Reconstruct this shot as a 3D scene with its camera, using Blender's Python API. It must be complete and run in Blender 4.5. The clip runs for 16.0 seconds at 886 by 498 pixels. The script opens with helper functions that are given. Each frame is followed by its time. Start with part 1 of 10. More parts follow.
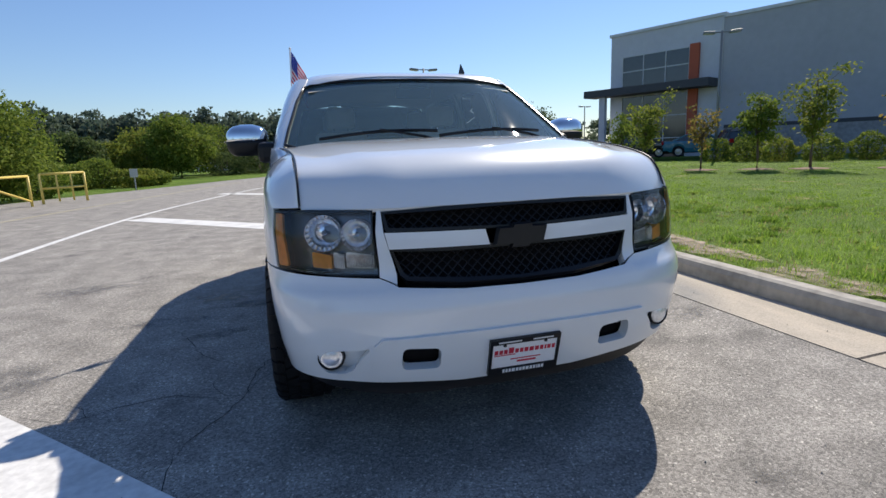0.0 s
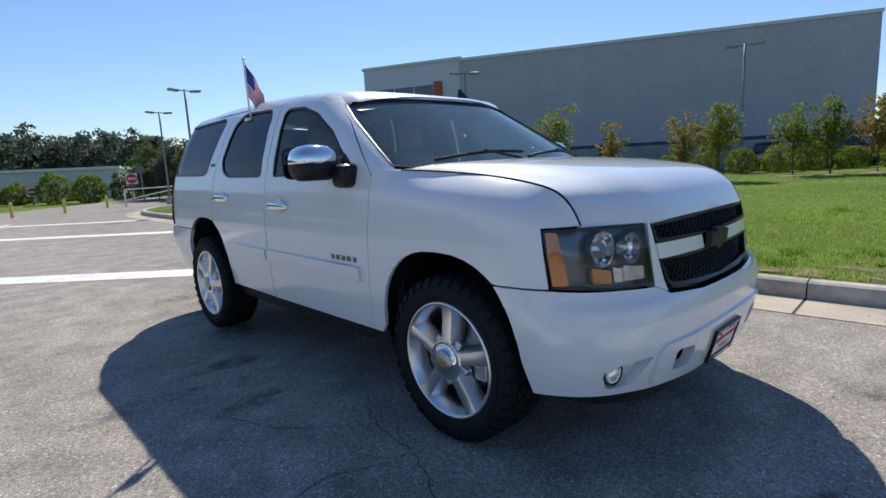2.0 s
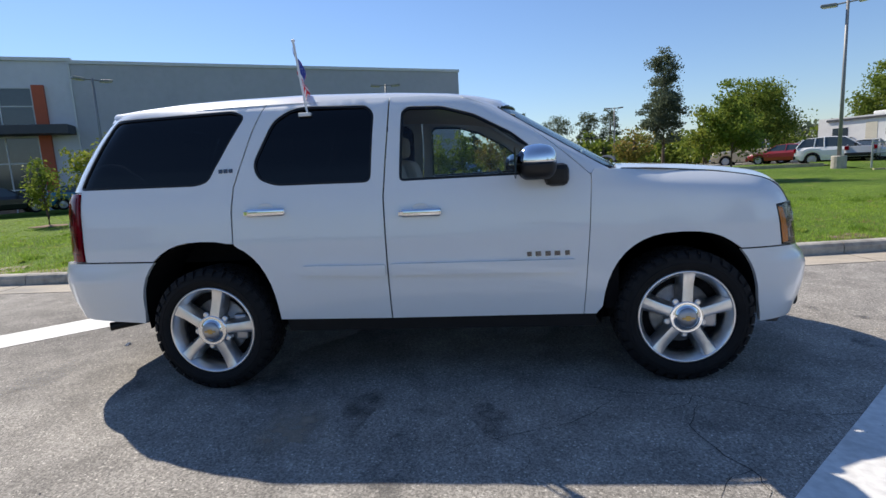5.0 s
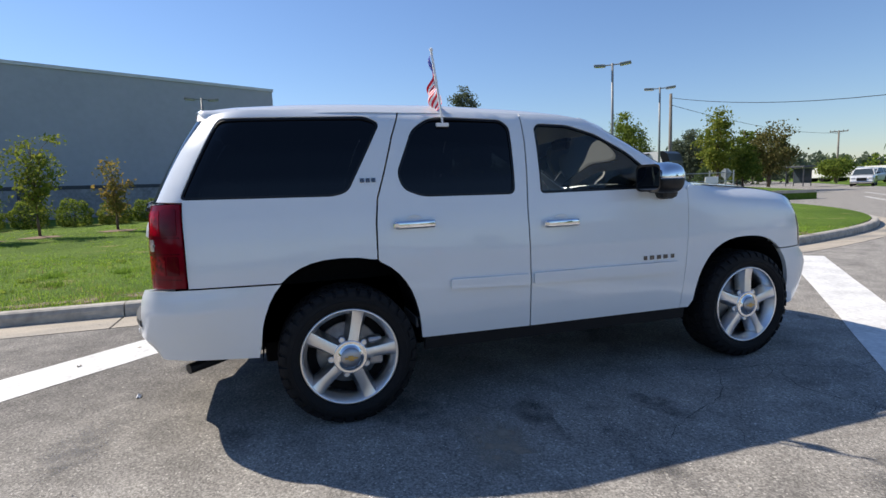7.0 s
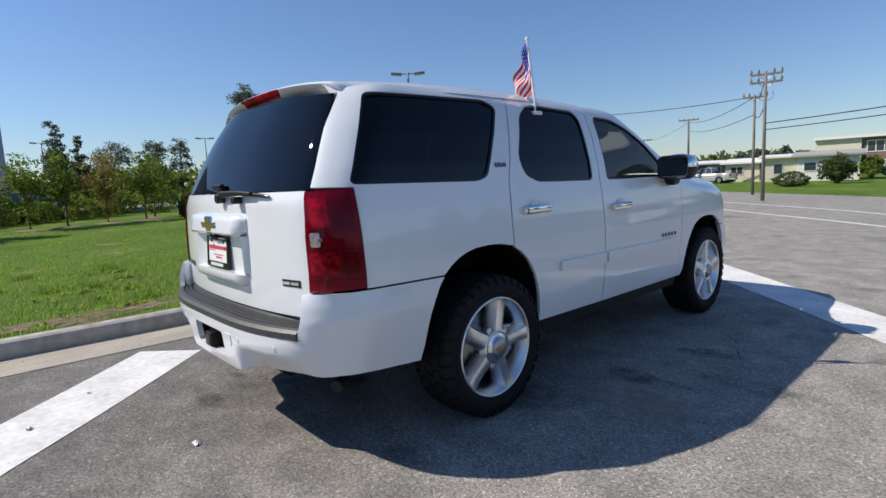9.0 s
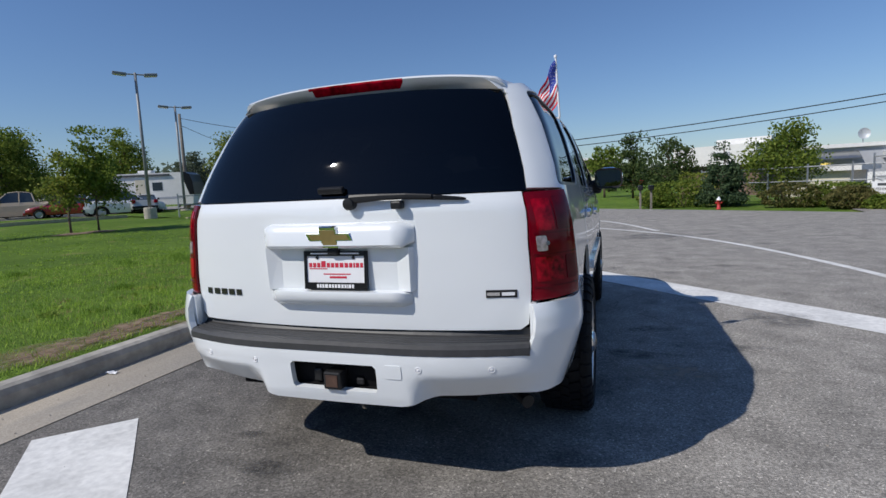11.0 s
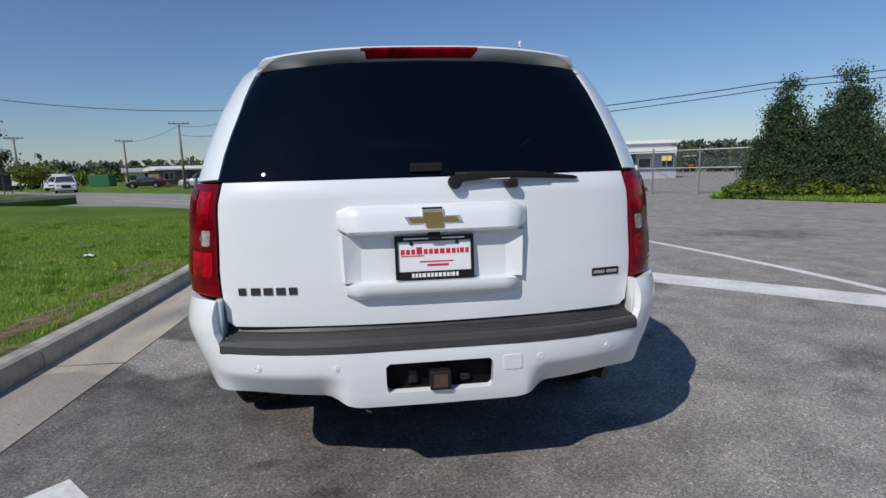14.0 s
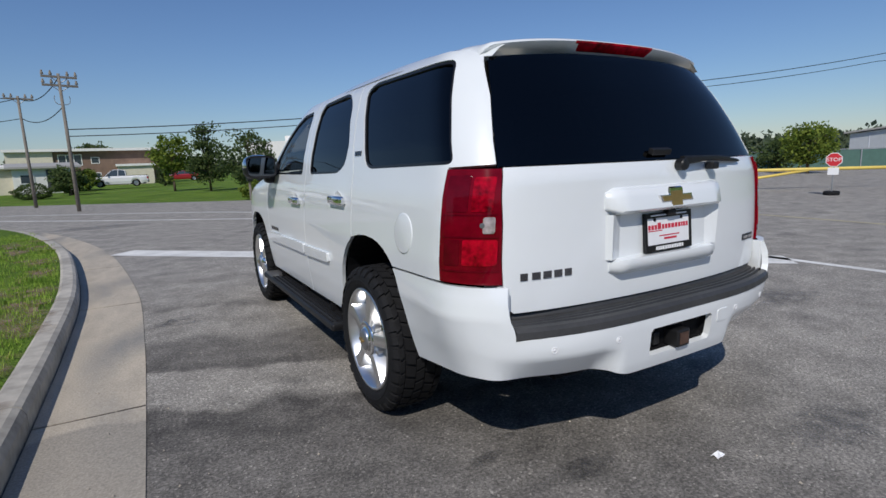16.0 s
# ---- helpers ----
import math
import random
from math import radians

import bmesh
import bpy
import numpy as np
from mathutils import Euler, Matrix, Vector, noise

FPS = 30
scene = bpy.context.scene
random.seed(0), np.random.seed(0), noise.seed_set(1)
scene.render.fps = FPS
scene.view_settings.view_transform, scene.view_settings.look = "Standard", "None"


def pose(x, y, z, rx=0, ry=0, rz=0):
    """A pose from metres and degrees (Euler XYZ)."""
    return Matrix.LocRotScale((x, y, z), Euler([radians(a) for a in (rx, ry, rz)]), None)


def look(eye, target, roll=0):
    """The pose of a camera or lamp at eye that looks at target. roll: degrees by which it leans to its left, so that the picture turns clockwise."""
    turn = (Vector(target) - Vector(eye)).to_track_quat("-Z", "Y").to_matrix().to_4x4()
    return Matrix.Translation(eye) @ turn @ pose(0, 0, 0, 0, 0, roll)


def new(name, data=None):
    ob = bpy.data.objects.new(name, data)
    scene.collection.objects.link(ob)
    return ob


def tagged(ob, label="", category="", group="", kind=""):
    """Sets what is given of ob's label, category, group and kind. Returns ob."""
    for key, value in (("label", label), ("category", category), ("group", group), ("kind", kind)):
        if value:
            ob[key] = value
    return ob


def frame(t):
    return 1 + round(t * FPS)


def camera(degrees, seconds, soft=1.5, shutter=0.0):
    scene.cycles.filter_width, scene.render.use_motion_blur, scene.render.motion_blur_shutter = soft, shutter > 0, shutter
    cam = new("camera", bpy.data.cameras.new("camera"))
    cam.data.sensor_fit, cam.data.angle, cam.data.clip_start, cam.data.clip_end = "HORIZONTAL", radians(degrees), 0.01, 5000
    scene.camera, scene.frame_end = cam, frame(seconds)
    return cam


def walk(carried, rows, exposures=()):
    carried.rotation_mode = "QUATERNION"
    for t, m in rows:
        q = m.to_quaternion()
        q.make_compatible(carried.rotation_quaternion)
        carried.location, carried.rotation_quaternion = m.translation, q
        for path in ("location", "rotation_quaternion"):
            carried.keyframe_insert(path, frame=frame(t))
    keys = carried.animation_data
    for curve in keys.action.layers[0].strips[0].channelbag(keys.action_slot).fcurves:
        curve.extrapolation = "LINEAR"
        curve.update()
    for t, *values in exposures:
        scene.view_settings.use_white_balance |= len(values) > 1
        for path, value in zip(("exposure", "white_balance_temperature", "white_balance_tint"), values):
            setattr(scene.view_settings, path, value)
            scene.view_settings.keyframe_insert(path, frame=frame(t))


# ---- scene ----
cam = camera(80.5, 16.0)

PATH = [
    (0, (-0.846, -4.24, 1.258), (-0.328, -2.345, 0.885), -2.1),
    (0.5, (-1.315, -4.103, 1.268), (-0.586, -2.277, 0.902), -2.7),
    (1, (-1.799, -3.873, 1.287), (-0.856, -2.147, 0.927), -2.9),
    (1.5, (-2.184, -3.533, 1.294), (-1.023, -1.942, 0.948), -3.1),
    (2, (-2.617, -3.199, 1.308), (-1.263, -1.761, 0.994), -2.9),
    (2.5, (-2.978, -2.817, 1.312), (-1.455, -1.559, 0.997), -2.9),
    (3, (-3.339, -2.425, 1.331), (-1.673, -1.358, 1.037), -3.1),
    (3.5, (-3.632, -1.97, 1.342), (-1.849, -1.112, 1.05), -3.0),
    (4, (-3.929, -1.471, 1.367), (-2.058, -0.82, 1.094), -3.0),
    (4.2, (-4.015, -1.256, 1.356), (-2.116, -0.698, 1.064), -3.1),
    (6.3, (-4.177, 1.093, 1.336), (-2.222, 0.743, 1.103), -2.6),
    (6.5, (-4.134, 1.292, 1.346), (-2.195, 0.867, 1.106), -2.4),
    (7, (-3.99, 1.807, 1.356), (-2.093, 1.22, 1.118), -2.1),
    (7.5, (-3.784, 2.296, 1.339), (-1.961, 1.512, 1.094), -1.9),
    (8, (-3.545, 2.776, 1.333), (-1.807, 1.814, 1.099), -1.9),
    (8.5, (-3.255, 3.186, 1.327), (-1.631, 2.045, 1.083), -2.2),
    (8.7, (-3.14, 3.344, 1.324), (-1.571, 2.128, 1.077), -2.3),
    (10.8, (-1.374, 4.538, 1.331), (-0.654, 2.69, 1.079), -3.2),
    (11, (-1.174, 4.597, 1.342), (-0.549, 2.711, 1.109), -2.7),
    (11.5, (-0.714, 4.599, 1.336), (-0.287, 2.661, 1.085), -2.4),
    (12, (-0.334, 4.658, 1.342), (-0.078, 2.69, 1.094), -2.2),
    (12.5, (-0.107, 4.626, 1.342), (0.026, 2.649, 1.075), -1.8),
    (13, (-0.015, 4.599, 1.355), (-0.017, 2.619, 1.076), -1.6),
    (13.5, (0.004, 4.603, 1.363), (-0.108, 2.628, 1.068), -1.5),
    (14, (0.181, 4.595, 1.349), (-0.028, 2.631, 1.04), -1.7),
    (14.5, (0.623, 4.61, 1.371), (0.262, 2.665, 1.08), -2.0),
    (15, (1.066, 4.482, 1.364), (0.487, 2.593, 1.053), -2.2),
    (15.5, (1.565, 4.314, 1.357), (0.783, 2.497, 1.063), -2.3),
    (16, (2.021, 4.084, 1.343), (1.043, 2.37, 1.014), -2.2),
]
walk(cam, [(t, look(eye, target, roll)) for t, eye, target, roll in PATH], [(0.0, 0.26, 6700, 11), (7.0, 0.36, 6750, 11), (8.6, 0.22, 6650, 11), (10.9, -0.24, 6250, 11), (13.0, -0.32, 6250, 11), (16.0, -0.40, 6250, 11)])

# ---- world, sun, exposure ----
SUN_TO = Vector((1.56, 1.64, 2.20)).normalized()      # towards the sun
sky = bpy.data.worlds.new("sky")
scene.world = sky
sky.use_nodes = True
wn = sky.node_tree.nodes
sky_tex = wn.new("ShaderNodeTexSky")
sky_tex.sky_type, sky_tex.sun_disc = "NISHITA", False
sky_tex.sun_elevation = math.asin(SUN_TO.z)
sky_tex.sun_rotation = math.atan2(SUN_TO.x, SUN_TO.y)
sky_tex.air_density, sky_tex.dust_density, sky_tex.ozone_density = 1.25, 0.10, 3.4
sky_tex.altitude = 250
sky_tint = wn.new("ShaderNodeMix")
sky_tint.data_type, sky_tint.blend_type = "RGBA", "MULTIPLY"
sky_tint.inputs[0].default_value, sky_tint.inputs[7].default_value = 1.0, (0.80, 0.92, 1.15, 1)      # clear, rather blue air
sky.node_tree.links.new(sky_tex.outputs[0], sky_tint.inputs[6])
sky.node_tree.links.new(sky_tint.outputs[2], wn["Background"].inputs[0])
wn["Background"].inputs[1].default_value = 0.092
sun = new("sun", bpy.data.lights.new("sun", "SUN"))
sun.data.energy, sun.data.angle, sun.data.color = 4.5, radians(0.53), (1.0, 0.94, 0.84)
sun.matrix_world = look(SUN_TO * 50, (0, 0, 0))
scene.view_settings.exposure = 0.0


# ---- materials ----
def nodes_of(name):
    m = bpy.data.materials.new(name)
    m.use_nodes = True
    return m, m.node_tree.nodes, m.node_tree.links, m.node_tree.nodes["Principled BSDF"]


def plain(name, color, rough=0.5, metal=0.0, coat=0.0, grain=0.08, scale=30.0, bump=0.0, random_tint=0.0, spec=0.5):
    """A surface with grain at two scales, some relief and, for repeats, a tint of its own for each object."""
    m, n, l, b = nodes_of(name)
    geo = n.new("ShaderNodeTexCoord")
    a, c = n.new("ShaderNodeTexNoise"), n.new("ShaderNodeTexNoise")
    a.inputs["Scale"].default_value, c.inputs["Scale"].default_value = scale, scale * 0.13
    a.inputs["Detail"].default_value = 6
    l.new(geo.outputs["Object"], a.inputs["Vector"]), l.new(geo.outputs["Object"], c.inputs["Vector"])
    add = n.new("ShaderNodeMath")
    add.operation = "ADD"
    l.new(a.outputs[0], add.inputs[0]), l.new(c.outputs[0], add.inputs[1])
    ramp = n.new("ShaderNodeMapRange")
    ramp.inputs[1].default_value, ramp.inputs[2].default_value = 0.7, 1.3
    ramp.inputs[3].default_value, ramp.inputs[4].default_value = 1 - grain, 1 + grain
    l.new(add.outputs[0], ramp.inputs[0])
    hsv = n.new("ShaderNodeHueSaturation")
    hsv.inputs["Color"].default_value = (*color, 1)
    if random_tint:
        info, mr, mul = n.new("ShaderNodeObjectInfo"), n.new("ShaderNodeMapRange"), n.new("ShaderNodeMath")
        mul.operation = "MULTIPLY"
        mr.inputs[3].default_value, mr.inputs[4].default_value = 1 - random_tint, 1 + random_tint
        l.new(info.outputs["Random"], mr.inputs[0])
        l.new(ramp.outputs[0], mul.inputs[0]), l.new(mr.outputs[0], mul.inputs[1])
        l.new(mul.outputs[0], hsv.inputs["Value"])
    else:
        l.new(ramp.outputs[0], hsv.inputs["Value"])
    l.new(hsv.outputs[0], b.inputs["Base Color"])
    b.inputs["Roughness"].default_value, b.inputs["Metallic"].default_value = rough, metal
    b.inputs["Coat Weight"].default_value, b.inputs["Coat Roughness"].default_value = coat, 0.03
    b.inputs["Specular IOR Level"].default_value = spec
    if bump:
        bp = n.new("ShaderNodeBump")
        bp.inputs["Strength"].default_value, bp.inputs["Distance"].default_value = bump, 0.01
        l.new(a.outputs[0], bp.inputs["Height"]), l.new(bp.outputs[0], b.inputs["Normal"])
    return m


def mix_rgb(n, l, fac, c1, c2):
    mx = n.new("ShaderNodeMix")
    mx.data_type = "RGBA"
    for sock, v in ((mx.inputs[0], fac), (mx.inputs[6], c1), (mx.inputs[7], c2)):
        if isinstance(v, tuple):
            sock.default_value = (*v, 1) if len(v) == 3 else v
        elif isinstance(v, float):
            sock.default_value = v
        else:
            l.new(v, sock)
    return mx.outputs[2]


def noise_fac(n, l, vec, scale, lo, hi, detail=5.0, kind="NOISE"):
    t = n.new("ShaderNodeTexNoise") if kind == "NOISE" else n.new("ShaderNodeTexVoronoi")
    t.inputs["Scale"].default_value = scale
    if kind == "NOISE":
        t.inputs["Detail"].default_value = detail
    l.new(vec, t.inputs["Vector"])
    r = n.new("ShaderNodeMapRange")
    r.inputs[1].default_value, r.inputs[2].default_value = lo, hi
    l.new(t.outputs[0], r.inputs[0])
    return r.outputs[0]


def asphalt_material():
    m, n, l, b = nodes_of("worn_asphalt")
    v = n.new("ShaderNodeNewGeometry").outputs["Position"]
    chips = noise_fac(n, l, v, 190.0, 0.30, 0.75, 3.0)
    grit = noise_fac(n, l, v, 60.0, 0.35, 0.7)
    patch = noise_fac(n, l, v, 0.55, 0.35, 0.68)
    stain = noise_fac(n, l, v, 1.7, 0.60, 0.72, 7.0)
    c = mix_rgb(n, l, chips, (0.160, 0.150, 0.137), (0.408, 0.379, 0.333))
    c = mix_rgb(n, l, patch, c, mix_rgb(n, l, grit, (0.185, 0.174, 0.158), (0.336, 0.311, 0.275)))
    fs = n.new("ShaderNodeMath")
    fs.operation, fs.inputs[1].default_value = "MULTIPLY", 0.6
    l.new(stain, fs.inputs[0])
    c = mix_rgb(n, l, fs.outputs[0], c, (0.095, 0.090, 0.085))
    # broad darker bands with ragged edges on the slope beside the gutter
    sx = n.new("ShaderNodeSeparateXYZ")
    l.new(v, sx.inputs[0])

    def mth(op, p, q, r=None):
        k_ = n.new("ShaderNodeMath")
        k_.operation = op
        for i, w in enumerate((p, q, r)):
            if w is None:
                continue
            if isinstance(w, float):
                k_.inputs[i].default_value = w
            else:
                l.new(w, k_.inputs[i])
        return k_.outputs[0]
    along = mth("MULTIPLY_ADD", sx.outputs[0], 0.40, sx.outputs[1])
    along = mth("MULTIPLY_ADD", noise_fac(n, l, v, 1.6, 0.2, 0.8, 9.0), 0.50, along)
    along = mth("MULTIPLY_ADD", along, 0.1, 0.35)
    band = n.new("ShaderNodeValToRGB")
    cr = band.color_ramp
    for pos, val in ((0.10, 0.0), (0.135, 0.25), (0.15, 0.0), (0.255, 0.05), (0.288, 0.5), (0.296, 0.05), (0.385, 0.05), (0.405, 0.62), (0.470, 0.85), (0.478, 0.08), (0.536, 0.04), (0.546, 1.0), (0.60, 0.80), (0.64, 0.66), (0.80, 0.62), (0.97, 0.25)):
        e_ = cr.elements.new(pos)
        e_.color = (val, val, val, 1)
    cr.elements.remove(cr.elements[0]), cr.elements.remove(cr.elements[-1])
    l.new(along, band.inputs[0])
    reach = n.new("ShaderNodeMapRange")
    reach.inputs[1].default_value, reach.inputs[2].default_value = -0.9, 0.7
    l.new(mth("MULTIPLY_ADD", noise_fac(n, l, v, 1.1, 0.2, 0.8, 6.0), 1.0, sx.outputs[0]), reach.inputs[0])
    mott = noise_fac(n, l, v, 5.5, 0.30, 0.62, 9.0)
    amount = mth("MULTIPLY", mth("MULTIPLY", band.outputs[0], reach.outputs[0]), mth("MULTIPLY_ADD", mott, 0.34, 0.68))
    c = mix_rgb(n, l, amount, c, mix_rgb(n, l, grit, (0.045, 0.041, 0.038), (0.105, 0.097, 0.089)))
    vo = n.new("ShaderNodeTexVoronoi")
    vo.inputs["Scale"].default_value = 115.0
    l.new(v, vo.inputs["Vector"])
    sep = n.new("ShaderNodeSeparateColor")
    l.new(vo.outputs["Color"], sep.inputs[0])
    st = n.new("ShaderNodeMapRange")
    st.inputs[1].default_value, st.inputs[2].default_value, st.inputs[3].default_value, st.inputs[4].default_value = 0.0, 1.0, 0.60, 1.40
    l.new(sep.outputs[0], st.inputs[0])
    worn = noise_fac(n, l, v, 3.2, 0.35, 0.65, 8.0)
    wm = n.new("ShaderNodeMapRange")
    wm.inputs[3].default_value, wm.inputs[4].default_value = 0.90, 1.28
    l.new(worn, wm.inputs[0])
    flk, flm = n.new("ShaderNodeMapRange"), n.new("ShaderNodeMath")
    flk.inputs[1].default_value, flk.inputs[2].default_value, flk.inputs[3].default_value, flk.inputs[4].default_value = 0.945, 0.955, 1.0, 1.7
    flm.operation = "MULTIPLY"
    l.new(sep.outputs[1], flk.inputs[0]), l.new(flk.outputs[0], flm.inputs[0]), l.new(st.outputs[0], flm.inputs[1])
    both_ = n.new("ShaderNodeMath")
    both_.operation = "MULTIPLY"
    l.new(flm.outputs[0], both_.inputs[0]), l.new(wm.outputs[0], both_.inputs[1])
    hv = n.new("ShaderNodeHueSaturation")
    l.new(both_.outputs[0], hv.inputs["Value"]), l.new(c, hv.inputs["Color"])
    c = hv.outputs[0]
    l.new(c, b.inputs["Base Color"])
    b.inputs["Roughness"].default_value = 0.82
    b.inputs["Specular IOR Level"].default_value = 0.35
    bp = n.new("ShaderNodeBump")
    bp.inputs["Strength"].default_value, bp.inputs["Distance"].default_value = 0.55, 0.004
    l.new(chips, bp.inputs["Height"]), l.new(bp.outputs[0], b.inputs["Normal"])
    return m


def grass_ground_material():
    m, n, l, b = nodes_of("mown_turf")
    v = n.new("ShaderNodeNewGeometry").outputs["Position"]
    fine = noise_fac(n, l, v, 45.0, 0.3, 0.7)
    tuft = noise_fac(n, l, v, 5.0, 0.3, 0.7)
    broad = noise_fac(n, l, v, 0.35, 0.35, 0.65)
    dry = noise_fac(n, l, v, 1.1, 0.62, 0.75, 6.0)
    c = mix_rgb(n, l, fine, (0.045, 0.085, 0.012), (0.17, 0.27, 0.036))
    c = mix_rgb(n, l, tuft, c, mix_rgb(n, l, broad, (0.08, 0.15, 0.018), (0.185, 0.29, 0.038)))
    c = mix_rgb(n, l, dry, c, (0.34, 0.29, 0.12))
    l.new(c, b.inputs["Base Color"])
    b.inputs["Roughness"].default_value, b.inputs["Specular IOR Level"].default_value = 0.9, 0.15
    bp = n.new("ShaderNodeBump")
    bp.inputs["Strength"].default_value, bp.inputs["Distance"].default_value = 0.8, 0.03
    l.new(fine, bp.inputs["Height"]), l.new(bp.outputs[0], b.inputs["Normal"])
    return m


def gutter_material():
    """Pale cast concrete with silt stains that follow the flow, greyer where water stands."""
    m, n, l, b = nodes_of("pale_gutter_concrete")
    v = n.new("ShaderNodeNewGeometry").outputs["Position"]
    mp = n.new("ShaderNodeMapping")
    mp.inputs["Scale"].default_value = (1.0, 0.35, 1.0)
    l.new(v, mp.inputs[0])
    grit = noise_fac(n, l, v, 85.0, 0.3, 0.7, 4.0)
    blot = noise_fac(n, l, mp.outputs[0], 6.0, 0.32, 0.68, 8.0)
    wet = noise_fac(n, l, mp.outputs[0], 1.5, 0.52, 0.66, 7.0)
    c = mix_rgb(n, l, grit, (0.43, 0.37, 0.29), (0.58, 0.505, 0.40))
    c = mix_rgb(n, l, blot, mix_rgb(n, l, grit, (0.32, 0.28, 0.225), (0.45, 0.395, 0.32)), c)
    c = mix_rgb(n, l, wet, c, mix_rgb(n, l, grit, (0.20, 0.19, 0.172), (0.30, 0.285, 0.255)))
    # grey silt dried on the slab below one joint, with a ragged upper edge
    sx, ad, silt = n.new("ShaderNodeSeparateXYZ"), n.new("ShaderNodeMath"), n.new("ShaderNodeValToRGB")
    ad.operation, ad.inputs[1].default_value = "MULTIPLY_ADD", 0.22
    l.new(v, sx.inputs[0])
    l.new(noise_fac(n, l, v, 3.5, 0.2, 0.8, 8.0), ad.inputs[0]), l.new(sx.outputs[1], ad.inputs[2])
    sc = n.new("ShaderNodeMath")
    sc.operation, sc.inputs[1].default_value = "MULTIPLY", 0.25
    l.new(ad.outputs[0], sc.inputs[0])
    for pos, val in ((0.238, 0.0), (0.252, 0.8), (0.40, 0.6), (0.60, 0.15)):
        e_ = silt.color_ramp.elements.new(pos)
        e_.color = (val, val, val, 1)
    els = silt.color_ramp.elements
    els.remove(els[0]), els.remove(els[-1])
    l.new(sc.outputs[0], silt.inputs[0])
    c = mix_rgb(n, l, silt.outputs[0], c, mix_rgb(n, l, grit, (0.20, 0.182, 0.155), (0.33, 0.30, 0.255)))
    l.new(c, b.inputs["Base Color"])
    b.inputs["Roughness"].default_value = 0.85
    bp = n.new("ShaderNodeBump")
    bp.inputs["Strength"].default_value, bp.inputs["Distance"].default_value = 0.3, 0.004
    l.new(grit, bp.inputs["Height"]), l.new(bp.outputs[0], b.inputs["Normal"])
    return m


def leaf_material(name, c1, c2):
    m, n, l, b = nodes_of(name)
    g = n.new("ShaderNodeNewGeometry")
    c = mix_rgb(n, l, g.outputs["Random Per Island"], c1, c2)
    l.new(c, b.inputs["Base Color"])
    b.inputs["Roughness"].default_value, b.inputs["Specular IOR Level"].default_value = 0.65, 0.12
    tr = n.new("ShaderNodeBsdfTranslucent")
    l.new(c, tr.inputs["Color"])
    mx = n.new("ShaderNodeMixShader")
    mx.inputs[0].default_value = 0.45
    l.new(b.outputs[0], mx.inputs[1]), l.new(tr.outputs[0], mx.inputs[2])
    l.new(mx.outputs[0], n["Material Output"].inputs[0])
    return m


def glass_material(name, tint, gloss_rough=0.01, ior=1.5, sheen_film=0.0):
    """Tinted sheet glass: it lets tinted light through and mirrors by Fresnel."""
    m, n, l, b = nodes_of(name)
    n.remove(b)
    tr, gl, fr, mx = n.new("ShaderNodeBsdfTransparent"), n.new("ShaderNodeBsdfGlossy"), n.new("ShaderNodeFresnel"), n.new("ShaderNodeMixShader")
    tr.inputs[0].default_value = (*tint, 1)
    gl.inputs["Roughness"].default_value = gloss_rough
    fr.inputs[0].default_value = ior
    l.new(fr.outputs[0], mx.inputs[0]), l.new(tr.outputs[0], mx.inputs[1]), l.new(gl.outputs[0], mx.inputs[2])
    l.new(mx.outputs[0], n["Material Output"].inputs[0])
    if sheen_film:            # a thin dusty film; its teal stands in for the sky's sheen
        df, m2 = n.new("ShaderNodeBsdfDiffuse"), n.new("ShaderNodeMixShader")
        df.inputs[0].default_value, m2.inputs[0].default_value = (0.38, 0.66, 0.74, 1), sheen_film
        l.new(mx.outputs[0], m2.inputs[1]), l.new(df.outputs[0], m2.inputs[2]), l.new(m2.outputs[0], n["Material Output"].inputs[0])
    return m


ASPHALT = asphalt_material()
TURF = grass_ground_material()
CONCRETE = plain("weathered_concrete", (0.44, 0.40, 0.34), 0.85, grain=0.22, scale=14, bump=0.25)
KERB_STONE = plain("dirty_kerb_concrete", (0.42, 0.388, 0.335), 0.9, grain=0.32, scale=11, bump=0.35)
GUTTER = gutter_material()
ROAD_PAINT = plain("worn_white_road_paint", (0.70, 0.69, 0.66), 0.75, grain=0.2, scale=22, bump=0.2)
YELLOW_PAINT = plain("yellow_paint", (0.74, 0.56, 0.13), 0.5, grain=0.12)
YELLOW_LINE = plain("faded_yellow_road_paint", (0.43, 0.38, 0.24), 0.8, grain=0.25, scale=18)
SEAM = plain("dark_crack", (0.018, 0.018, 0.02), 0.95, grain=0.3)
JOINT_DIRT = plain("joint_dirt", (0.055, 0.047, 0.040), 0.95, grain=0.4, scale=40, bump=0.4)
DIRT = plain("bare_soil", (0.22, 0.15, 0.095), 0.95, grain=0.35, scale=16, bump=0.5)
CAR_WHITE = plain("white_car_paint", (0.77, 0.795, 0.805), 0.32, coat=1.0, grain=0.012, scale=4)
BLACK_PLASTIC = plain("black_plastic", (0.012, 0.012, 0.013), 0.45, grain=0.15, scale=60, bump=0.05, spec=0.35)
# lighter than the other black plastic: the pad's sunlit grey is in the colour
STEP_PLASTIC = plain("sunlit_black_plastic", (0.042, 0.042, 0.043), 0.5, grain=0.2, scale=40, bump=0.08)
BLACK_TRIM = plain("satin_black_trim", (0.009, 0.009, 0.010), 0.32, grain=0.1, spec=0.35)
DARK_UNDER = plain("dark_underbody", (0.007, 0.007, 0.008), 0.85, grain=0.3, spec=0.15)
RUBBER = plain("tyre_rubber", (0.010, 0.010, 0.011), 0.75, grain=0.25, scale=25, bump=0.15, spec=0.25)
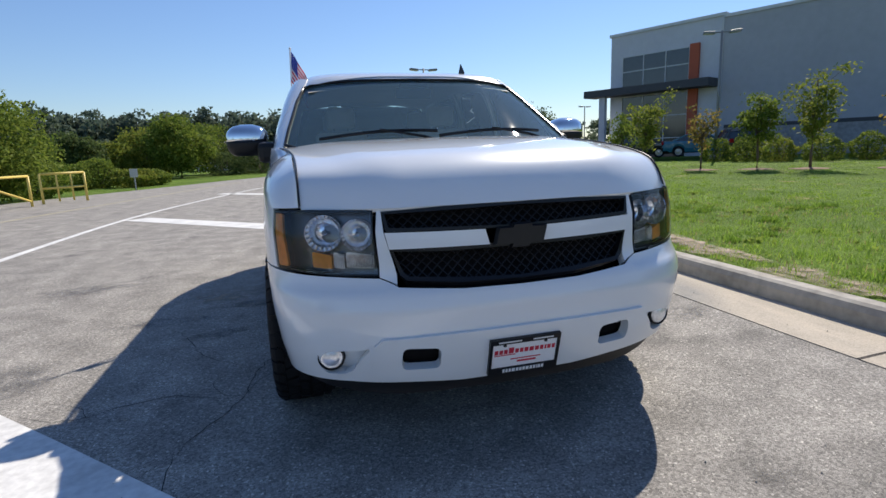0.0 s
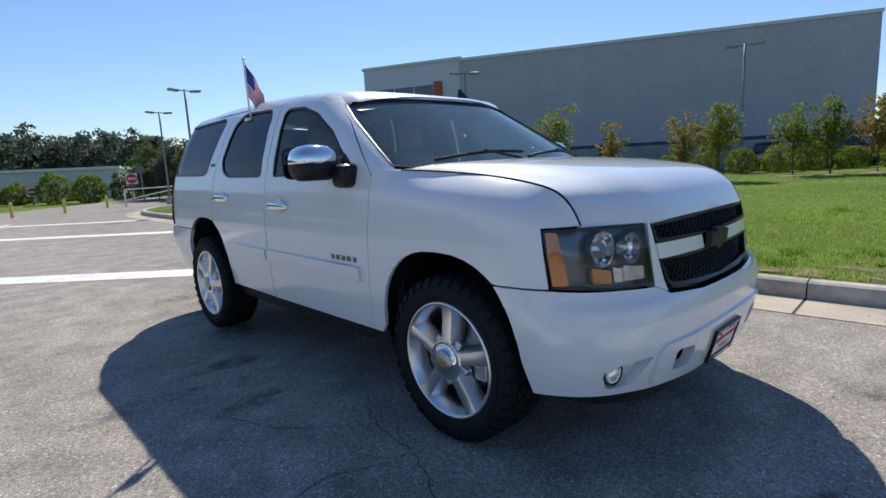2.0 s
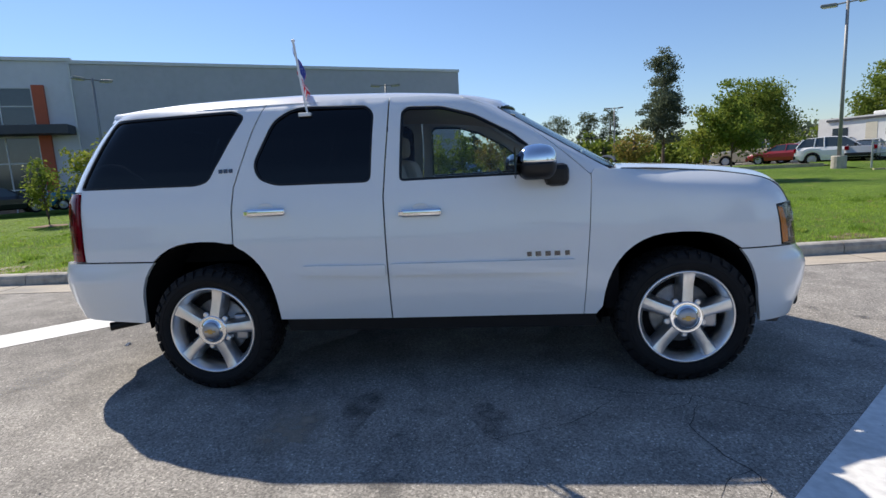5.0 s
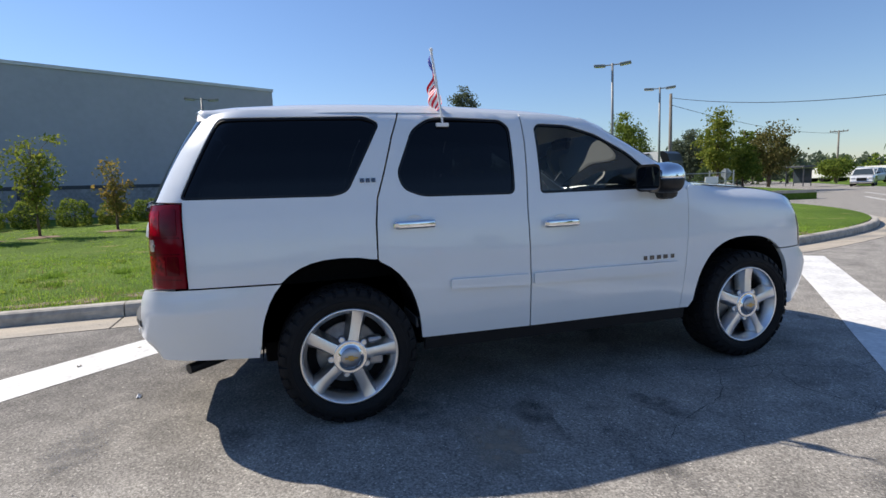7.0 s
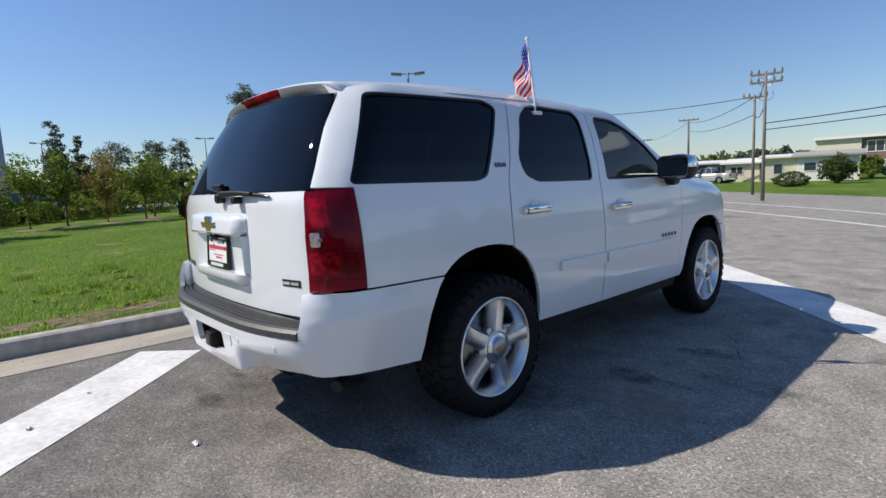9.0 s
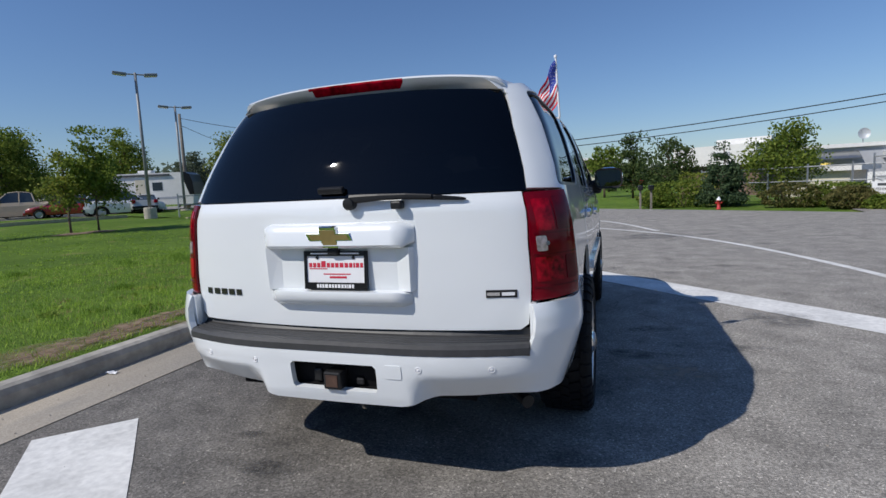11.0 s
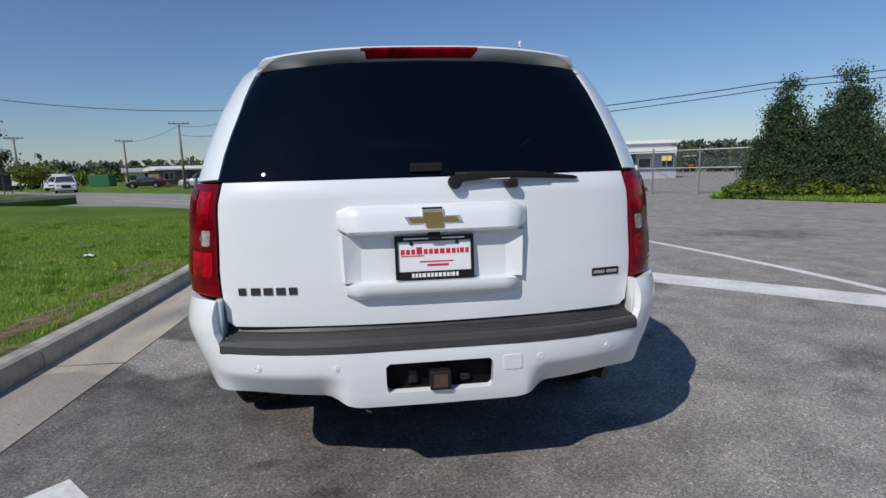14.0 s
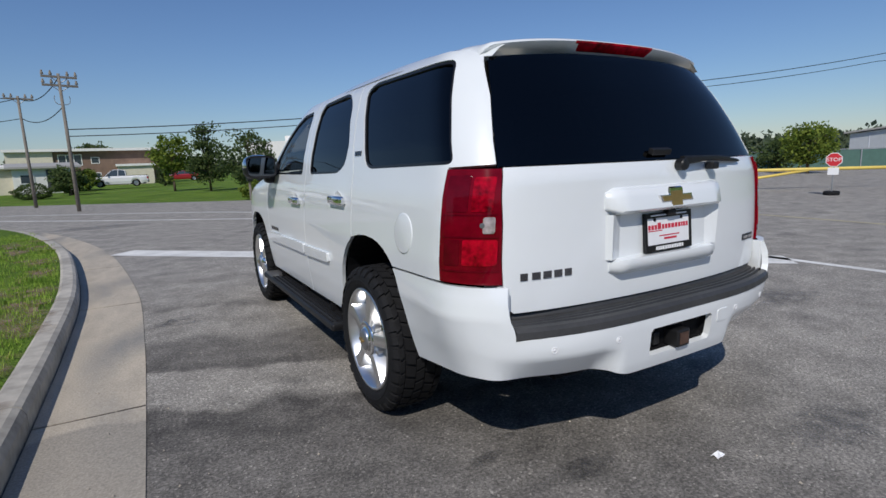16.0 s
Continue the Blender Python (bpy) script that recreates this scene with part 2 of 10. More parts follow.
CHROME = plain("chrome", (0.86, 0.87, 0.88), 0.06, 1.0, grain=0.02)
ALLOY = plain("polished_alloy", (0.80, 0.80, 0.80), 0.32, 1.0, grain=0.05, scale=40)
ALLOY_DARK = plain("shadowed_alloy", (0.42, 0.42, 0.44), 0.35, 0.9, grain=0.08)
STEEL = plain("brake_steel", (0.34, 0.33, 0.32), 0.45, 0.9, grain=0.2)
GOLD = plain("gold_emblem", (0.50, 0.36, 0.14), 0.32, 0.8, grain=0.1)
RED_LENS = plain("red_lamp_lens", (0.30, 0.001, 0.011), 0.10, coat=0.12, spec=0.15, grain=0.8, scale=38)
DEEP_RED_LENS = plain("deep_red_lens", (0.105, 0.001, 0.007), 0.08, coat=0.12, spec=0.15, grain=0.35, scale=16)
DARK_RED_LENS = plain("dark_red_lens", (0.15, 0.001, 0.008), 0.10, coat=0.12, spec=0.15, grain=0.3, scale=20)
REVERSE_LENS = plain("clear_reverse_lens", (0.42, 0.36, 0.36), 0.12, 0.3, coat=0.6, grain=0.5, scale=60)
CLEAR_LENS = plain("ribbed_clear_lens", (0.86, 0.86, 0.87), 0.22, 0.55, coat=1.0, grain=0.35, scale=55)
AMBER = plain("amber_lens", (0.88, 0.31, 0.07), 0.2, coat=1.0, grain=0.2, scale=40)
LAMP_SMOKE = glass_material("clear_lamp_cover", (0.95, 0.96, 0.97))
REFLECTOR = plain("lamp_reflector", (0.90, 0.90, 0.92), 0.16, 0.92, grain=0.2, scale=70)
LAMP_DARK = plain("grey_lamp_bowl", (0.20, 0.205, 0.215), 0.25, 0.5, grain=0.15)
TINT_DARK = glass_material("privacy_glass", (0.008, 0.010, 0.014), 0.01, 1.5)
TINT_FRONT = glass_material("lightly_tinted_glass", (0.74, 0.81, 0.81))
WINDSHIELD = glass_material("windshield_glass", (0.50, 0.62, 0.64), 0.02, 1.58, 0.10)
BEIGE = plain("tan_leather", (0.60, 0.54, 0.45), 0.55, grain=0.1, bump=0.1)
INTERIOR = plain("grey_interior_plastic", (0.17, 0.17, 0.17), 0.7, grain=0.12)
PLATE_WHITE = plain("white_plate", (0.82, 0.82, 0.83), 0.4, grain=0.02)
PLATE_RED = plain("red_print", (0.55, 0.02, 0.05), 0.5, grain=0.05)
WHITE_PRINT = plain("white_print", (0.8, 0.8, 0.8), 0.5, grain=0.02)
RUST = plain("rusty_steel", (0.085, 0.045, 0.03), 0.85, grain=0.4, scale=30)
FLAG_RED = plain("red_cloth", (0.68, 0.02, 0.04), 0.8, grain=0.08)
FLAG_WHITE = plain("white_cloth", (0.78, 0.78, 0.78), 0.8, grain=0.05)
FLAG_BLUE = plain("blue_cloth", (0.03, 0.05, 0.30), 0.8, grain=0.08)
BARK = plain("grey_brown_bark", (0.13, 0.095, 0.065), 0.9, grain=0.35, scale=20, bump=0.4)
LEAF_GREEN = leaf_material("green_leaves", (0.09, 0.15, 0.025), (0.26, 0.31, 0.055))
LEAF_DARK = leaf_material("dark_green_leaves", (0.05, 0.085, 0.032), (0.13, 0.17, 0.055))
# paled, greyed leaf tone: distance haze put into the colour
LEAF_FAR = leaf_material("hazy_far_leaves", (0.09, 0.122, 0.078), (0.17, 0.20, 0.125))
LEAF_OLIVE = leaf_material("olive_leaves", (0.085, 0.10, 0.03), (0.23, 0.20, 0.075))
# bluish pale needles, with the haze of the skyline mixed into their colour
LEAF_PINE = leaf_material("hazy_pine_needles", (0.075, 0.112, 0.082), (0.145, 0.18, 0.13))
LEAF_YELLOW = leaf_material("yellowing_leaves", (0.12, 0.18, 0.03), (0.31, 0.32, 0.06))
LEAF_RUST = leaf_material("rust_tinged_leaves", (0.15, 0.165, 0.04), (0.37, 0.25, 0.075))
LEAF_BLUE = leaf_material("spruce_needles", (0.048, 0.085, 0.045), (0.125, 0.18, 0.085))
GRASS_BLADE = leaf_material("grass_blades", (0.19, 0.32, 0.036), (0.43, 0.57, 0.10))
WALL_GREY = plain("grey_precast_wall", (0.40, 0.415, 0.455), 0.8, grain=0.06, scale=3)
WALL_LIGHT = plain("light_grey_precast_wall", (0.55, 0.575, 0.63), 0.8, grain=0.05, scale=3)
WALL_DARK = plain("dark_grey_band", (0.06, 0.065, 0.075), 0.7, grain=0.08)
CORNICE = plain("pale_metal_coping", (0.55, 0.57, 0.58), 0.5, 0.3, grain=0.05)
ORANGE = plain("burnt_orange_panel", (0.42, 0.085, 0.035), 0.6, grain=0.06)
PANE = plain("facade_glass", (0.045, 0.06, 0.07), 0.08, 0.0, grain=0.1, spec=0.8)
CREAM = plain("cream_siding", (0.62, 0.57, 0.45), 0.75, grain=0.08)
BRICK = plain("brown_brick", (0.20, 0.13, 0.095), 0.85, grain=0.2, scale=12)
WHITE_WALL = plain("white_wall", (0.74, 0.73, 0.70), 0.7, grain=0.06)
ROOF_GREY = plain("grey_roofing", (0.36, 0.35, 0.33), 0.8, grain=0.1)
GALV = plain("galvanised_steel", (0.40, 0.41, 0.42), 0.45, 0.7, grain=0.12)
LAMP_GREY = plain("grey_painted_steel", (0.24, 0.245, 0.25), 0.5, 0.2, grain=0.1)
WOOD_POLE = plain("weathered_pole_wood", (0.21, 0.185, 0.155), 0.9, grain=0.3, scale=12)
GREEN_MESH = plain("green_windscreen_mesh", (0.075, 0.15, 0.125), 0.85, grain=0.12)
SIGN_RED = plain("red_sign_face", (0.58, 0.03, 0.04), 0.4, grain=0.04)
HYDRANT_RED = plain("red_hydrant_paint", (0.50, 0.03, 0.03), 0.5, grain=0.1)
STRAW = plain("tan_metal_paint", (0.36, 0.29, 0.19), 0.3, coat=0.8, grain=0.04)
PAINTS = {c: plain("car_paint_" + c, v, 0.3, coat=1.0, grain=0.02) for c, v in (
    ("white", (0.75, 0.75, 0.76)), ("silver", (0.42, 0.43, 0.45)), ("black", (0.015, 0.016, 0.018)), ("blue", (0.02, 0.07, 0.22)),
    ("red", (0.32, 0.02, 0.025)), ("teal", (0.02, 0.16, 0.24)), ("grey", (0.09, 0.095, 0.10)), ("tan", (0.60, 0.48, 0.32)))}


# ---- mesh helpers ----
def link_mesh(name, bm, material, parent=None, label="", smooth=False):
    me = bpy.data.meshes.new(name)
    bm.to_mesh(me)
    bm.free()
    me.materials.append(material)
    if smooth:
        me.shade_smooth()
    ob = new(name, me)
    if parent:
        ob.parent = parent
    return tagged(ob, label)


def part(name, bm, material, parent, label="", smooth=False):
    return link_mesh(name, bm, material, parent, label, smooth)


def thing(name, label, category, m=None, group="", kind=""):
    ob = new(name)
    ob.empty_display_size = 0.1
    if m is not None:
        ob.matrix_world = m
    return tagged(ob, label, category, group, kind)


def raw(verts, faces):
    bm = bmesh.new()
    vs = [bm.verts.new(v) for v in verts]
    for f in faces:
        try:
            bm.faces.new([vs[i] for i in f])
        except ValueError:
            pass
    return bm


def box(x0, x1, y0, y1, z0, z1, bev=0.0, bm=None):
    bm = bm or bmesh.new()
    r = bmesh.ops.create_cube(bm, size=1)
    for v in r["verts"]:
        v.co = Vector(((x0 + x1) / 2 + v.co.x * (x1 - x0), (y0 + y1) / 2 + v.co.y * (y1 - y0), (z0 + z1) / 2 + v.co.z * (z1 - z0)))
    if bev:
        es = list({e for v in r["verts"] for e in v.link_edges})
        bmesh.ops.bevel(bm, geom=es, offset=bev, segments=2, affect="EDGES", profile=0.5)
    return bm


def tube(points, r, sides=8, bm=None, caps=True, r_end=None):
    """A tube along a polyline, tapering from r to r_end."""
    bm = bm or bmesh.new()
    pts = [Vector(p) for p in points]
    rings = []
    for i, p in enumerate(pts):
        d = (pts[min(i + 1, len(pts) - 1)] - pts[max(i - 1, 0)]).normalized()
        q = d.to_track_quat("Z", "Y")
        rr = r if r_end is None else r + (r_end - r) * i / (len(pts) - 1)
        rings.append([bm.verts.new(p + q @ Vector((rr * math.cos(a), rr * math.sin(a), 0))) for a in (2 * math.pi * k / sides for k in range(sides))])
    for a, b in zip(rings, rings[1:]):
        for k in range(sides):
            bm.faces.new((a[k], a[(k + 1) % sides], b[(k + 1) % sides], b[k]))
    if caps:
        bm.faces.new(rings[0][::-1]), bm.faces.new(rings[-1])
    return bm


def lathe(profile, segs=32, axis="X", centre=(0, 0, 0), bm=None, closed=False):
    """Turns (distance along the axis, radius) pairs about an axis through centre."""
    bm = bm or bmesh.new()
    c = Vector(centre)
    rings = []
    for h, r in profile:
        ring = []
        for k in range(segs):
            a = 2 * math.pi * k / segs
            u, v = r * math.cos(a), r * math.sin(a)
            ring.append(bm.verts.new(c + (Vector((h, u, v)) if axis == "X" else Vector((u, h, v)) if axis == "Y" else Vector((u, v, h)))))
        rings.append(ring)
    pairs = list(zip(rings, rings[1:])) + ([(rings[-1], rings[0])] if closed else [])
    for a, b in pairs:
        for k in range(segs):
            bm.faces.new((a[k], a[(k + 1) % segs], b[(k + 1) % segs], b[k]))
    return bm


def ribbon(points, width, z, bm=None, lift=0.0):
    """A flat strip on the ground along a polyline."""
    bm = bm or bmesh.new()
    pts = [Vector((p[0], p[1], 0)) for p in points]
    prev = None
    for i, p in enumerate(pts):
        d = (pts[min(i + 1, len(pts) - 1)] - pts[max(i - 1, 0)]).normalized()
        nrm = Vector((-d.y, d.x, 0)) * (width if isinstance(width, (int, float)) else width[i]) / 2
        a, b = bm.verts.new((p + nrm).to_3d() + Vector((0, 0, z))), bm.verts.new((p - nrm).to_3d() + Vector((0, 0, z)))
        if prev:
            bm.faces.new((prev[0], prev[1], b, a))
        prev = (a, b)
    bmesh.ops.recalc_face_normals(bm, faces=bm.faces)
    for f in bm.faces:
        if f.normal.z < 0:
            f.normal_flip()
    return bm


def smooth_line(ctrl, step=0.4):
    """A Catmull-Rom line through plan points."""
    pts = [Vector(p) for p in ctrl]
    out = []
    for i in range(len(pts) - 1):
        p0, p1, p2, p3 = pts[max(i - 1, 0)], pts[i], pts[i + 1], pts[min(i + 2, len(pts) - 1)]
        n = max(2, int((p2 - p1).length / step))
        for k in range(n):
            t = k / n
            out.append(0.5 * ((2 * p1) + (p2 - p0) * t + (2 * p0 - 5 * p1 + 4 * p2 - p3) * t * t + (3 * p1 - p0 - 3 * p2 + p3) * t ** 3))
    return out + [pts[-1]]


def polar(eye, az, d):
    """A plan point at a bearing and distance from a stand (x, y, turn of its bearings)."""
    a = radians(az + (eye[2] if len(eye) > 2 else 0.0))
    return eye[0] + d * math.sin(a), eye[1] + d * math.cos(a)

# ---- ground, road, kerb, lawn ----
FAR = 2200.0
bm = bmesh.new()
N = 48
ring_prev = None
for r in (0.0, 40.0, 90.0, 200.0, 500.0, FAR):
    if r == 0:
        ring = [bm.verts.new((0, 0, -0.12))]
    else:
        ring = [bm.verts.new((r * math.cos(2 * math.pi * k / N), r * math.sin(2 * math.pi * k / N), -0.12 if r < 100 else -0.3)) for k in range(N)]
    if ring_prev:
        for k in range(N):
            a, b = ring[k], ring[(k + 1) % N]
            bm.faces.new((ring_prev[0], a, b) if len(ring_prev) == 1 else (ring_prev[k], a, b, ring_prev[(k + 1) % N]))
    ring_prev = ring
tagged(link_mesh("ground", bm, TURF), "wide green ground reaching the horizon", "ground", kind="structure")

KERB = smooth_line([(30, 25.6), (14, 24.6), (8, 24.0), (5, 23.0), (3.5, 21.4), (2.85, 19.2), (2.74, 15), (2.75, 8), (2.73, 4), (2.68, 1), (2.67, -0.8), (2.71, -2.6), (2.93, -4.9), (3.18, -6.6), (3.64, -8.6), (4.4, -10.9), (5.5, -12.9), (7.2, -14.6), (9.6, -15.9), (14, -17.0), (22, -17.6), (34, -18.4)], 0.45)


def offset_line(line, d):
    out = []
    for i, p in enumerate(line):
        t = (line[min(i + 1, len(line) - 1)] - line[max(i - 1, 0)]).normalized()
        out.append(p + Vector((-t.y, t.x)) * d)
    return out


def lawn_height(x, y):
    rise = 0.007 + 0.012 * min(1.0, max(0.0, (2.0 - y) / 14.0))
    return 0.15 + rise * min(max(x - 3.0, 0), 26) + 0.012 * math.sin(x * 0.7) * math.cos(y * 0.5)


# road sheet: all the paving round the vehicle
road_edge = [(-14.6, -9.2), (-8.6, -14.4), (-0.7, -21.2), (10.5, -31), (34, -53), (80, -95), (110, -80), (60, -30), (40, -18), (34, -10), (60, -10), (60, 40), (30, 48), (8, 42), (3, 36), (-1.2, 32), (-4.6, 27), (-7.0, 22.2), (-9.3, 18.3), (-10.8, 15.0), (-15, 8), (-30, -2), (-46, -8), (-46, -30), (-30, -22)]
bm = bmesh.new()
f = bm.faces.new([bm.verts.new((x, y, 0)) for x, y in road_edge])
bmesh.ops.triangulate(bm, faces=[f])
for f in bm.faces:
    if f.normal.z < 0:
        f.normal_flip()
road = tagged(link_mesh("road", bm, ASPHALT), "worn grey asphalt road with cracks and dark stains", "road", kind="structure")

# kerb with gutter, in cast lengths
JOINTS = (18.0, 15.1, 12.2, 9.3, 6.45, 3.58, 0.70, -2.14, -4.82, -8.3)


def kerb_section(line, name, profile, mat, parent, gap=0.012, length=3.0):
    runs, acc, cur = [], 0.0, [line[0]]
    for a, b in zip(line, line[1:]):
        acc += (b - a).length
        straight = -8.4 < b.y < 20.0 and a.x < 5.0
        for y in JOINTS:
            if straight and b.y < y <= a.y:
                j = a.lerp(b, (a.y - y) / (a.y - b.y))
                runs.append(cur + [j])
                cur, acc = [j], 0.0
        cur.append(b)
        if acc >= length and not straight:
            runs.append(cur)
            cur, acc = [b], 0.0
    if len(cur) > 1:
        runs.append(cur)
    for run in runs:
        sec = bmesh.new()
        rings = []
        for i, p in enumerate(run):
            t = (run[min(i + 1, len(run) - 1)] - run[max(i - 1, 0)]).normalized()
            nrm = Vector((-t.y, t.x))
            q = p.copy()
            if i == 0:
                q += t * gap / 2
            if i == len(run) - 1:
                q -= t * gap / 2
            rings.append([sec.verts.new((q.x + nrm.x * o, q.y + nrm.y * o, z)) for o, z in profile])
        for a, b in zip(rings, rings[1:]):
            for k in range(len(profile) - 1):
                sec.faces.new((a[k], b[k], b[k + 1], a[k + 1]))
        sec.faces.new(rings[0]), sec.faces.new(rings[-1][::-1])
        bmesh.ops.recalc_face_normals(sec, faces=sec.faces)
        part(name, sec, mat, parent)


kerb = thing("kerb", "grey concrete kerb and pale gutter edging the lawn", "kerb", kind="structure")
# the line runs with the lawn on its left hand side
kerb_section(KERB, "kerb_stone", [(0.0, -0.05), (0.0, 0.10), (0.018, 0.142), (0.05, 0.158), (0.15, 0.160), (0.175, 0.145), (0.18, -0.05)], KERB_STONE, kerb)
kerb_section(KERB, "gutter_slab", [(-0.545, -0.06), (-0.545, 0.006), (-0.30, 0.008), (-0.012, 0.012), (-0.012, -0.06)], GUTTER, kerb, 0.024)
for y in JOINTS:                     # dirt-filled joints across the gutter
    a = min(KERB, key=lambda p: abs(p.y - y) + (9 if p.x > 5 else 0))
    b = KERB[KERB.index(a) + 1]
    t = (b - a).normalized()
    j = a + t * ((a.y - y) / max(-t.y, 0.1))
    bm = box(-0.54, -0.01, -0.014, 0.014, -0.03, 0.0045)
    bm.transform(Matrix.Translation((j.x, j.y, 0)) @ Matrix.Rotation(math.atan2(t.x, -t.y), 4, "Z"))
    part("joint_dirt", bm, JOINT_DIRT, kerb, "dark dirt in the joint")

# lawn
back = offset_line(KERB, 0.17)
bm = bmesh.new()
rows = 16
prev = None
for p in back:
    tgt = Vector((31.0, max(-17.6, min(25.0, p.y * 1.0))))
    col = []
    for k in range(rows + 1):
        t = (k / rows) ** 1.7
        q = p.lerp(tgt, t)
        col.append(bm.verts.new((q.x, q.y, lawn_height(q.x, q.y) + (0.0 if k else -0.012))))
    if prev:
        for k in range(rows):
            bm.faces.new((prev[k], prev[k + 1], col[k + 1], col[k]))
    prev = col
bmesh.ops.recalc_face_normals(bm, faces=bm.faces)
for f in bm.faces:
    if f.normal.z < 0:
        f.normal_flip()
lawn = tagged(link_mesh("lawn", bm, TURF, smooth=True), "bright mown lawn behind the kerb with dry patches", "lawn", kind="structure")

# painted lines
EDGE = smooth_line([(-1.0, 21.0), (-2.4, 17.6), (-3.5, 13.6), (-4.25, 10.2), (-4.6, 7.5), (-4.78, 3.5), (-4.74, 0), (-4.54, -2.0), (-4.08, -4.4), (-3.3, -6.9), (-2.05, -9.2), (0, -11.45), (3.6, -14.85), (9.6, -21.2), (16, -28)], 0.5)
road_line = lambda name, bm_, mat, label: tagged(link_mesh(name, bm_, mat), label, "road marking", kind="structure")
road_line("edge_line", ribbon(EDGE, 0.13, 0.004), ROAD_PAINT, "white painted edge line on asphalt")
road_line("lane_line", ribbon(smooth_line([(-2.2, -9.6), (-0.9, -13.2), (1.6, -16.0), (9.0, -22.6), (20, -34)], 0.6), 0.12, 0.005), ROAD_PAINT, "thin white painted lane line")
road_line("centre_line", ribbon(smooth_line([(-3.6, 24), (-5.4, 17.4), (-7.5, 9), (-8.7, 2), (-9.2, -4), (-8.6, -9)], 0.6), 0.11, 0.004), YELLOW_LINE, "faded yellow centre line")


def hatch(s0, s1, x_left, x_right):
    """A broad diagonal bar x + y between s0 and s1."""
    bm_ = bmesh.new()
    n = 14
    rr = random.Random(int(s0 * 10))
    lo, hi = [], []
    for k in range(n + 1):
        x = x_left + (x_right - x_left) * k / n
        w = rr.uniform(-0.012, 0.012)
        lo.append(bm_.verts.new((x - 0.0, s0 - x + w, 0.004)))
        hi.append(bm_.verts.new((x + (s1 - s0) * 0.5, s1 - x - (s1 - s0) * 0.5 + w, 0.004)))
    for k in range(n):
        bm_.faces.new((lo[k], lo[k + 1], hi[k + 1], hi[k]))
    return bm_


for s0, s1, xl, xr in ((-4.38, -3.64, -4.95, 2.22), (3.90, 4.66, -4.45, 1.66), (12.1, 12.8, -3.6, 1.9), (18.3, 18.9, -2.3, 1.9)):
    road_line("hatch_bar", hatch(s0, s1, xl, xr), ROAD_PAINT, "broad white diagonal bar painted on asphalt")

# ---- the vehicle: shape functions ----
def lerp_tab(tab):
    xs, ys = [a for a, _ in tab], [b for _, b in tab]
    return lambda v: float(np.interp(v, xs, ys))


BELT = 1.285
side_w = lerp_tab([(0.30, 0.955), (0.45, 0.985), (0.60, 1.004), (0.75, 1.014), (0.95, 1.016), (1.10, 1.004), (1.20, 0.992), (1.285, 0.974), (1.42, 0.947), (1.60, 0.893), (1.72, 0.844), (1.78, 0.812), (1.83, 0.757), (1.90, 0.66)])
front_y = lerp_tab([(0.28, -2.285), (0.36, -2.315), (0.46, -2.345), (0.56, -2.365), (0.66, -2.372), (0.72, -2.352), (0.76, -2.315), (0.80, -2.300), (0.95, -2.285), (1.05, -2.262), (1.2, -2.20)])
rear_y = lerp_tab([(0.40, 2.545), (0.70, 2.555), (0.90, 2.560), (1.10, 2.560), (1.25, 2.556), (1.32, 2.535), (1.50, 2.452), (1.65, 2.372), (1.78, 2.290), (1.86, 2.23)])
bump_y = lerp_tab([(0.38, 2.63), (0.46, 2.652), (0.55, 2.665), (0.64, 2.672), (0.70, 2.668), (0.80, 2.660), (0.84, 2.645), (0.88, 2.615)])
bump_under = lerp_tab([(0.40, 0.125), (0.570, 0.004), (0.585, 0.0)])
bump_flare = lerp_tab([(0.42, -0.065), (0.55, -0.036), (0.66, -0.008), (0.74, 0.009), (0.80, 0.002), (0.86, -0.012)])
glass_y = lerp_tab([(1.20, -1.42), (1.30, -1.270), (1.45, -1.02), (1.60, -0.775), (1.72, -0.580), (1.80, -0.45)])


def bspline(ctrl, n=12):
    p = [ctrl[0]] * 2 + list(ctrl) + [ctrl[-1]] * 2
    out = []
    for i in range(len(p) - 3):
        for k in range(n):
            t = k / n
            b = ((1 - t) ** 3 / 6, (3 * t ** 3 - 6 * t * t + 4) / 6, (-3 * t ** 3 + 3 * t * t + 3 * t + 1) / 6, t ** 3 / 6)
            out.append((sum(w * q[0] for w, q in zip(b, p[i:])), sum(w * q[1] for w, q in zip(b, p[i:]))))
    out.append(tuple(ctrl[-1]))
    return np.array(out)


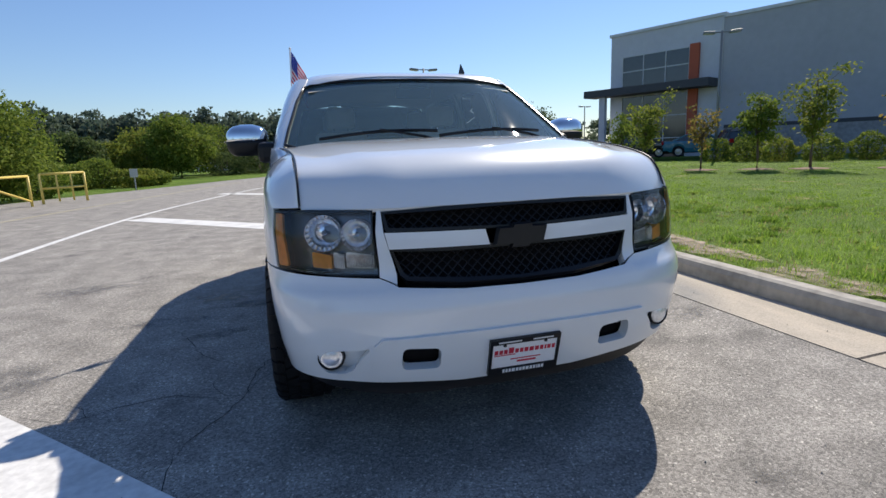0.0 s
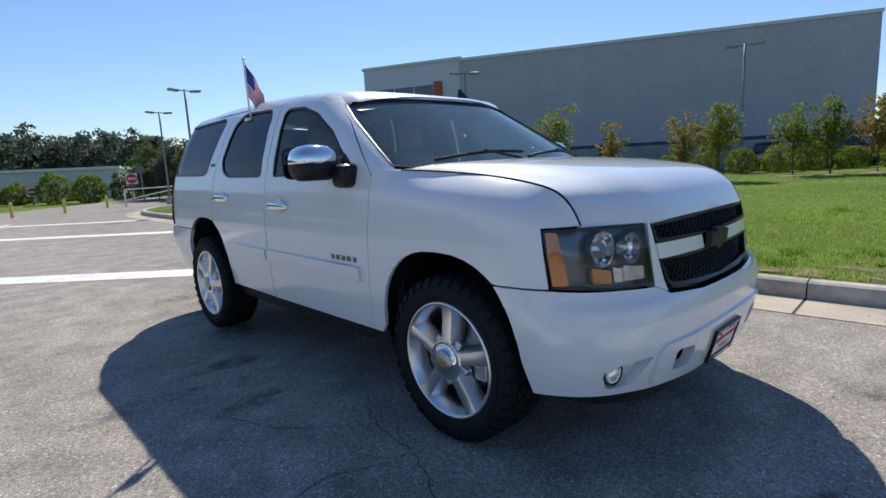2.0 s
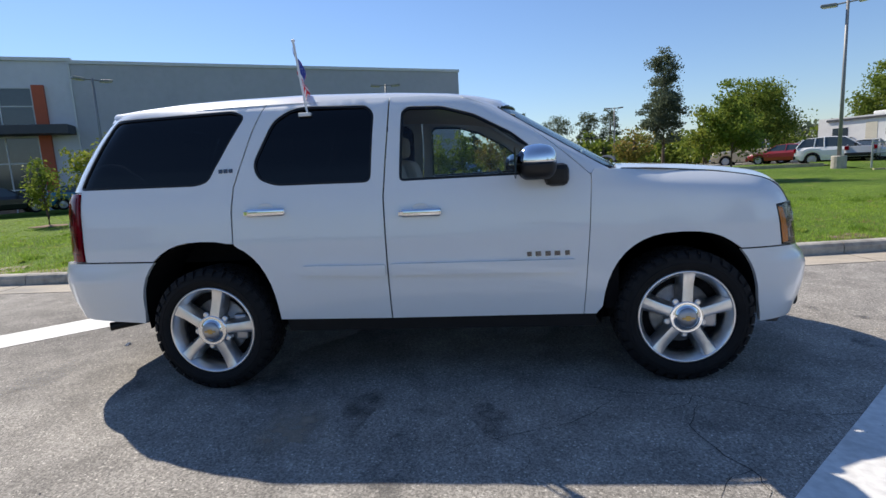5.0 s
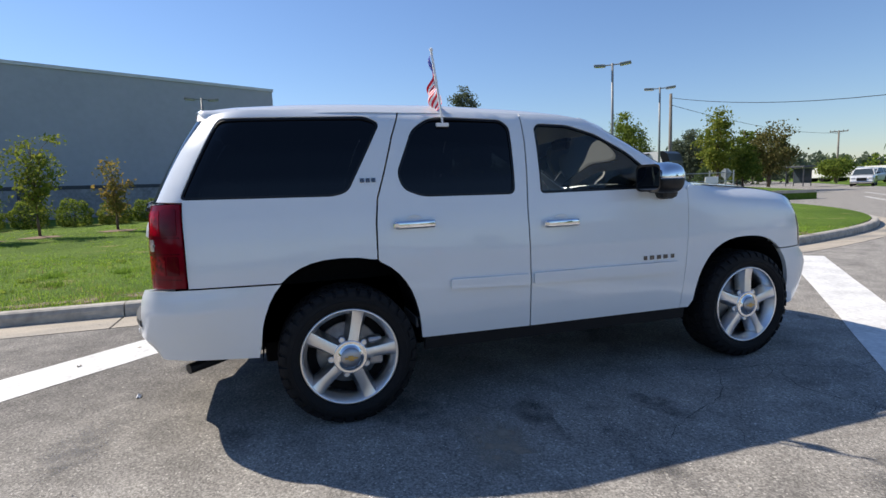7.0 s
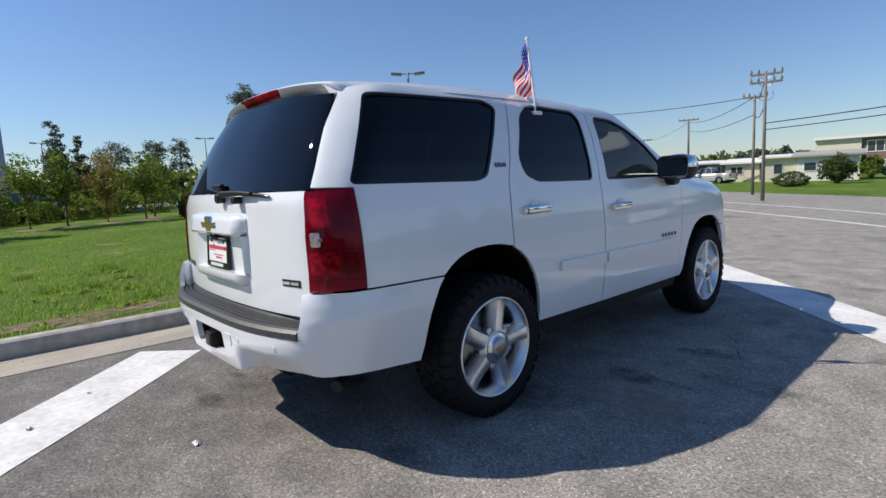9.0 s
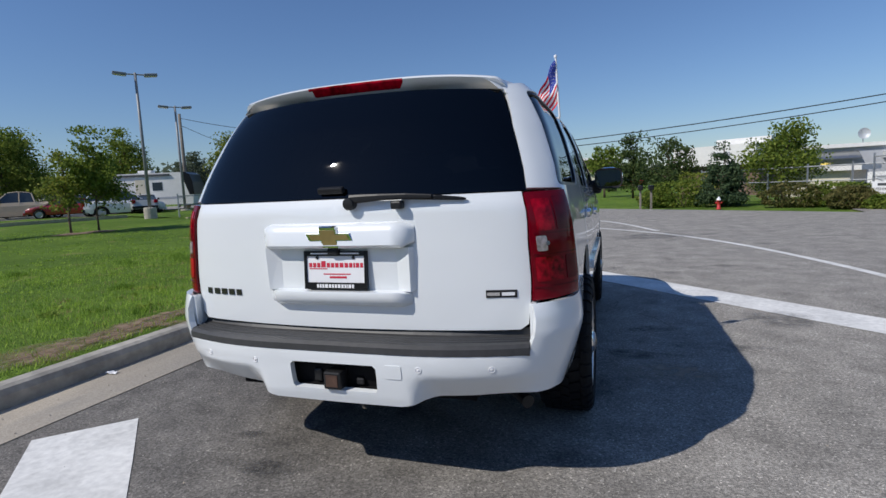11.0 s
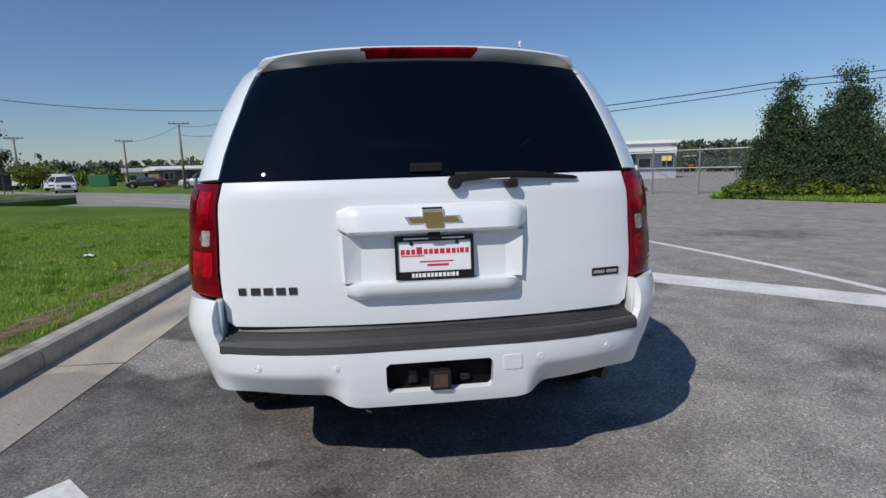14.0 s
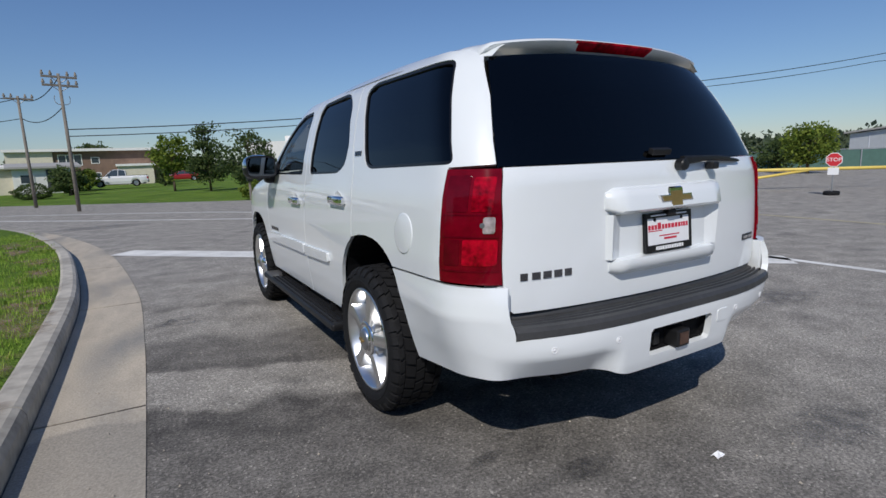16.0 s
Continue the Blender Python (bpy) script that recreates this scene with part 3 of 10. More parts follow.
def contour_ctrl(z, kind):
    """Half of the plan outline at height z, from the front centre line round the side to the rear centre line."""
    w = side_w(z)
    k = w / 0.99
    if kind == "upper":
        yf = glass_y(z)
        front = [(0, yf), (0.25, yf), (0.45 * k, yf + 0.02), (0.66 * k, yf + 0.075), (w - 0.125, yf + 0.165), (w - 0.045, yf + 0.235), (w - 0.012, yf + 0.33), (w, yf + 0.5)]
    else:
        yf = front_y(z)
        front = [(0, yf), (0.25, yf), (0.45 * k, yf + 0.012), (0.62 * k, yf + 0.045), (0.78 * k, yf + 0.115), (0.89 * k, yf + 0.205), (0.955 * k, yf + 0.32), (w - 0.012, yf + 0.48), (w, yf + 0.72)]
    if kind == "bumper":
        yr, fl, un = bump_y(z), bump_flare(z), bump_under(z)
        rear = [(w, 1.75), (w + 0.006 + fl * 0.5, 2.05), (w + 0.020 + fl, 2.24), (w + 0.014 + fl, 2.37), (w - 0.055 + fl, 2.485), (w - 0.16 + fl, yr - 0.092 - un), (0.60, yr - 0.030 - un), (0.47, yr - 0.012 - un), (0.44, yr - 0.010 - un), (0.37, yr - 0.004), (0.34, yr - 0.003), (0.20, yr), (0, yr)]
    else:
        yr = rear_y(z)
        rear = [(w, yr - 0.80), (w, yr - 0.50), (w + 0.004, yr - 0.33), (w - 0.004, yr - 0.235), (w - 0.070, yr - 0.145), (w - 0.150, yr - 0.072), (0.55 * k, yr - 0.020), (0.25, yr), (0, yr)]
    mid = [(w, y) for y in np.linspace(front[-1][1] + 0.3, rear[0][1] - 0.3, 5)]
    return front + mid + rear


contours = {}


def contour(zi, kind):
    key = (zi, kind)
    if key not in contours:
        z = zi * 0.01
        c = bspline(contour_ctrl(z, kind))
        w = c[:, 0].max()
        m = np.where(c[:, 1] < 0.4, c[:, 1] + (c[:, 0] - w), c[:, 1] + (w - c[:, 0]))
        contours[key] = (m, c[:, 0], c[:, 1])
    return contours[key]


BONNET = bspline([(0, 1.050), (0.022, 1.098), (0.055, 1.148), (0.105, 1.190), (0.20, 1.219), (0.40, 1.254), (0.65, 1.280), (0.90, 1.298), (1.20, 1.310), (1.60, 1.320)])


def bonnet_z(d):
    """Height of the bonnet's skin at the distance d behind its front edge."""
    return float(np.interp(d, BONNET[:, 0], BONNET[:, 1]))


def CREST(y):
    return bonnet_z(y + 2.10)


def skin(m, z, kind, inset=0.0):
    """The body surface on the +x side at the outline measure m and height z."""
    zi = int(math.floor(z * 100))
    f = z * 100 - zi
    p = []
    for q in (zi, zi + 1):
        mm, x, y = contour(q, kind)
        p.append((np.interp(m, mm, x), np.interp(m, mm, y)))
    x, y = (p[0][i] * (1 - f) + p[1][i] * f for i in (0, 1))
    if kind == "lower" and y < -0.85 and x > 0.5:      # the fender rolls over into the bonnet
        top = CREST(y)
        a = max(0.0, (z - (top - 0.15)) / 0.15)
        x -= max(0.0, x - 0.846) * a ** 2.3 * min(1.0, max(0.0, -0.95 - y) / 0.40)
    if inset:
        nx, ny, nz = skin_normal(m, z, kind)
        return Vector((x - nx * inset, y - ny * inset, z - nz * inset))
    return Vector((x, y, z))


def skin_normal(m, z, kind):
    e = 0.012
    a = skin(m + e, z, kind) - skin(m - e, z, kind)
    b = skin(m, z + e, kind) - skin(m, z - e, kind)
    return a.cross(b).normalized()


def m_side(y, z, kind):
    mm, x, yy = contour(int(round(z * 100)), kind)
    i = int(len(yy) * 0.12)
    sel = slice(i, len(yy) - 2)
    return float(np.interp(y, yy, mm))


def m_end(x, z, kind, rear):
    mm, xx, yy = contour(int(round(z * 100)), kind)
    half = len(xx) // 2
    if rear:
        return float(np.interp(-x, -xx[half:], mm[half:]))
    return float(np.interp(x, xx[:half], mm[:half]))


def to_m(p, kind):
    """(tag, a, z): s for a point given by y on the side, f by x on the front, r by x on the rear."""
    tag, a, z = p
    return (m_side(a, z, kind), z) if tag == "s" else (m_end(a, z, kind, tag == "r"), z)


def dense(poly, step, closed=True):
    out = []
    n = len(poly)
    for i in range(n if closed else n - 1):
        a, b = Vector(poly[i]), Vector(poly[(i + 1) % n])
        k = max(1, int(math.ceil((b - a).length / step)))
        out += [tuple(a.lerp(b, j / k)) for j in range(k)]
    if not closed:
        out.append(tuple(poly[-1]))
    return out


def rounded(poly, r=0.03, n=4):
    """Rounds the corners of a flat polygon."""
    out = []
    L = len(poly)
    for i in range(L):
        p, a, b = Vector(poly[i]), Vector(poly[i - 1]), Vector(poly[(i + 1) % L])
        da, db = a - p, b - p
        ra = min(r, da.length * 0.45, db.length * 0.45)
        s, e = p + da.normalized() * ra, p + db.normalized() * ra
        for k in range(n + 1):
            t = k / n
            out.append(tuple(s * (1 - t) ** 2 + p * 2 * t * (1 - t) + e * t * t))
    return out


def shrink(poly, d):
    """Moves the edge of a flat polygon inwards by d."""
    area = sum(poly[i - 1][0] * poly[i][1] - poly[i][0] * poly[i - 1][1] for i in range(len(poly)))
    s = 1 if area > 0 else -1
    out = []
    L = len(poly)
    for i in range(L):
        a, p, b = Vector(poly[i - 1]), Vector(poly[i]), Vector(poly[(i + 1) % L])
        n1 = Vector((-(p - a).y, (p - a).x)).normalized() * s if (p - a).length > 1e-9 else Vector((0, 0))
        n2 = Vector((-(b - p).y, (b - p).x)).normalized() * s if (b - p).length > 1e-9 else Vector((0, 0))
        n = n1 + n2
        n = n.normalized() if n.length > 1e-6 else n1
        out.append(tuple(p + n * d))
    return out


def inside(pt, poly):
    x, y = pt
    hit = False
    for i in range(len(poly)):
        (x1, y1), (x2, y2) = poly[i - 1], poly[i]
        if (y1 > y) != (y2 > y) and x < (x2 - x1) * (y - y1) / (y2 - y1) + x1:
            hit = not hit
    return hit


from mathutils.geometry import delaunay_2d_cdt


def sheet(name, outer, holes, kinds, mat, parent, label="", step=0.045, gap=0.002, depth=0.02, inset=0.0, mirror=False, both=False):
    """A panel of the body: a flat outline with holes in (m, z), laid on the skin, with turned-in edges.
    kinds: the skin, or a function of z that names it. mirror: build it on the -x side; both: one panel across the centre line."""
    kind_at = kinds if callable(kinds) else (lambda z: kinds)
    loops = [dense(shrink(outer, gap), step)] + [dense(shrink(h, -gap), step * 0.7) for h in holes]
    if both:          # edges on the centre line follow it exactly
        on = [abs(skin(m, z, kind_at(z)).x) < 0.03 for m, z in outer]
        lp = []
        for i in range(len(outer)):
            a, b = outer[i], outer[(i + 1) % len(outer)]
            k = max(1, int(math.ceil((Vector(b) - Vector(a)).length / step)))
            if on[i] and on[(i + 1) % len(outer)]:
                k = max(2, int(abs(b[1] - a[1]) / 0.02))
            for j in range(k):
                p = Vector(a).lerp(Vector(b), j / k)
                if on[i] and (j == 0 or on[(i + 1) % len(outer)]):
                    mid = [contour(int(math.floor(p.y * 100)) + d, kind_at(p.y))[0] for d in (0, 1)]
                    p.x = min(c[0] for c in mid) - 0.001 if p.x < 0 else max(c[-1] for c in mid) + 0.001
                lp.append((p.x, p.y))
        loops[0] = lp
    pts, edges = [], []
    for lp in loops:
        s = len(pts)
        pts += lp
        edges += [(s + i, s + (i + 1) % len(lp)) for i in range(len(lp))]
    nb = len(pts)
    ms, zs = [p[0] for p in loops[0]], [p[1] for p in loops[0]]
    z = min(zs) + step / 2
    row = 0
    while z < max(zs):
        m = min(ms) + (step / 2 if row % 2 else step)
        while m < max(ms):
            if inside((m, z), loops[0]) and not any(inside((m, z), h) for h in loops[1:]):
                if min((m - a) ** 2 + (z - b) ** 2 for a, b in pts[:nb:1]) > (step * 0.45) ** 2:
                    pts.append((m, z))
            m += step
        z += step * 0.87
        row += 1
    vv, _, ff, _, _, _ = delaunay_2d_cdt([Vector(p) for p in pts], edges, [], 0, 1e-6)
    tris = []
    for f in ff:
        c = sum((vv[i] for i in f), Vector((0, 0))) / len(f)
        if inside(c, loops[0]) and not any(inside(c, h) for h in loops[1:]):
            tris.append(list(f))
    verts, norms = [], []
    for v in vv:
        k = kind_at(v.y)
        base, nv = skin(v.x, v.y, k), skin_normal(v.x, v.y, k)
        if both and abs(base.x) < 2e-3:
            base.x, nv.x = 0.0, 0.0
            nv.normalize()
        verts.append(base - nv * inset)
        norms.append(nv)
    n0 = len(verts)
    faces = []
    turn_sum = 0.0
    for f in tris:
        a, b, c = (verts[i] for i in f[:3])
        turn_sum += (b - a).cross(c - a).dot(norms[f[0]])
    faces = [f if turn_sum > 0 else f[::-1] for f in tris]
    # turned-in rim
    count = {}
    for f in faces:
        for i in range(len(f)):
            e = (f[i], f[(i + 1) % len(f)])
            count[e] = True
    rim = [(a, b) for (a, b) in count if (b, a) not in count and not (both and abs(verts[a].x) < 1e-6 and abs(verts[b].x) < 1e-6)]
    low = {}
    for a, b in rim:
        for i in (a, b):
            if i not in low:
                low[i] = len(verts)
                verts.append(verts[i] - norms[i] * depth)
                norms.append(norms[i])
    for a, b in rim:
        faces.append([b, a, low[a], low[b]])
    sx = -1 if mirror else 1
    nfront = len(faces) - len(rim)

    def build(sign):
        vs = [Vector((v.x * sign, v.y, v.z)) for v in verts]
        fs = [f[::-1] if sign < 0 else f for f in faces]
        ns = [Vector((v.x * sign, v.y, v.z)) for v in norms]
        return vs, fs, ns
    vs, fs, ns = build(sx)
    if both:
        v2, f2, n2 = build(-1)
        k = len(vs)
        vs, ns = vs + v2, ns + n2
        fs = fs + [[i + k for i in f] for f in f2]
    me = bpy.data.meshes.new(name)
    me.from_pydata(vs, [], fs)
    me.materials.append(mat)
    me.shade_smooth()
    per = len(faces)
    loopn = []
    for pi, poly in enumerate(me.polygons):
        rimface = (pi % per) >= nfront
        for li in poly.loop_indices:
            loopn.append(poly.normal if rimface else ns[me.loops[li].vertex_index])
    me.normals_split_custom_set([tuple(n) for n in loopn])
    ob = new(name, me)
    ob.parent = parent
    return tagged(ob, label)


def ring_of(poly, d):
    """A frame of width d along a half outline whose first and last points lie on the centre line."""
    inner = shrink(poly, d)
    inner[0] = (poly[0][0], inner[0][1])
    inner[-1] = (poly[-1][0], inner[-1][1])
    return list(poly) + inner[::-1]


def S(pts, kind="lower"):
    return [to_m(p if len(p) == 3 else ("s", *p), kind if not callable(kind) else kind(p[-1])) for p in pts]


side_kind = lambda z: "lower" if z < BELT - 0.005 else "upper"


def arch(yc, half, z0, top, p=2.5, n=22):
    out = []
    for k in range(n + 1):
        a = math.pi * k / n
        c, s = math.cos(a), math.sin(a)
        out.append((yc + half * math.copysign(abs(c) ** (2 / p), c), z0 + (top - z0) * s ** (2 / p)))
    return out


FRONT_ARCH = arch(-1.445, 0.455, 0.36, 0.915)          # from rear foot to front foot
REAR_ARCH = arch(1.492, 0.462, 0.40, 0.972)            # from rear foot to front foot

suv = thing("white_suv", "large white sport utility vehicle with dark windows parked on asphalt", "car")

# side glass outlines (y, z)
QUARTER_GLASS = [(2.100, 1.772), (1.285, 1.790), (1.200, 1.745), (1.425, 1.345), (1.505, 1.322), (2.306, 1.333)]
REAR_GLASS = [(0.905, 1.772), (0.820, 1.786), (0.410, 1.768), (0.362, 1.715), (0.385, 1.292), (0.985, 1.300), (1.100, 1.345), (1.132, 1.440), (1.010, 1.705)]
FRONT_GLASS = [(0.188, 1.712), (0.150, 1.742), (-0.060, 1.732), (-0.260, 1.672), (-0.480, 1.548), (-0.660, 1.395), (-0.775, 1.292), (0.206, 1.290)]

for sgn in (True, False):
    # front fender
    crest = [(y, CREST(y) - 0.004) for y in (-0.955, -1.06, -1.17, -1.28, -1.40, -1.52, -1.64, -1.76, -1.86, -1.94, -1.99, -2.03, -2.055, -2.075, -2.09)]
    fender = [(-0.8815, 0.430), (-0.955, 0.428)] + [p for p in FRONT_ARCH if p[0] > -1.895 and p[1] > 0.45 and not (p[0] < -1.6 and p[1] < 0.81)] + [(-1.776, 0.804), (-2.022, 0.806), (-1.985, 1.045), (-2.108, 1.052)] + crest[::-1] + [(-0.9350, 1.28), (-0.9232, 1.04)]
    sheet("front_fender", S(fender), [], "lower", CAR_WHITE, suv, mirror=sgn, step=0.04, gap=0.002)
    # doors
    front_door = [(-0.880, 0.430), (-0.922, 1.04), (-0.934, 1.270), (-0.900, 1.30), (-0.77, 1.425), (-0.56, 1.595), (-0.37, 1.718), (-0.20, 1.780), (0.0, 1.806), (0.262, 1.812), (0.272, 1.60), (0.292, 1.36), (0.306, 1.20), (0.300, 0.436)]
    sheet("front_door", S(front_door, side_kind), [S(rounded(FRONT_GLASS, 0.03), side_kind)], side_kind, CAR_WHITE, suv, mirror=sgn)
    rear_foot = [p for p in REAR_ARCH if p[0] < 1.285 and p[1] > 0.47]
    rear_door = [(0.306, 0.436), (0.312, 1.20), (0.298, 1.36), (0.278, 1.60), (0.268, 1.812), (0.70, 1.828), (1.066, 1.826), (1.135, 1.66), (1.20, 1.46), (1.256, 1.30), (1.272, 1.16), (1.278, 0.945)] + rear_foot + [(1.028, 0.446)]
    sheet("rear_door", S(rear_door, side_kind), [S(rounded(REAR_GLASS, 0.045), side_kind)], side_kind, CAR_WHITE, suv, mirror=sgn)
    # quarter panel with the rear pillar
    qa = [p for p in REAR_ARCH if p[0] > 1.285 and p[1] > 0.87]
    quarter = [(1.284, 0.950), (1.280, 1.16), (1.262, 1.30), (1.206, 1.46), (1.141, 1.66), (1.072, 1.826), (1.6, 1.836), (2.00, 1.826), (2.16, 1.800)]
    qm = S(quarter, side_kind) + S([("r", 0.690, 1.790), ("r", 0.758, 1.60), ("r", 0.804, 1.45), ("r", 0.834, 1.325)], "upper") + S([("s", 2.290, 1.318), ("s", 2.290, 1.10), ("s", 2.288, 0.868)], side_kind) + S([(1.824, 0.857)] + qa[::1], "lower")
    sheet("quarter_panel", qm, [S(rounded(QUARTER_GLASS, 0.035), side_kind)], side_kind, CAR_WHITE, suv, mirror=sgn)
    # side glass with black seals
    for nm, poly, r, mat, lab in (("quarter_window", QUARTER_GLASS, 0.035, TINT_DARK, "dark privacy glass"), ("rear_door_window", REAR_GLASS, 0.045, TINT_DARK, "dark privacy glass"), ("front_door_window", FRONT_GLASS, 0.03, TINT_FRONT, "lightly tinted glass")):
        pm = S(rounded(poly, r), side_kind)
        win = sheet(nm, pm, [], "upper", mat, suv, lab, inset=0.012, gap=-0.006, depth=0.004, mirror=sgn, step=0.06)
        sheet("window_seal", shrink(pm, 0.0), [shrink(pm, 0.013)], "upper", BLACK_TRIM, win, "black rubber seal", inset=0.004, gap=0.0, depth=0.014, mirror=sgn, step=0.05)
    # lower door mouldings
    for y0, y1 in ((-0.830, 0.288), (0.318, 0.845)):
        zz = (0.700, 0.790) if y0 < 0 else (0.716, 0.796)
        pm = rounded(S([(y0, zz[0]), (y1, zz[0] + 0.02), (y1, zz[1]), (y0, zz[1] - 0.01)]), 0.012)
        sheet("door_moulding", pm, [], "lower", CAR_WHITE, suv, "white door moulding", inset=-0.020, gap=0, depth=0.024, mirror=sgn, step=0.035)
    # black rocker below the doors
    pm = S([(-0.96, 0.330), (1.00, 0.345), (1.00, 0.442), (-0.96, 0.424)])
    sheet("rocker", pm, [], "lower", BLACK_PLASTIC, suv, "black rocker panel", inset=0.035, gap=0, depth=0.03, mirror=sgn, step=0.08)

# front bumper, one piece across
fa = [p for p in FRONT_ARCH if p[0] < -1.6 and 0.40 < p[1] < 0.785]
bumper_front = S([("f", 0.0, 0.318), ("f", 0.25, 0.320), ("f", 0.45, 0.338), ("f", 0.70, 0.352), ("f", 0.90, 0.352)]) + S([(-1.925, 0.345)]) + S(fa[::-1]) + S([(-1.778, 0.797), (-2.02, 0.799)]) + S([("f", 0.72, 0.785), ("f", 0.566, 0.776), ("f", 0.500, 0.742), ("f", 0.25, 0.722), ("f", 0.0, 0.718)])
TOW = [to_m(("f", a, b), "lower") for a, b in rounded([(0.350, 0.405), (0.505, 0.412), (0.500, 0.508), (0.352, 0.496)], 0.028)]
FOG = [to_m(("f", a, b), "lower") for a, b in rounded([(0.622, 0.505), (0.690, 0.404), (0.728, 0.384), (0.790, 0.384), (0.812, 0.410), (0.812, 0.462), (0.790, 0.486), (0.740, 0.494)], 0.012)]
sheet("front_bumper", bumper_front, [TOW, FOG], "lower", CAR_WHITE, suv, "white painted front bumper", both=True, gap=0.0, depth=0.03, step=0.038)
PAD = [to_m(("f", a, b), "lower") for a, b in [(0.0, 0.338), (0.25, 0.340), (0.45, 0.356), (0.575, 0.368), (0.610, 0.395), (0.605, 0.520), (0.575, 0.548), (0.40, 0.552), (0.0, 0.552)]]
sheet("bumper_pad", PAD, [TOW], "lower", CAR_WHITE, suv, "raised white lower bumper section", both=True, gap=0.0, depth=0.020, inset=-0.014, step=0.035)
# grille surround with two openings
GR_UP = [to_m(("f", a, b), "lower") for a, b in [(0.0, 0.940), (0.525, 0.952), (0.535, 0.965), (0.540, 1.030), (0.30, 1.040), (0.0, 1.042)]]
GR_LOW = [to_m(("f", a, b), "lower") for a, b in [(0.0, 0.738), (0.25, 0.742), (0.465, 0.762), (0.490, 0.785), (0.520, 0.886), (0.30, 0.882), (0.0, 0.878)]]
bar = [to_m(("f", a, b), "lower") for a, b in [(0.118, 0.878), (0.522, 0.886), (0.536, 0.950), (0.135, 0.940)]]
side_bar = [to_m(("f", a, b), "lower") for a, b in [(0.505, 0.752), (0.566, 0.780), (0.556, 1.046), (0.543, 1.046), (0.540, 0.952), (0.524, 0.888)]]
for sgn in (True, False):
    sheet("grille_bar", bar, [], "lower", CAR_WHITE, suv, "white grille crossbar", mirror=sgn, gap=0, depth=0.05, inset=-0.006)
    sheet("grille_surround", side_bar, [], "lower", CAR_WHITE, suv, "white grille surround", mirror=sgn, gap=0, depth=0.04)


def grille(name, poly, lab):
    fr = sheet(name, ring_of(poly, 0.016), [], "lower", BLACK_TRIM, suv, lab, both=True, gap=0, depth=0.03, inset=-0.004)
    # near-black sheet stands in for the shade behind the mesh
    sheet("grille_backing", poly, [], "lower", DARK_UNDER, fr, "near-black sheet for the shade behind the mesh", both=True, gap=0, depth=0.005, inset=0.06)
    # diamond mesh wires
    zs = [p[1] for p in poly]
    z0, z1 = min(zs), max(zs)
    bmw = bmesh.new()
    for s in (-1, 1):
        for k in range(-16, 17):
            run = []
            for j in range(13):
                z = z0 + (z1 - z0) * j / 12
                x = k * 0.042 + s * (z - z0) * 1.15
                ax = abs(x)
                if ax < 0.545 and inside((to_m(("f", ax, z), "lower")), poly):
                    p = skin(to_m(("f", ax, z), "lower")[0], z, "lower", 0.022)
                    run.append((math.copysign(p.x, x), p.y, p.z))
            if len(run) > 1:
                tube(run, 0.0032, 4, bmw, False)
    part("grille_mesh", bmw, BLACK_PLASTIC, fr, "black diamond mesh")


grille("upper_grille", GR_UP, "black framed upper grille")
grille("lower_grille", GR_LOW, "black framed lower grille")


def bowtie(w, h, depth, bm_=None, fat=0.0):
    """A cross of two bars with slanted ends: a plain emblem block in the (x, z) plane."""
    lo, hi = -h * (0.30 + fat), h * (0.38 + fat)
    out = [(-w, lo), (-w * 0.34, lo), (-w * 0.40, -h), (w * 0.28, -h), (w * 0.34, lo), (w * 0.86, lo), (w, hi), (w * 0.40, hi), (w * 0.40, h), (-w * 0.28, h), (-w * 0.34, hi), (-w * 0.86, hi)]
    bm_ = bm_ or bmesh.new()
    f0 = [bm_.verts.new((x, 0, z)) for x, z in out]
    f1 = [bm_.verts.new((x * 0.93, -depth, z * 0.88)) for x, z in out]
    for i in range(len(out)):
        j = (i + 1) % len(out)
        bm_.faces.new((f0[i], f0[j], f1[j], f1[i]))
    bm_.faces.new(f1)
    bm_.faces.new(f0[::-1])
    bmesh.ops.recalc_face_normals(bm_, faces=bm_.faces)
    return bm_


e = part("front_emblem", bowtie(0.118, 0.052, 0.024, fat=0.36), BLACK_PLASTIC, suv, "black emblem block")
e.location = (0.012, -2.296, 0.908)
# air dam under the front bumper
pm = [to_m(("f", a, b), "lower") for a, b in [(0.0, 0.255), (0.5, 0.262), (0.80, 0.285), (0.90, 0.31), (0.90, 0.356), (0.5, 0.345), (0.0, 0.325)]]
sheet("air_dam", pm, [], "lower", BLACK_PLASTIC, suv, "black plastic air dam", both=True, gap=0, depth=0.03, inset=0.035)

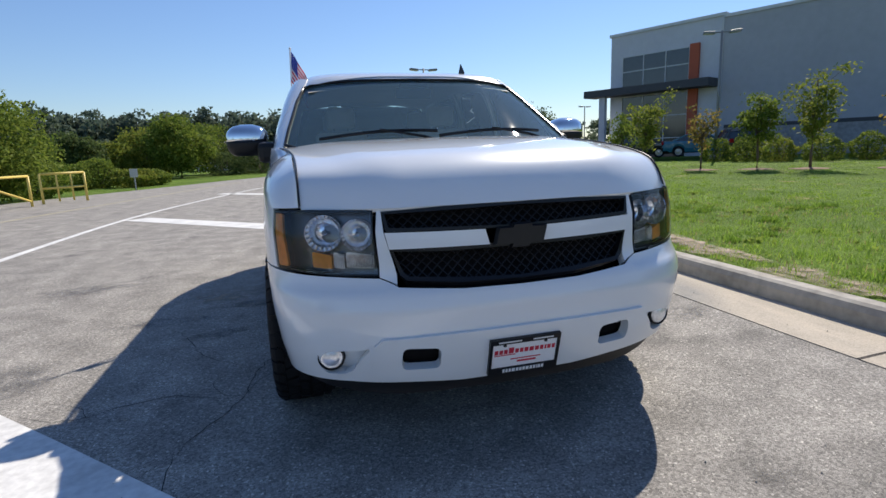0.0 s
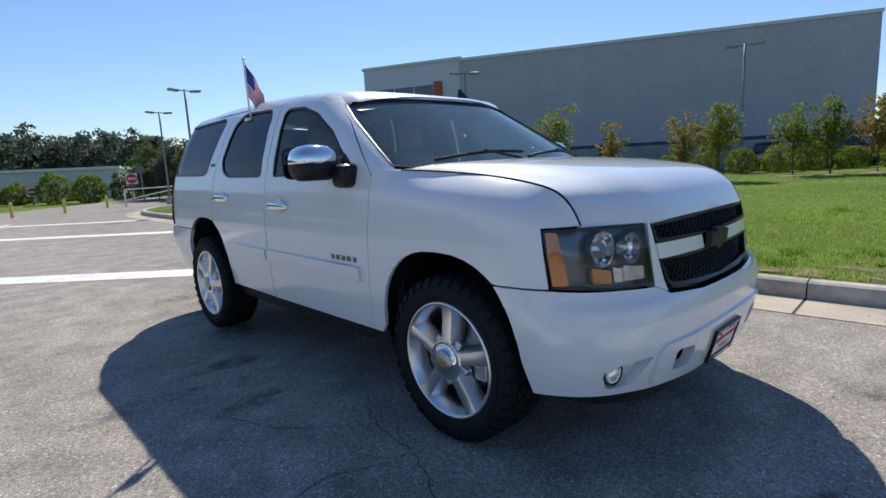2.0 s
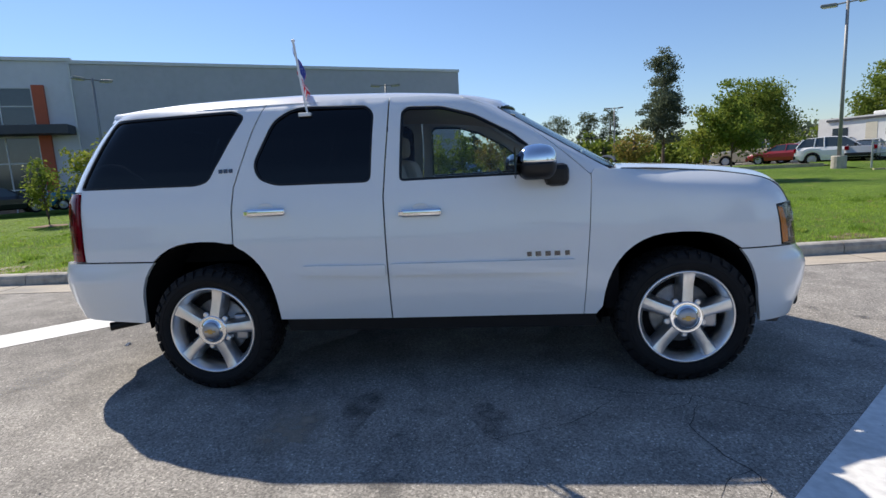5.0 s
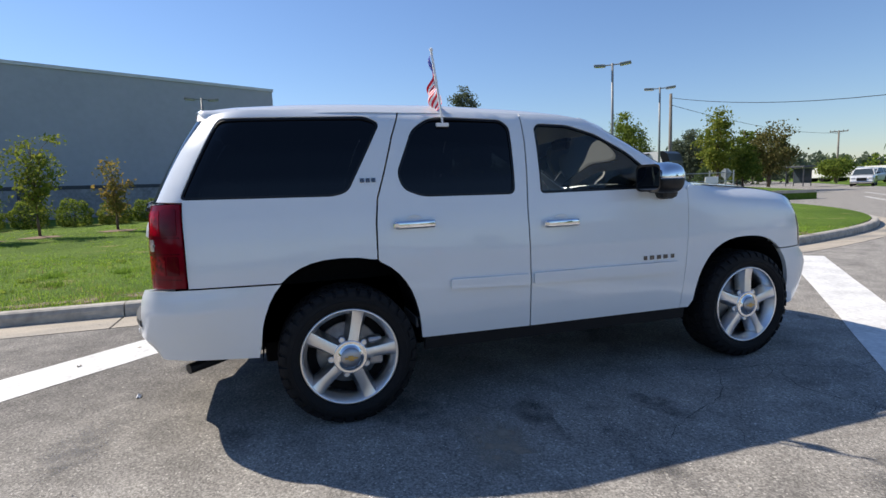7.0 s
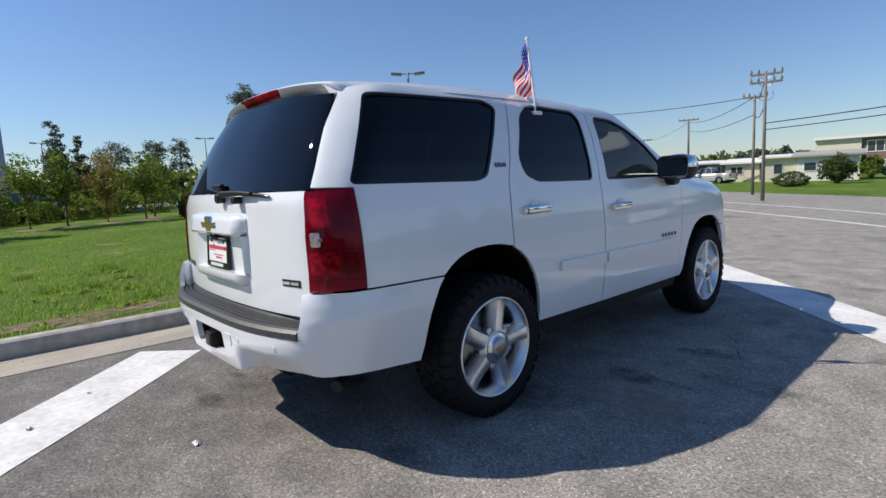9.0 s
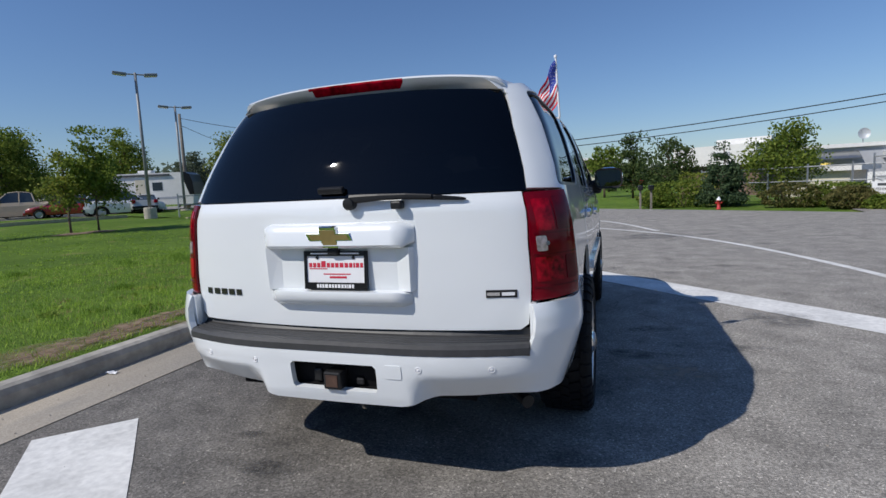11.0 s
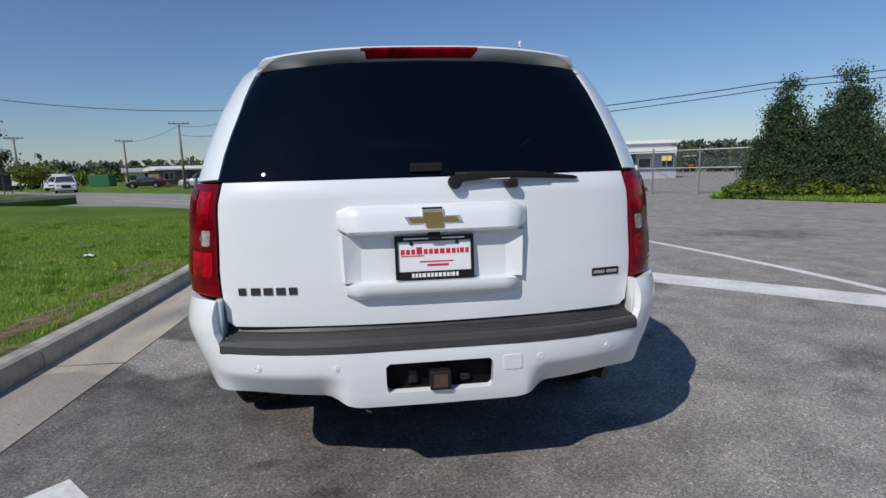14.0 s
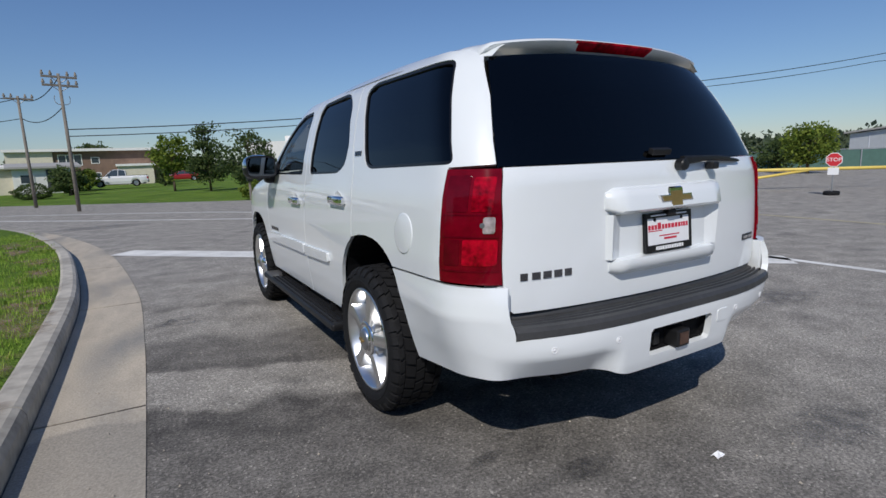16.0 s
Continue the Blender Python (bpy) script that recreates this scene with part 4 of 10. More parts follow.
# head lamps
HEAD = S([("f", 0.566, 0.786), ("f", 0.72, 0.790)]) + S([(-2.030, 0.808), (-1.990, 1.040)]) + S([("f", 0.80, 1.046), ("f", 0.572, 1.040)])
for sgn in (True, False):
    s = -1 if sgn else 1
    h = sheet("headlight", HEAD, [], "lower", LAMP_SMOKE, suv, "clear headlight with amber side marker", inset=-0.002, gap=0.004, depth=0.01, mirror=sgn)
    sheet("lamp_bowl", HEAD, [], "lower", LAMP_DARK, h, "dark lamp housing", inset=0.075, gap=0.0, depth=-0.07, mirror=sgn)
    sheet("lamp_rim", HEAD, [shrink(HEAD, 0.012)], "lower", BLACK_TRIM, h, "black lamp rim", inset=0.001, gap=0.001, depth=0.02, mirror=sgn, step=0.03)
    amb = S([(-2.088, 0.820), (-2.035, 0.818), (-2.000, 1.030), (-2.040, 1.028)])
    sheet("side_marker", rounded(amb, 0.012), [], "lower", AMBER, h, "amber side marker", inset=0.004, gap=0, depth=0.01, mirror=sgn, step=0.025)
    for x, z, r in ((0.785, 0.962, 0.073), (0.650, 0.953, 0.064)):
        m0 = to_m(("f", x, z), "lower")[0]
        c, nrm = skin(m0, z, "lower", 0.06), skin_normal(m0, z, "lower")
        fwd = (nrm * 0.35 + Vector((0, -1, 0))).normalized()
        q = fwd.to_track_quat("Z", "Y")
        rb = lathe([(-0.018, 0.010), (-0.020, r * 0.30), (-0.012, r * 0.55), (0.004, r * 0.80), (0.026, r * 0.97), (0.034, r * 1.0), (0.030, r * 1.03), (0.0, r * 0.96)], 22, "Z")
        lathe([(-0.02, 0.011), (0.010, 0.010), (0.016, 0.001)], 10, "Z", bm=rb)
        for v in rb.verts:
            p = q @ v.co + c
            v.co = (p.x * s, p.y, p.z)
        bmesh.ops.recalc_face_normals(rb, faces=rb.faces)
        part("reflector", rb, REFLECTOR, h, "round faceted chrome reflector")
    for xa, xb, mat, lb in ((0.585, 0.692, CLEAR_LENS, "ribbed clear lens"), (0.700, 0.742, CLEAR_LENS, "ribbed clear lens"), (0.750, 0.826, AMBER, "amber turn lens")):
        pm = [to_m(("f", a, b), "lower") for a, b in [(xa, 0.812), (xb, 0.818), (xb, 0.880), (xa, 0.866)]]
        sheet("turn_lens", rounded(pm, 0.01), [], "lower", mat, h, lb, inset=0.03, gap=0, depth=0.03, mirror=sgn, step=0.03)
    # vertical ribs of the lower lens
    rb = bmesh.new()
    for k in range(24):
        x = 0.590 + 0.0064 * k
        za, zb = 0.816, 0.866 + (x - 0.59) * 0.05
        p0, p1 = (skin(to_m(("f", x, zz), "lower")[0], zz, "lower", 0.026) for zz in (za, zb))
        tube([(p0.x * s, p0.y, p0.z), (p1.x * s, p1.y, p1.z)], 0.0014, 4, rb)
    part("lens_ribs", rb, REFLECTOR, h, "bright vertical lens ribs")
    # fog lamp and tow opening
    m0 = to_m(("f", 0.782, 0.446), "lower")[0]
    c = skin(m0, 0.446, "lower", 0.022)
    q = Vector((0.16, -1, 0)).normalized().to_track_quat("Z", "Y")
    sheet("fog_pocket", shrink(FOG, -0.004), [], "lower", CAR_WHITE, suv, "white scooped fog lamp pocket", inset=0.052, gap=0, depth=-0.05, mirror=sgn, step=0.03)
    fb = lathe([(-0.03, 0.046), (0.0, 0.047), (0.006, 0.042), (0.003, 0.040), (0.010, 0.030), (0.014, 0.015), (0.015, 0.001)], 24, "Z")
    for v in fb.verts:
        p = q @ v.co + c
        v.co = (p.x * s, p.y, p.z)
    bmesh.ops.recalc_face_normals(fb, faces=fb.faces)
    fog = part("fog_lamp", fb, CLEAR_LENS, suv, "round clear fog lamp", smooth=True)
    fr_ = lathe([(-0.02, 0.048), (0.004, 0.050), (0.006, 0.054), (-0.02, 0.056)], 24, "Z")
    for v in fr_.verts:
        p = q @ v.co + c
        v.co = (p.x * s, p.y, p.z)
    bmesh.ops.recalc_face_normals(fr_, faces=fr_.faces)
    part("fog_rim", fr_, BLACK_TRIM, fog, "dark rim round the fog lamp", smooth=True)
    sheet("tow_opening", [(a, b) for a, b in shrink(TOW, -0.004)], [], "lower", DARK_UNDER, suv, "dark tow hook opening", inset=0.05, gap=0, depth=-0.04, mirror=sgn, step=0.03)

# bonnet
bm = bmesh.new()
nx, ny = 80, 44
grid = []
for i in range(nx + 1):
    x = -0.838 + 1.676 * i / nx
    ax = abs(x)
    yl = -2.270 + 0.012 * (ax / 0.45) ** 2 if ax < 0.45 else -2.258 + 0.160 * ((ax - 0.45) / 0.39) ** 1.6
    yc = -1.235 + 0.19 * (ax / 0.84) ** 2.2
    col = []
    for j in range(ny + 1):
        v = (j / ny) ** 1.35
        y = yl + (yc - yl) * v
        d = (y - yl)
        z = bonnet_z(d)
        e_ = min(1.0, d / 0.22)
        e_ = e_ * e_ * (3 - 2 * e_)
        k_ = min(1.0, max(0.0, (0.70 - ax + 0.08 * v) / 0.20))
        dome = 0.013 * k_ * k_ * (3 - 2 * k_) * e_
        crown = 0.020 * (1 - (ax / 0.84) ** 2) * e_
        col.append(bm.verts.new((x * (1 + 0.112 * v ** 3), y, z + dome + crown - 0.006)))
    grid.append(col)
for i in range(nx):
    for j in range(ny):
        bm.faces.new((grid[i][j], grid[i + 1][j], grid[i + 1][j + 1], grid[i][j + 1]))
# turned-down rim
rimv = [grid[i][0] for i in range(nx + 1)] + [grid[nx][j] for j in range(1, ny + 1)] + [grid[i][ny] for i in range(nx - 1, -1, -1)] + [grid[0][j] for j in range(ny - 1, 0, -1)]
lowv = [bm.verts.new(v.co + Vector((0, 0.010, -0.014))) for v in rimv]
for i in range(len(rimv)):
    j = (i + 1) % len(rimv)
    bm.faces.new((rimv[j], rimv[i], lowv[i], lowv[j]))
bmesh.ops.recalc_face_normals(bm, faces=bm.faces)
ob = part("bonnet", bm, CAR_WHITE, suv, "white bonnet with a raised middle", smooth=True)
mod = ob.modifiers.new("edges", "EDGE_SPLIT")
mod.split_angle = radians(50)
# black tubes along both sides draw the shadow in the bonnet's shut line
for s in (-1, 1):
    seal = []
    for j in range(0, 39):
        v = (j / 40) ** 1.35
        yy_ = -2.098 + (-1.045 + 2.098) * v
        seal.append((s * (0.838 * (1 + 0.112 * v ** 3) + 0.005), yy_ - 0.002, CREST(yy_) - 0.004))
    part("bonnet_shut_shadow", tube(seal, 0.0045, 6), BLACK_TRIM, suv, "black strip for the shadow in the bonnet shut line")

# roof
ROOF_MID = lerp_tab([(-0.66, 1.722), (-0.56, 1.758), (-0.45, 1.790), (-0.30, 1.822), (-0.10, 1.850), (0.24, 1.876), (0.8, 1.900), (1.34, 1.902), (1.68, 1.896), (2.0, 1.880), (2.26, 1.855)])


def roof_half(y):
    return 0.782 - 0.035 * max(0, (0.1 - y) / 0.7) - 0.045 * max(0, (y - 1.5) / 0.7) ** 1.3 - 0.052 * max(0, (y - 1.98) / 0.235) ** 2


bm = bmesh.new()
rows = []
NY, NXR = 60, 28
for j in range(NY + 1):
    y = -0.505 + (2.215 + 0.505) * j / NY
    half = roof_half(y)
    row = []
    for i in range(NXR + 1):
        u = -1 + 2 * i / NXR
        x = half * math.copysign(abs(u) ** 0.85, u)
        yo = y + (0.115 * abs(u) ** 2.4 if y < -0.2 else 0.0) * max(0, min(1, (-0.2 - y) / 0.4))
        zr = ROOF_MID(y) - 0.036 * abs(u) ** 3.2 - 0.052 * abs(u) ** 12
        if yo < -0.44:          # the front edge meets the windshield's surface
            scan = [k * 0.01 for k in range(166, 181)]
            fronts = []
            for q in scan:
                c_ = contour(int(round(q * 100)), "upper")
                hf = len(c_[1]) // 2
                fronts.append(float(np.interp(min(abs(x), c_[1][:hf].max() - 0.01), c_[1][:hf], c_[2][:hf])))
            zr = min(zr, float(np.interp(yo, fronts, scan)) + 0.003)
        row.append(bm.verts.new((x, yo, zr)))
    rows.append(row)
for j in range(NY):
    for i in range(NXR):
        bm.faces.new((rows[j][i], rows[j][i + 1], rows[j + 1][i + 1], rows[j + 1][i]))
bmesh.ops.recalc_face_normals(bm, faces=bm.faces)
part("roof_panel", bm, CAR_WHITE, suv, "white roof panel", smooth=True)

# windshield
def up(x, z):
    return to_m(("f", x, z), "upper")


WS = [up(0.0, 1.295), up(0.5, 1.298), up(0.82, 1.300)] + [to_m(("f", a, b), "upper") for a, b in [(0.896, 1.322), (0.854, 1.45), (0.802, 1.60), (0.744, 1.708)]] + [up(0.67, 1.733), up(0.4, 1.744), up(0.0, 1.748)]
ws = sheet("windshield", WS, [], "upper", WINDSHIELD, suv, "large clear windshield reflecting the sky", both=True, gap=0, depth=0.005, inset=0.012, step=0.06)
edge_pts = [skin(a, b, "upper", 0.006) for a, b in dense(WS, 0.06, False)]
part("windshield_seal", tube([(p.x, p.y, p.z) for p in edge_pts] + [(-p.x, p.y, p.z) for p in edge_pts[::-1]], 0.0095, 6), BLACK_TRIM, ws, "black windshield border")
# windshield pillar and roof header fill
pil = [to_m(("f", a, b), "upper") for a, b in [(0.908, 1.283), (0.857, 1.45), (0.805, 1.60), (0.747, 1.712)]]
pil2 = [to_m(("s", a, b), "upper") for a, b in [(-0.36, 1.722), (-0.56, 1.600), (-0.77, 1.430), (-0.925, 1.280)]]
header = [up(0.66, 1.737), up(0.4, 1.748), up(0.0, 1.752), up(0.0, 1.788), up(0.4, 1.788), up(0.64, 1.784)]
sheet("roof_header", header, [], "upper", CAR_WHITE, suv, "white roof edge above the windshield", both=True, gap=0.0, depth=0.02, inset=0.004)
for sgn in (True, False):
    sheet("front_pillar", pil + [to_m(("f", 0.70, 1.775), "upper"), to_m(("s", -0.18, 1.79), "upper")] + pil2, [], "upper", CAR_WHITE, suv, "white windshield pillar", gap=0.0, depth=0.03, mirror=sgn)
# black cowl with the wiper grille
bm = bmesh.new()
nn = 24
ra, rb_ = [], []
for i in range(nn + 1):
    x = -0.80 + 1.60 * i / nn
    y0 = -1.245 + 0.19 * (abs(x) / 0.84) ** 2.2
    ra.append(bm.verts.new((x, y0 - 0.02, 1.268)))
    mz = to_m(("f", min(abs(x), 0.82), 1.31), "upper")[0]
    p = skin(mz, 1.31, "upper", 0.008)
    rb_.append(bm.verts.new((x, p.y, 1.305)))
for i in range(nn):
    bm.faces.new((ra[i], ra[i + 1], rb_[i + 1], rb_[i]))
part("cowl", bm, BLACK_PLASTIC, suv, "black cowl panel under the windshield")
for x0, x1, ym in ((-0.70, -0.02, 0.0), (-0.02, 0.66, 0.0)):
    pts = []
    for k in range(9):
        t = k / 8
        x = x0 + (x1 - x0) * t
        z = 1.325 + 0.028 * math.sin(t * math.pi * 0.8) + (0.012 if x0 < -0.5 else 0.0) * t
        p = skin(to_m(("f", abs(x), z), "upper")[0], z, "upper", -0.018)
        pts.append((x, p.y, p.z))
    wb = tube(pts, 0.010, 6)
    w = part("wiper", wb, BLACK_PLASTIC, suv, "black windshield wiper")
    arm = [(pts[-1][0] + 0.02, pts[-1][1] - 0.05, 1.300), (pts[-2][0], pts[-2][1] - 0.035, 1.338), (pts[4][0], pts[4][1] - 0.018, pts[4][2] + 0.012)]
    part("wiper_arm", tube(arm, 0.011, 6, r_end=0.006), BLACK_PLASTIC, w)

# liftgate with the plate recess
gate = [to_m(("r", a, b), "lower") for a, b in [(0.0, 0.735), (0.40, 0.738), (0.800, 0.742)]] + [to_m(("r", a, b), "lower") for a, b in [(0.832, 0.765), (0.843, 0.872), (0.836, 1.10)]] + [to_m(("r", 0.819, 1.278), "lower"), to_m(("r", 0.813, 1.312), "upper")] + [to_m(("r", a, b), "upper") for a, b in [(0.4, 1.312), (0.0, 1.312)]]
lg = sheet("liftgate", gate, [], side_kind, CAR_WHITE, suv, "white liftgate", both=True, gap=0.0, depth=0.02, step=0.05)


def slab_rear(name, prof, half, mat, parent, lab, taper=0.03, nxs=16):
    """A moulding across the liftgate: (height, how proud of the skin) pairs swept across with rounded ends."""
    b_ = bmesh.new()
    rws = []
    for i in range(nxs + 1):
        u = -1 + 2 * i / nxs
        x = half * u
        fade = min(1.0, (1 - abs(u)) / (taper / half) + 0.15)
        rws.append([])
        zc = sum(z for z, _ in prof) / len(prof)
        for z, d in prof:
            zz = zc + (z - zc) * (0.55 + 0.45 * min(1, fade))
            p = skin(to_m(("r", abs(x), zz), "lower")[0], zz, "lower", 0)
            rws[-1].append(b_.verts.new((x, p.y + d * min(1, fade), zz)))
    for a, b in zip(rws, rws[1:]):
        for k in range(len(prof) - 1):
            b_.faces.new((a[k], a[k + 1], b[k + 1], b[k]))
    b_.faces.new(rws[0]), b_.faces.new(rws[-1][::-1])
    bmesh.ops.recalc_face_normals(b_, faces=b_.faces)
    o = part(name, b_, mat, parent, lab, smooth=True)
    o.modifiers.new("edges", "EDGE_SPLIT").split_angle = radians(45)
    return o


slab_rear("plate_hood", [(1.098, -0.01), (1.102, 0.045), (1.115, 0.058), (1.170, 0.050), (1.198, 0.040), (1.206, 0.026), (1.212, -0.01)], 0.372, CAR_WHITE, lg, "white moulding above the plate")
slab_rear("plate_ledge", [(0.838, -0.01), (0.845, 0.020), (0.862, 0.040), (0.895, 0.050), (0.910, 0.046), (0.914, -0.01)], 0.350, CAR_WHITE, lg, "white ledge under the plate")
for s in (-1, 1):
    bb = bmesh.new()
    p0 = [skin(to_m(("r", a, z), "lower")[0], z, "lower", d) for a, z, d in ((0.350, 0.91, -0.022), (0.290, 0.91, 0.0), (0.285, 1.10, 0.0), (0.352, 1.10, -0.03))]
    vs = [bb.verts.new((p.x * s, p.y, p.z)) for p in p0]
    bb.faces.new(vs)
    p1 = skin(to_m(("r", 0.366, 0.91), "lower")[0], 0.91, "lower", 0.0)
    p2 = skin(to_m(("r", 0.368, 1.10), "lower")[0], 1.10, "lower", 0.0)
    v1, v2 = bb.verts.new((p1.x * s, p1.y, p1.z)), bb.verts.new((p2.x * s, p2.y, p2.z))
    bb.faces.new((vs[0], vs[3], v2, v1))
    bmesh.ops.recalc_face_normals(bb, faces=bb.faces)
    part("recess_cheek", bb, CAR_WHITE, lg)
eb = bowtie(0.106, 0.036, 0.014)
for v in eb.verts:
    v.co.y = -v.co.y
bmesh.ops.recalc_face_normals(eb, faces=eb.faces)
e = part("rear_emblem", eb, GOLD, lg, "gold emblem with a bright rim")
e.location = (0.0, 2.604, 1.150)
eb = bowtie(0.121, 0.050, 0.011)
for v in eb.verts:
    v.co.y = -v.co.y
bmesh.ops.recalc_face_normals(eb, faces=eb.faces)
r_ = part("emblem_rim", eb, CHROME, e, "chrome rim")
r_.location = (0, 0.001, 0)

# rear glass
RG = [to_m(("r", a, b), "upper") for a, b in [(0.0, 1.318), (0.40, 1.318), (0.828, 1.318), (0.800, 1.45), (0.752, 1.61), (0.690, 1.772), (0.3, 1.795), (0.0, 1.80)]]
rg = sheet("rear_window", RG, [], "upper", TINT_DARK, suv, "dark rear window reflecting the sky", both=True, gap=0, depth=0.006, inset=0.002, step=0.06)
b_ = box(-0.062, 0.062, -0.02, 0.008, -0.014, 0.014, 0.005)
h_ = part("glass_latch", b_, BLACK_PLASTIC, rg, "black glass handle")
h_.location, h_.rotation_euler = (0.018, 2.540, 1.350), (radians(-20), 0, 0)
# rear wiper
def wiper_point(t, proud):
    x, z = -0.105 - 0.49 * t, 1.300 + 0.010 * math.sin(t * 3) - 0.012 * t
    p = skin(to_m(("r", abs(x), z), "upper")[0], z, "upper", -proud)
    return x, p.y, p.z


def wiper_bar(rows):
    """A flat bar along the window's foot: (t, proud, half height, half thickness) per section."""
    b_ = bmesh.new()
    rw = []
    for t, d, h, th in rows:
        x, y, z = wiper_point(t, d)
        rw.append([b_.verts.new((x, y + dy, z + dz)) for dy, dz in ((-th, -h), (th * 0.6, -h), (th, -h * 0.5), (th, h * 0.5), (th * 0.6, h), (-th, h))])
    for a, b in zip(rw, rw[1:]):
        for k in range(6):
            b_.faces.new((a[k], a[(k + 1) % 6], b[(k + 1) % 6], b[k]))
    b_.faces.new(rw[0][::-1]), b_.faces.new(rw[-1])
    bmesh.ops.recalc_face_normals(b_, faces=b_.faces)
    return b_


w = part("rear_wiper", wiper_bar([(-0.03, 0.030, 0.020, 0.012), (0.06, 0.034, 0.018, 0.012), (0.25, 0.036, 0.014, 0.010), (0.50, 0.034, 0.012, 0.009), (0.72, 0.030, 0.009, 0.007)]), BLACK_PLASTIC, suv, "black rear wiper arm")
part("wiper_blade", wiper_bar([(0.42, 0.012, 0.006, 0.006), (0.50, 0.016, 0.009, 0.008), (0.75, 0.018, 0.010, 0.008), (0.95, 0.014, 0.007, 0.006), (1.0, 0.012, 0.004, 0.004)]), BLACK_TRIM, w, "thin black blade")
part("wiper_pivot", lathe([(-0.030, 0.001), (-0.030, 0.026), (0.004, 0.027), (0.010, 0.023), (0.012, 0.001)], 18, "Y", (-0.088, 2.580, 1.290)), BLACK_PLASTIC, w)
part("wiper_mount", box(-0.335, -0.285, 2.545, 2.590, 1.262, 1.296, 0.008), BLACK_PLASTIC, w)

# tail lamps
TAIL = [to_m(("r", 0.846, 0.862), "lower"), to_m(("r", 0.840, 1.10), "lower"), to_m(("r", 0.822, 1.282), "lower"), to_m(("r", 0.816, 1.308), "upper")] + S([(2.294, 1.312)], "upper") + S([(2.294, 1.20), (2.292, 1.0), (2.292, 0.872)], "lower")
for sgn in (True, False):
    s = -1 if sgn else 1
    t_ = sheet("tail_lamp", TAIL, [], side_kind, DARK_RED_LENS, suv, "tall red tail lamp", inset=-0.012, gap=0.004, depth=0.03, mirror=sgn, step=0.03)
    for z0, z1, xi, yo, mat, lb in ((0.942, 1.042, 0.864, 2.385, RED_LENS, "bright red lens"), (0.942, 1.042, None, 2.318, DEEP_RED_LENS, "deep red outer lens"), (1.066, 1.128, 0.866, 2.440, REVERSE_LENS, "clear reversing lens"), (1.148, 1.276, 0.860, 2.405, RED_LENS, "red lens with a round pattern"), (1.148, 1.284, None, 2.318, DEEP_RED_LENS, "deep red outer lens")):
        zc = (z0 + z1) / 2
        a0 = m_side(2.395 if z1 > 1.2 else 2.375, zc, "lower") if xi is None else to_m(("r", xi, zc), "lower")[0]
        a1 = m_side(yo, zc, "lower")
        pm = rounded([(min(a0, a1), z0), (max(a0, a1), z0), (max(a0, a1), z1), (min(a0, a1), z1)], 0.012)
        sheet("lamp_lens", pm, [], "lower", mat, t_, lb, inset=-0.0145, gap=0.0, depth=0.006, mirror=sgn, step=0.022)
    for zc in (0.921, 1.053, 1.138):
        a0, a1 = to_m(("r", 0.856, zc), "lower")[0], m_side(2.310, zc, "lower")
        sheet("lamp_seam", [(min(a0, a1), zc - 0.003), (max(a0, a1), zc - 0.003), (max(a0, a1), zc + 0.003), (min(a0, a1), zc + 0.003)], [], "lower", DEEP_RED_LENS, t_, "dark moulded seam", inset=-0.0150, gap=0.0, depth=0.004, mirror=sgn, step=0.03)
    # bulb seen through the reversing lens
    m0 = to_m(("r", 0.905, 1.097), "lower")[0]
    c, q = skin(m0, 1.097, "lower", -0.0146), skin_normal(m0, 1.097, "lower").to_track_quat("Z", "Y")
    bl = lathe([(0.0, 0.010), (0.0012, 0.009), (0.0016, 0.0005)], 14, "Z")
    for v in bl.verts:
        p = q @ v.co + c
        v.co = (p.x * s, p.y, p.z)
    bmesh.ops.recalc_face_normals(bl, faces=bl.faces)
    part("bulb", bl, LAMP_DARK, t_, "grey bulb")

# rear bumper
ra_ = [p for p in REAR_ARCH if p[0] > 1.7 and 0.44 < p[1] < 0.835]
rb_out = [to_m(("r", a, b), "bumper") for a, b in [(0.0, 0.424), (0.31, 0.426), (0.40, 0.448), (0.62, 0.460), (0.80, 0.470)]] + S([(2.40, 0.474), (2.22, 0.456), (1.968, 0.440)], "bumper") + S(ra_, "bumper") + S([(1.826, 0.849), (2.30, 0.862)], "bumper") + [to_m(("r", a, b), "bumper") for a, b in [(0.905, 0.864), (0.856, 0.860), (0.852, 0.70), (0.846, 0.672), (0.45, 0.668), (0.0, 0.666)]]
HITCH = [to_m(("r", a, b), "bumper") for a, b in [(0.0, 0.484), (0.195, 0.484), (0.208, 0.497), (0.208, 0.594), (0.195, 0.608), (0.0, 0.608)]]
rbm = sheet("rear_bumper", rb_out + HITCH[::-1], [], "bumper", CAR_WHITE, suv, "white rear bumper with parking sensors", both=True, gap=0.0, depth=0.03, step=0.04)
sheet("hitch_recess", shrink(HITCH, -0.004), [], "bumper", DARK_UNDER, rbm, "dark hitch recess", both=True, gap=0, depth=-0.05, inset=0.06)
part("trailer_socket", box(-0.155, -0.070, 2.575, 2.602, 0.552, 0.590, 0.006), INTERIOR, rbm, "grey trailer socket")
part("chain_bracket", box(0.085, 0.125, 2.585, 2.615, 0.500, 0.560, 0.008), BLACK_PLASTIC, rbm, "black chain bracket")
part("chain_bracket", box(-0.125, -0.085, 2.585, 2.615, 0.496, 0.530, 0.008), BLACK_PLASTIC, rbm, "black chain bracket")
for s in (-1, 1):
    part("bumper_return", box(s * 0.855 - 0.012, s * 0.855 + 0.012, 2.38, 2.520, 0.672, 0.858, 0.003), CAR_WHITE, rbm)
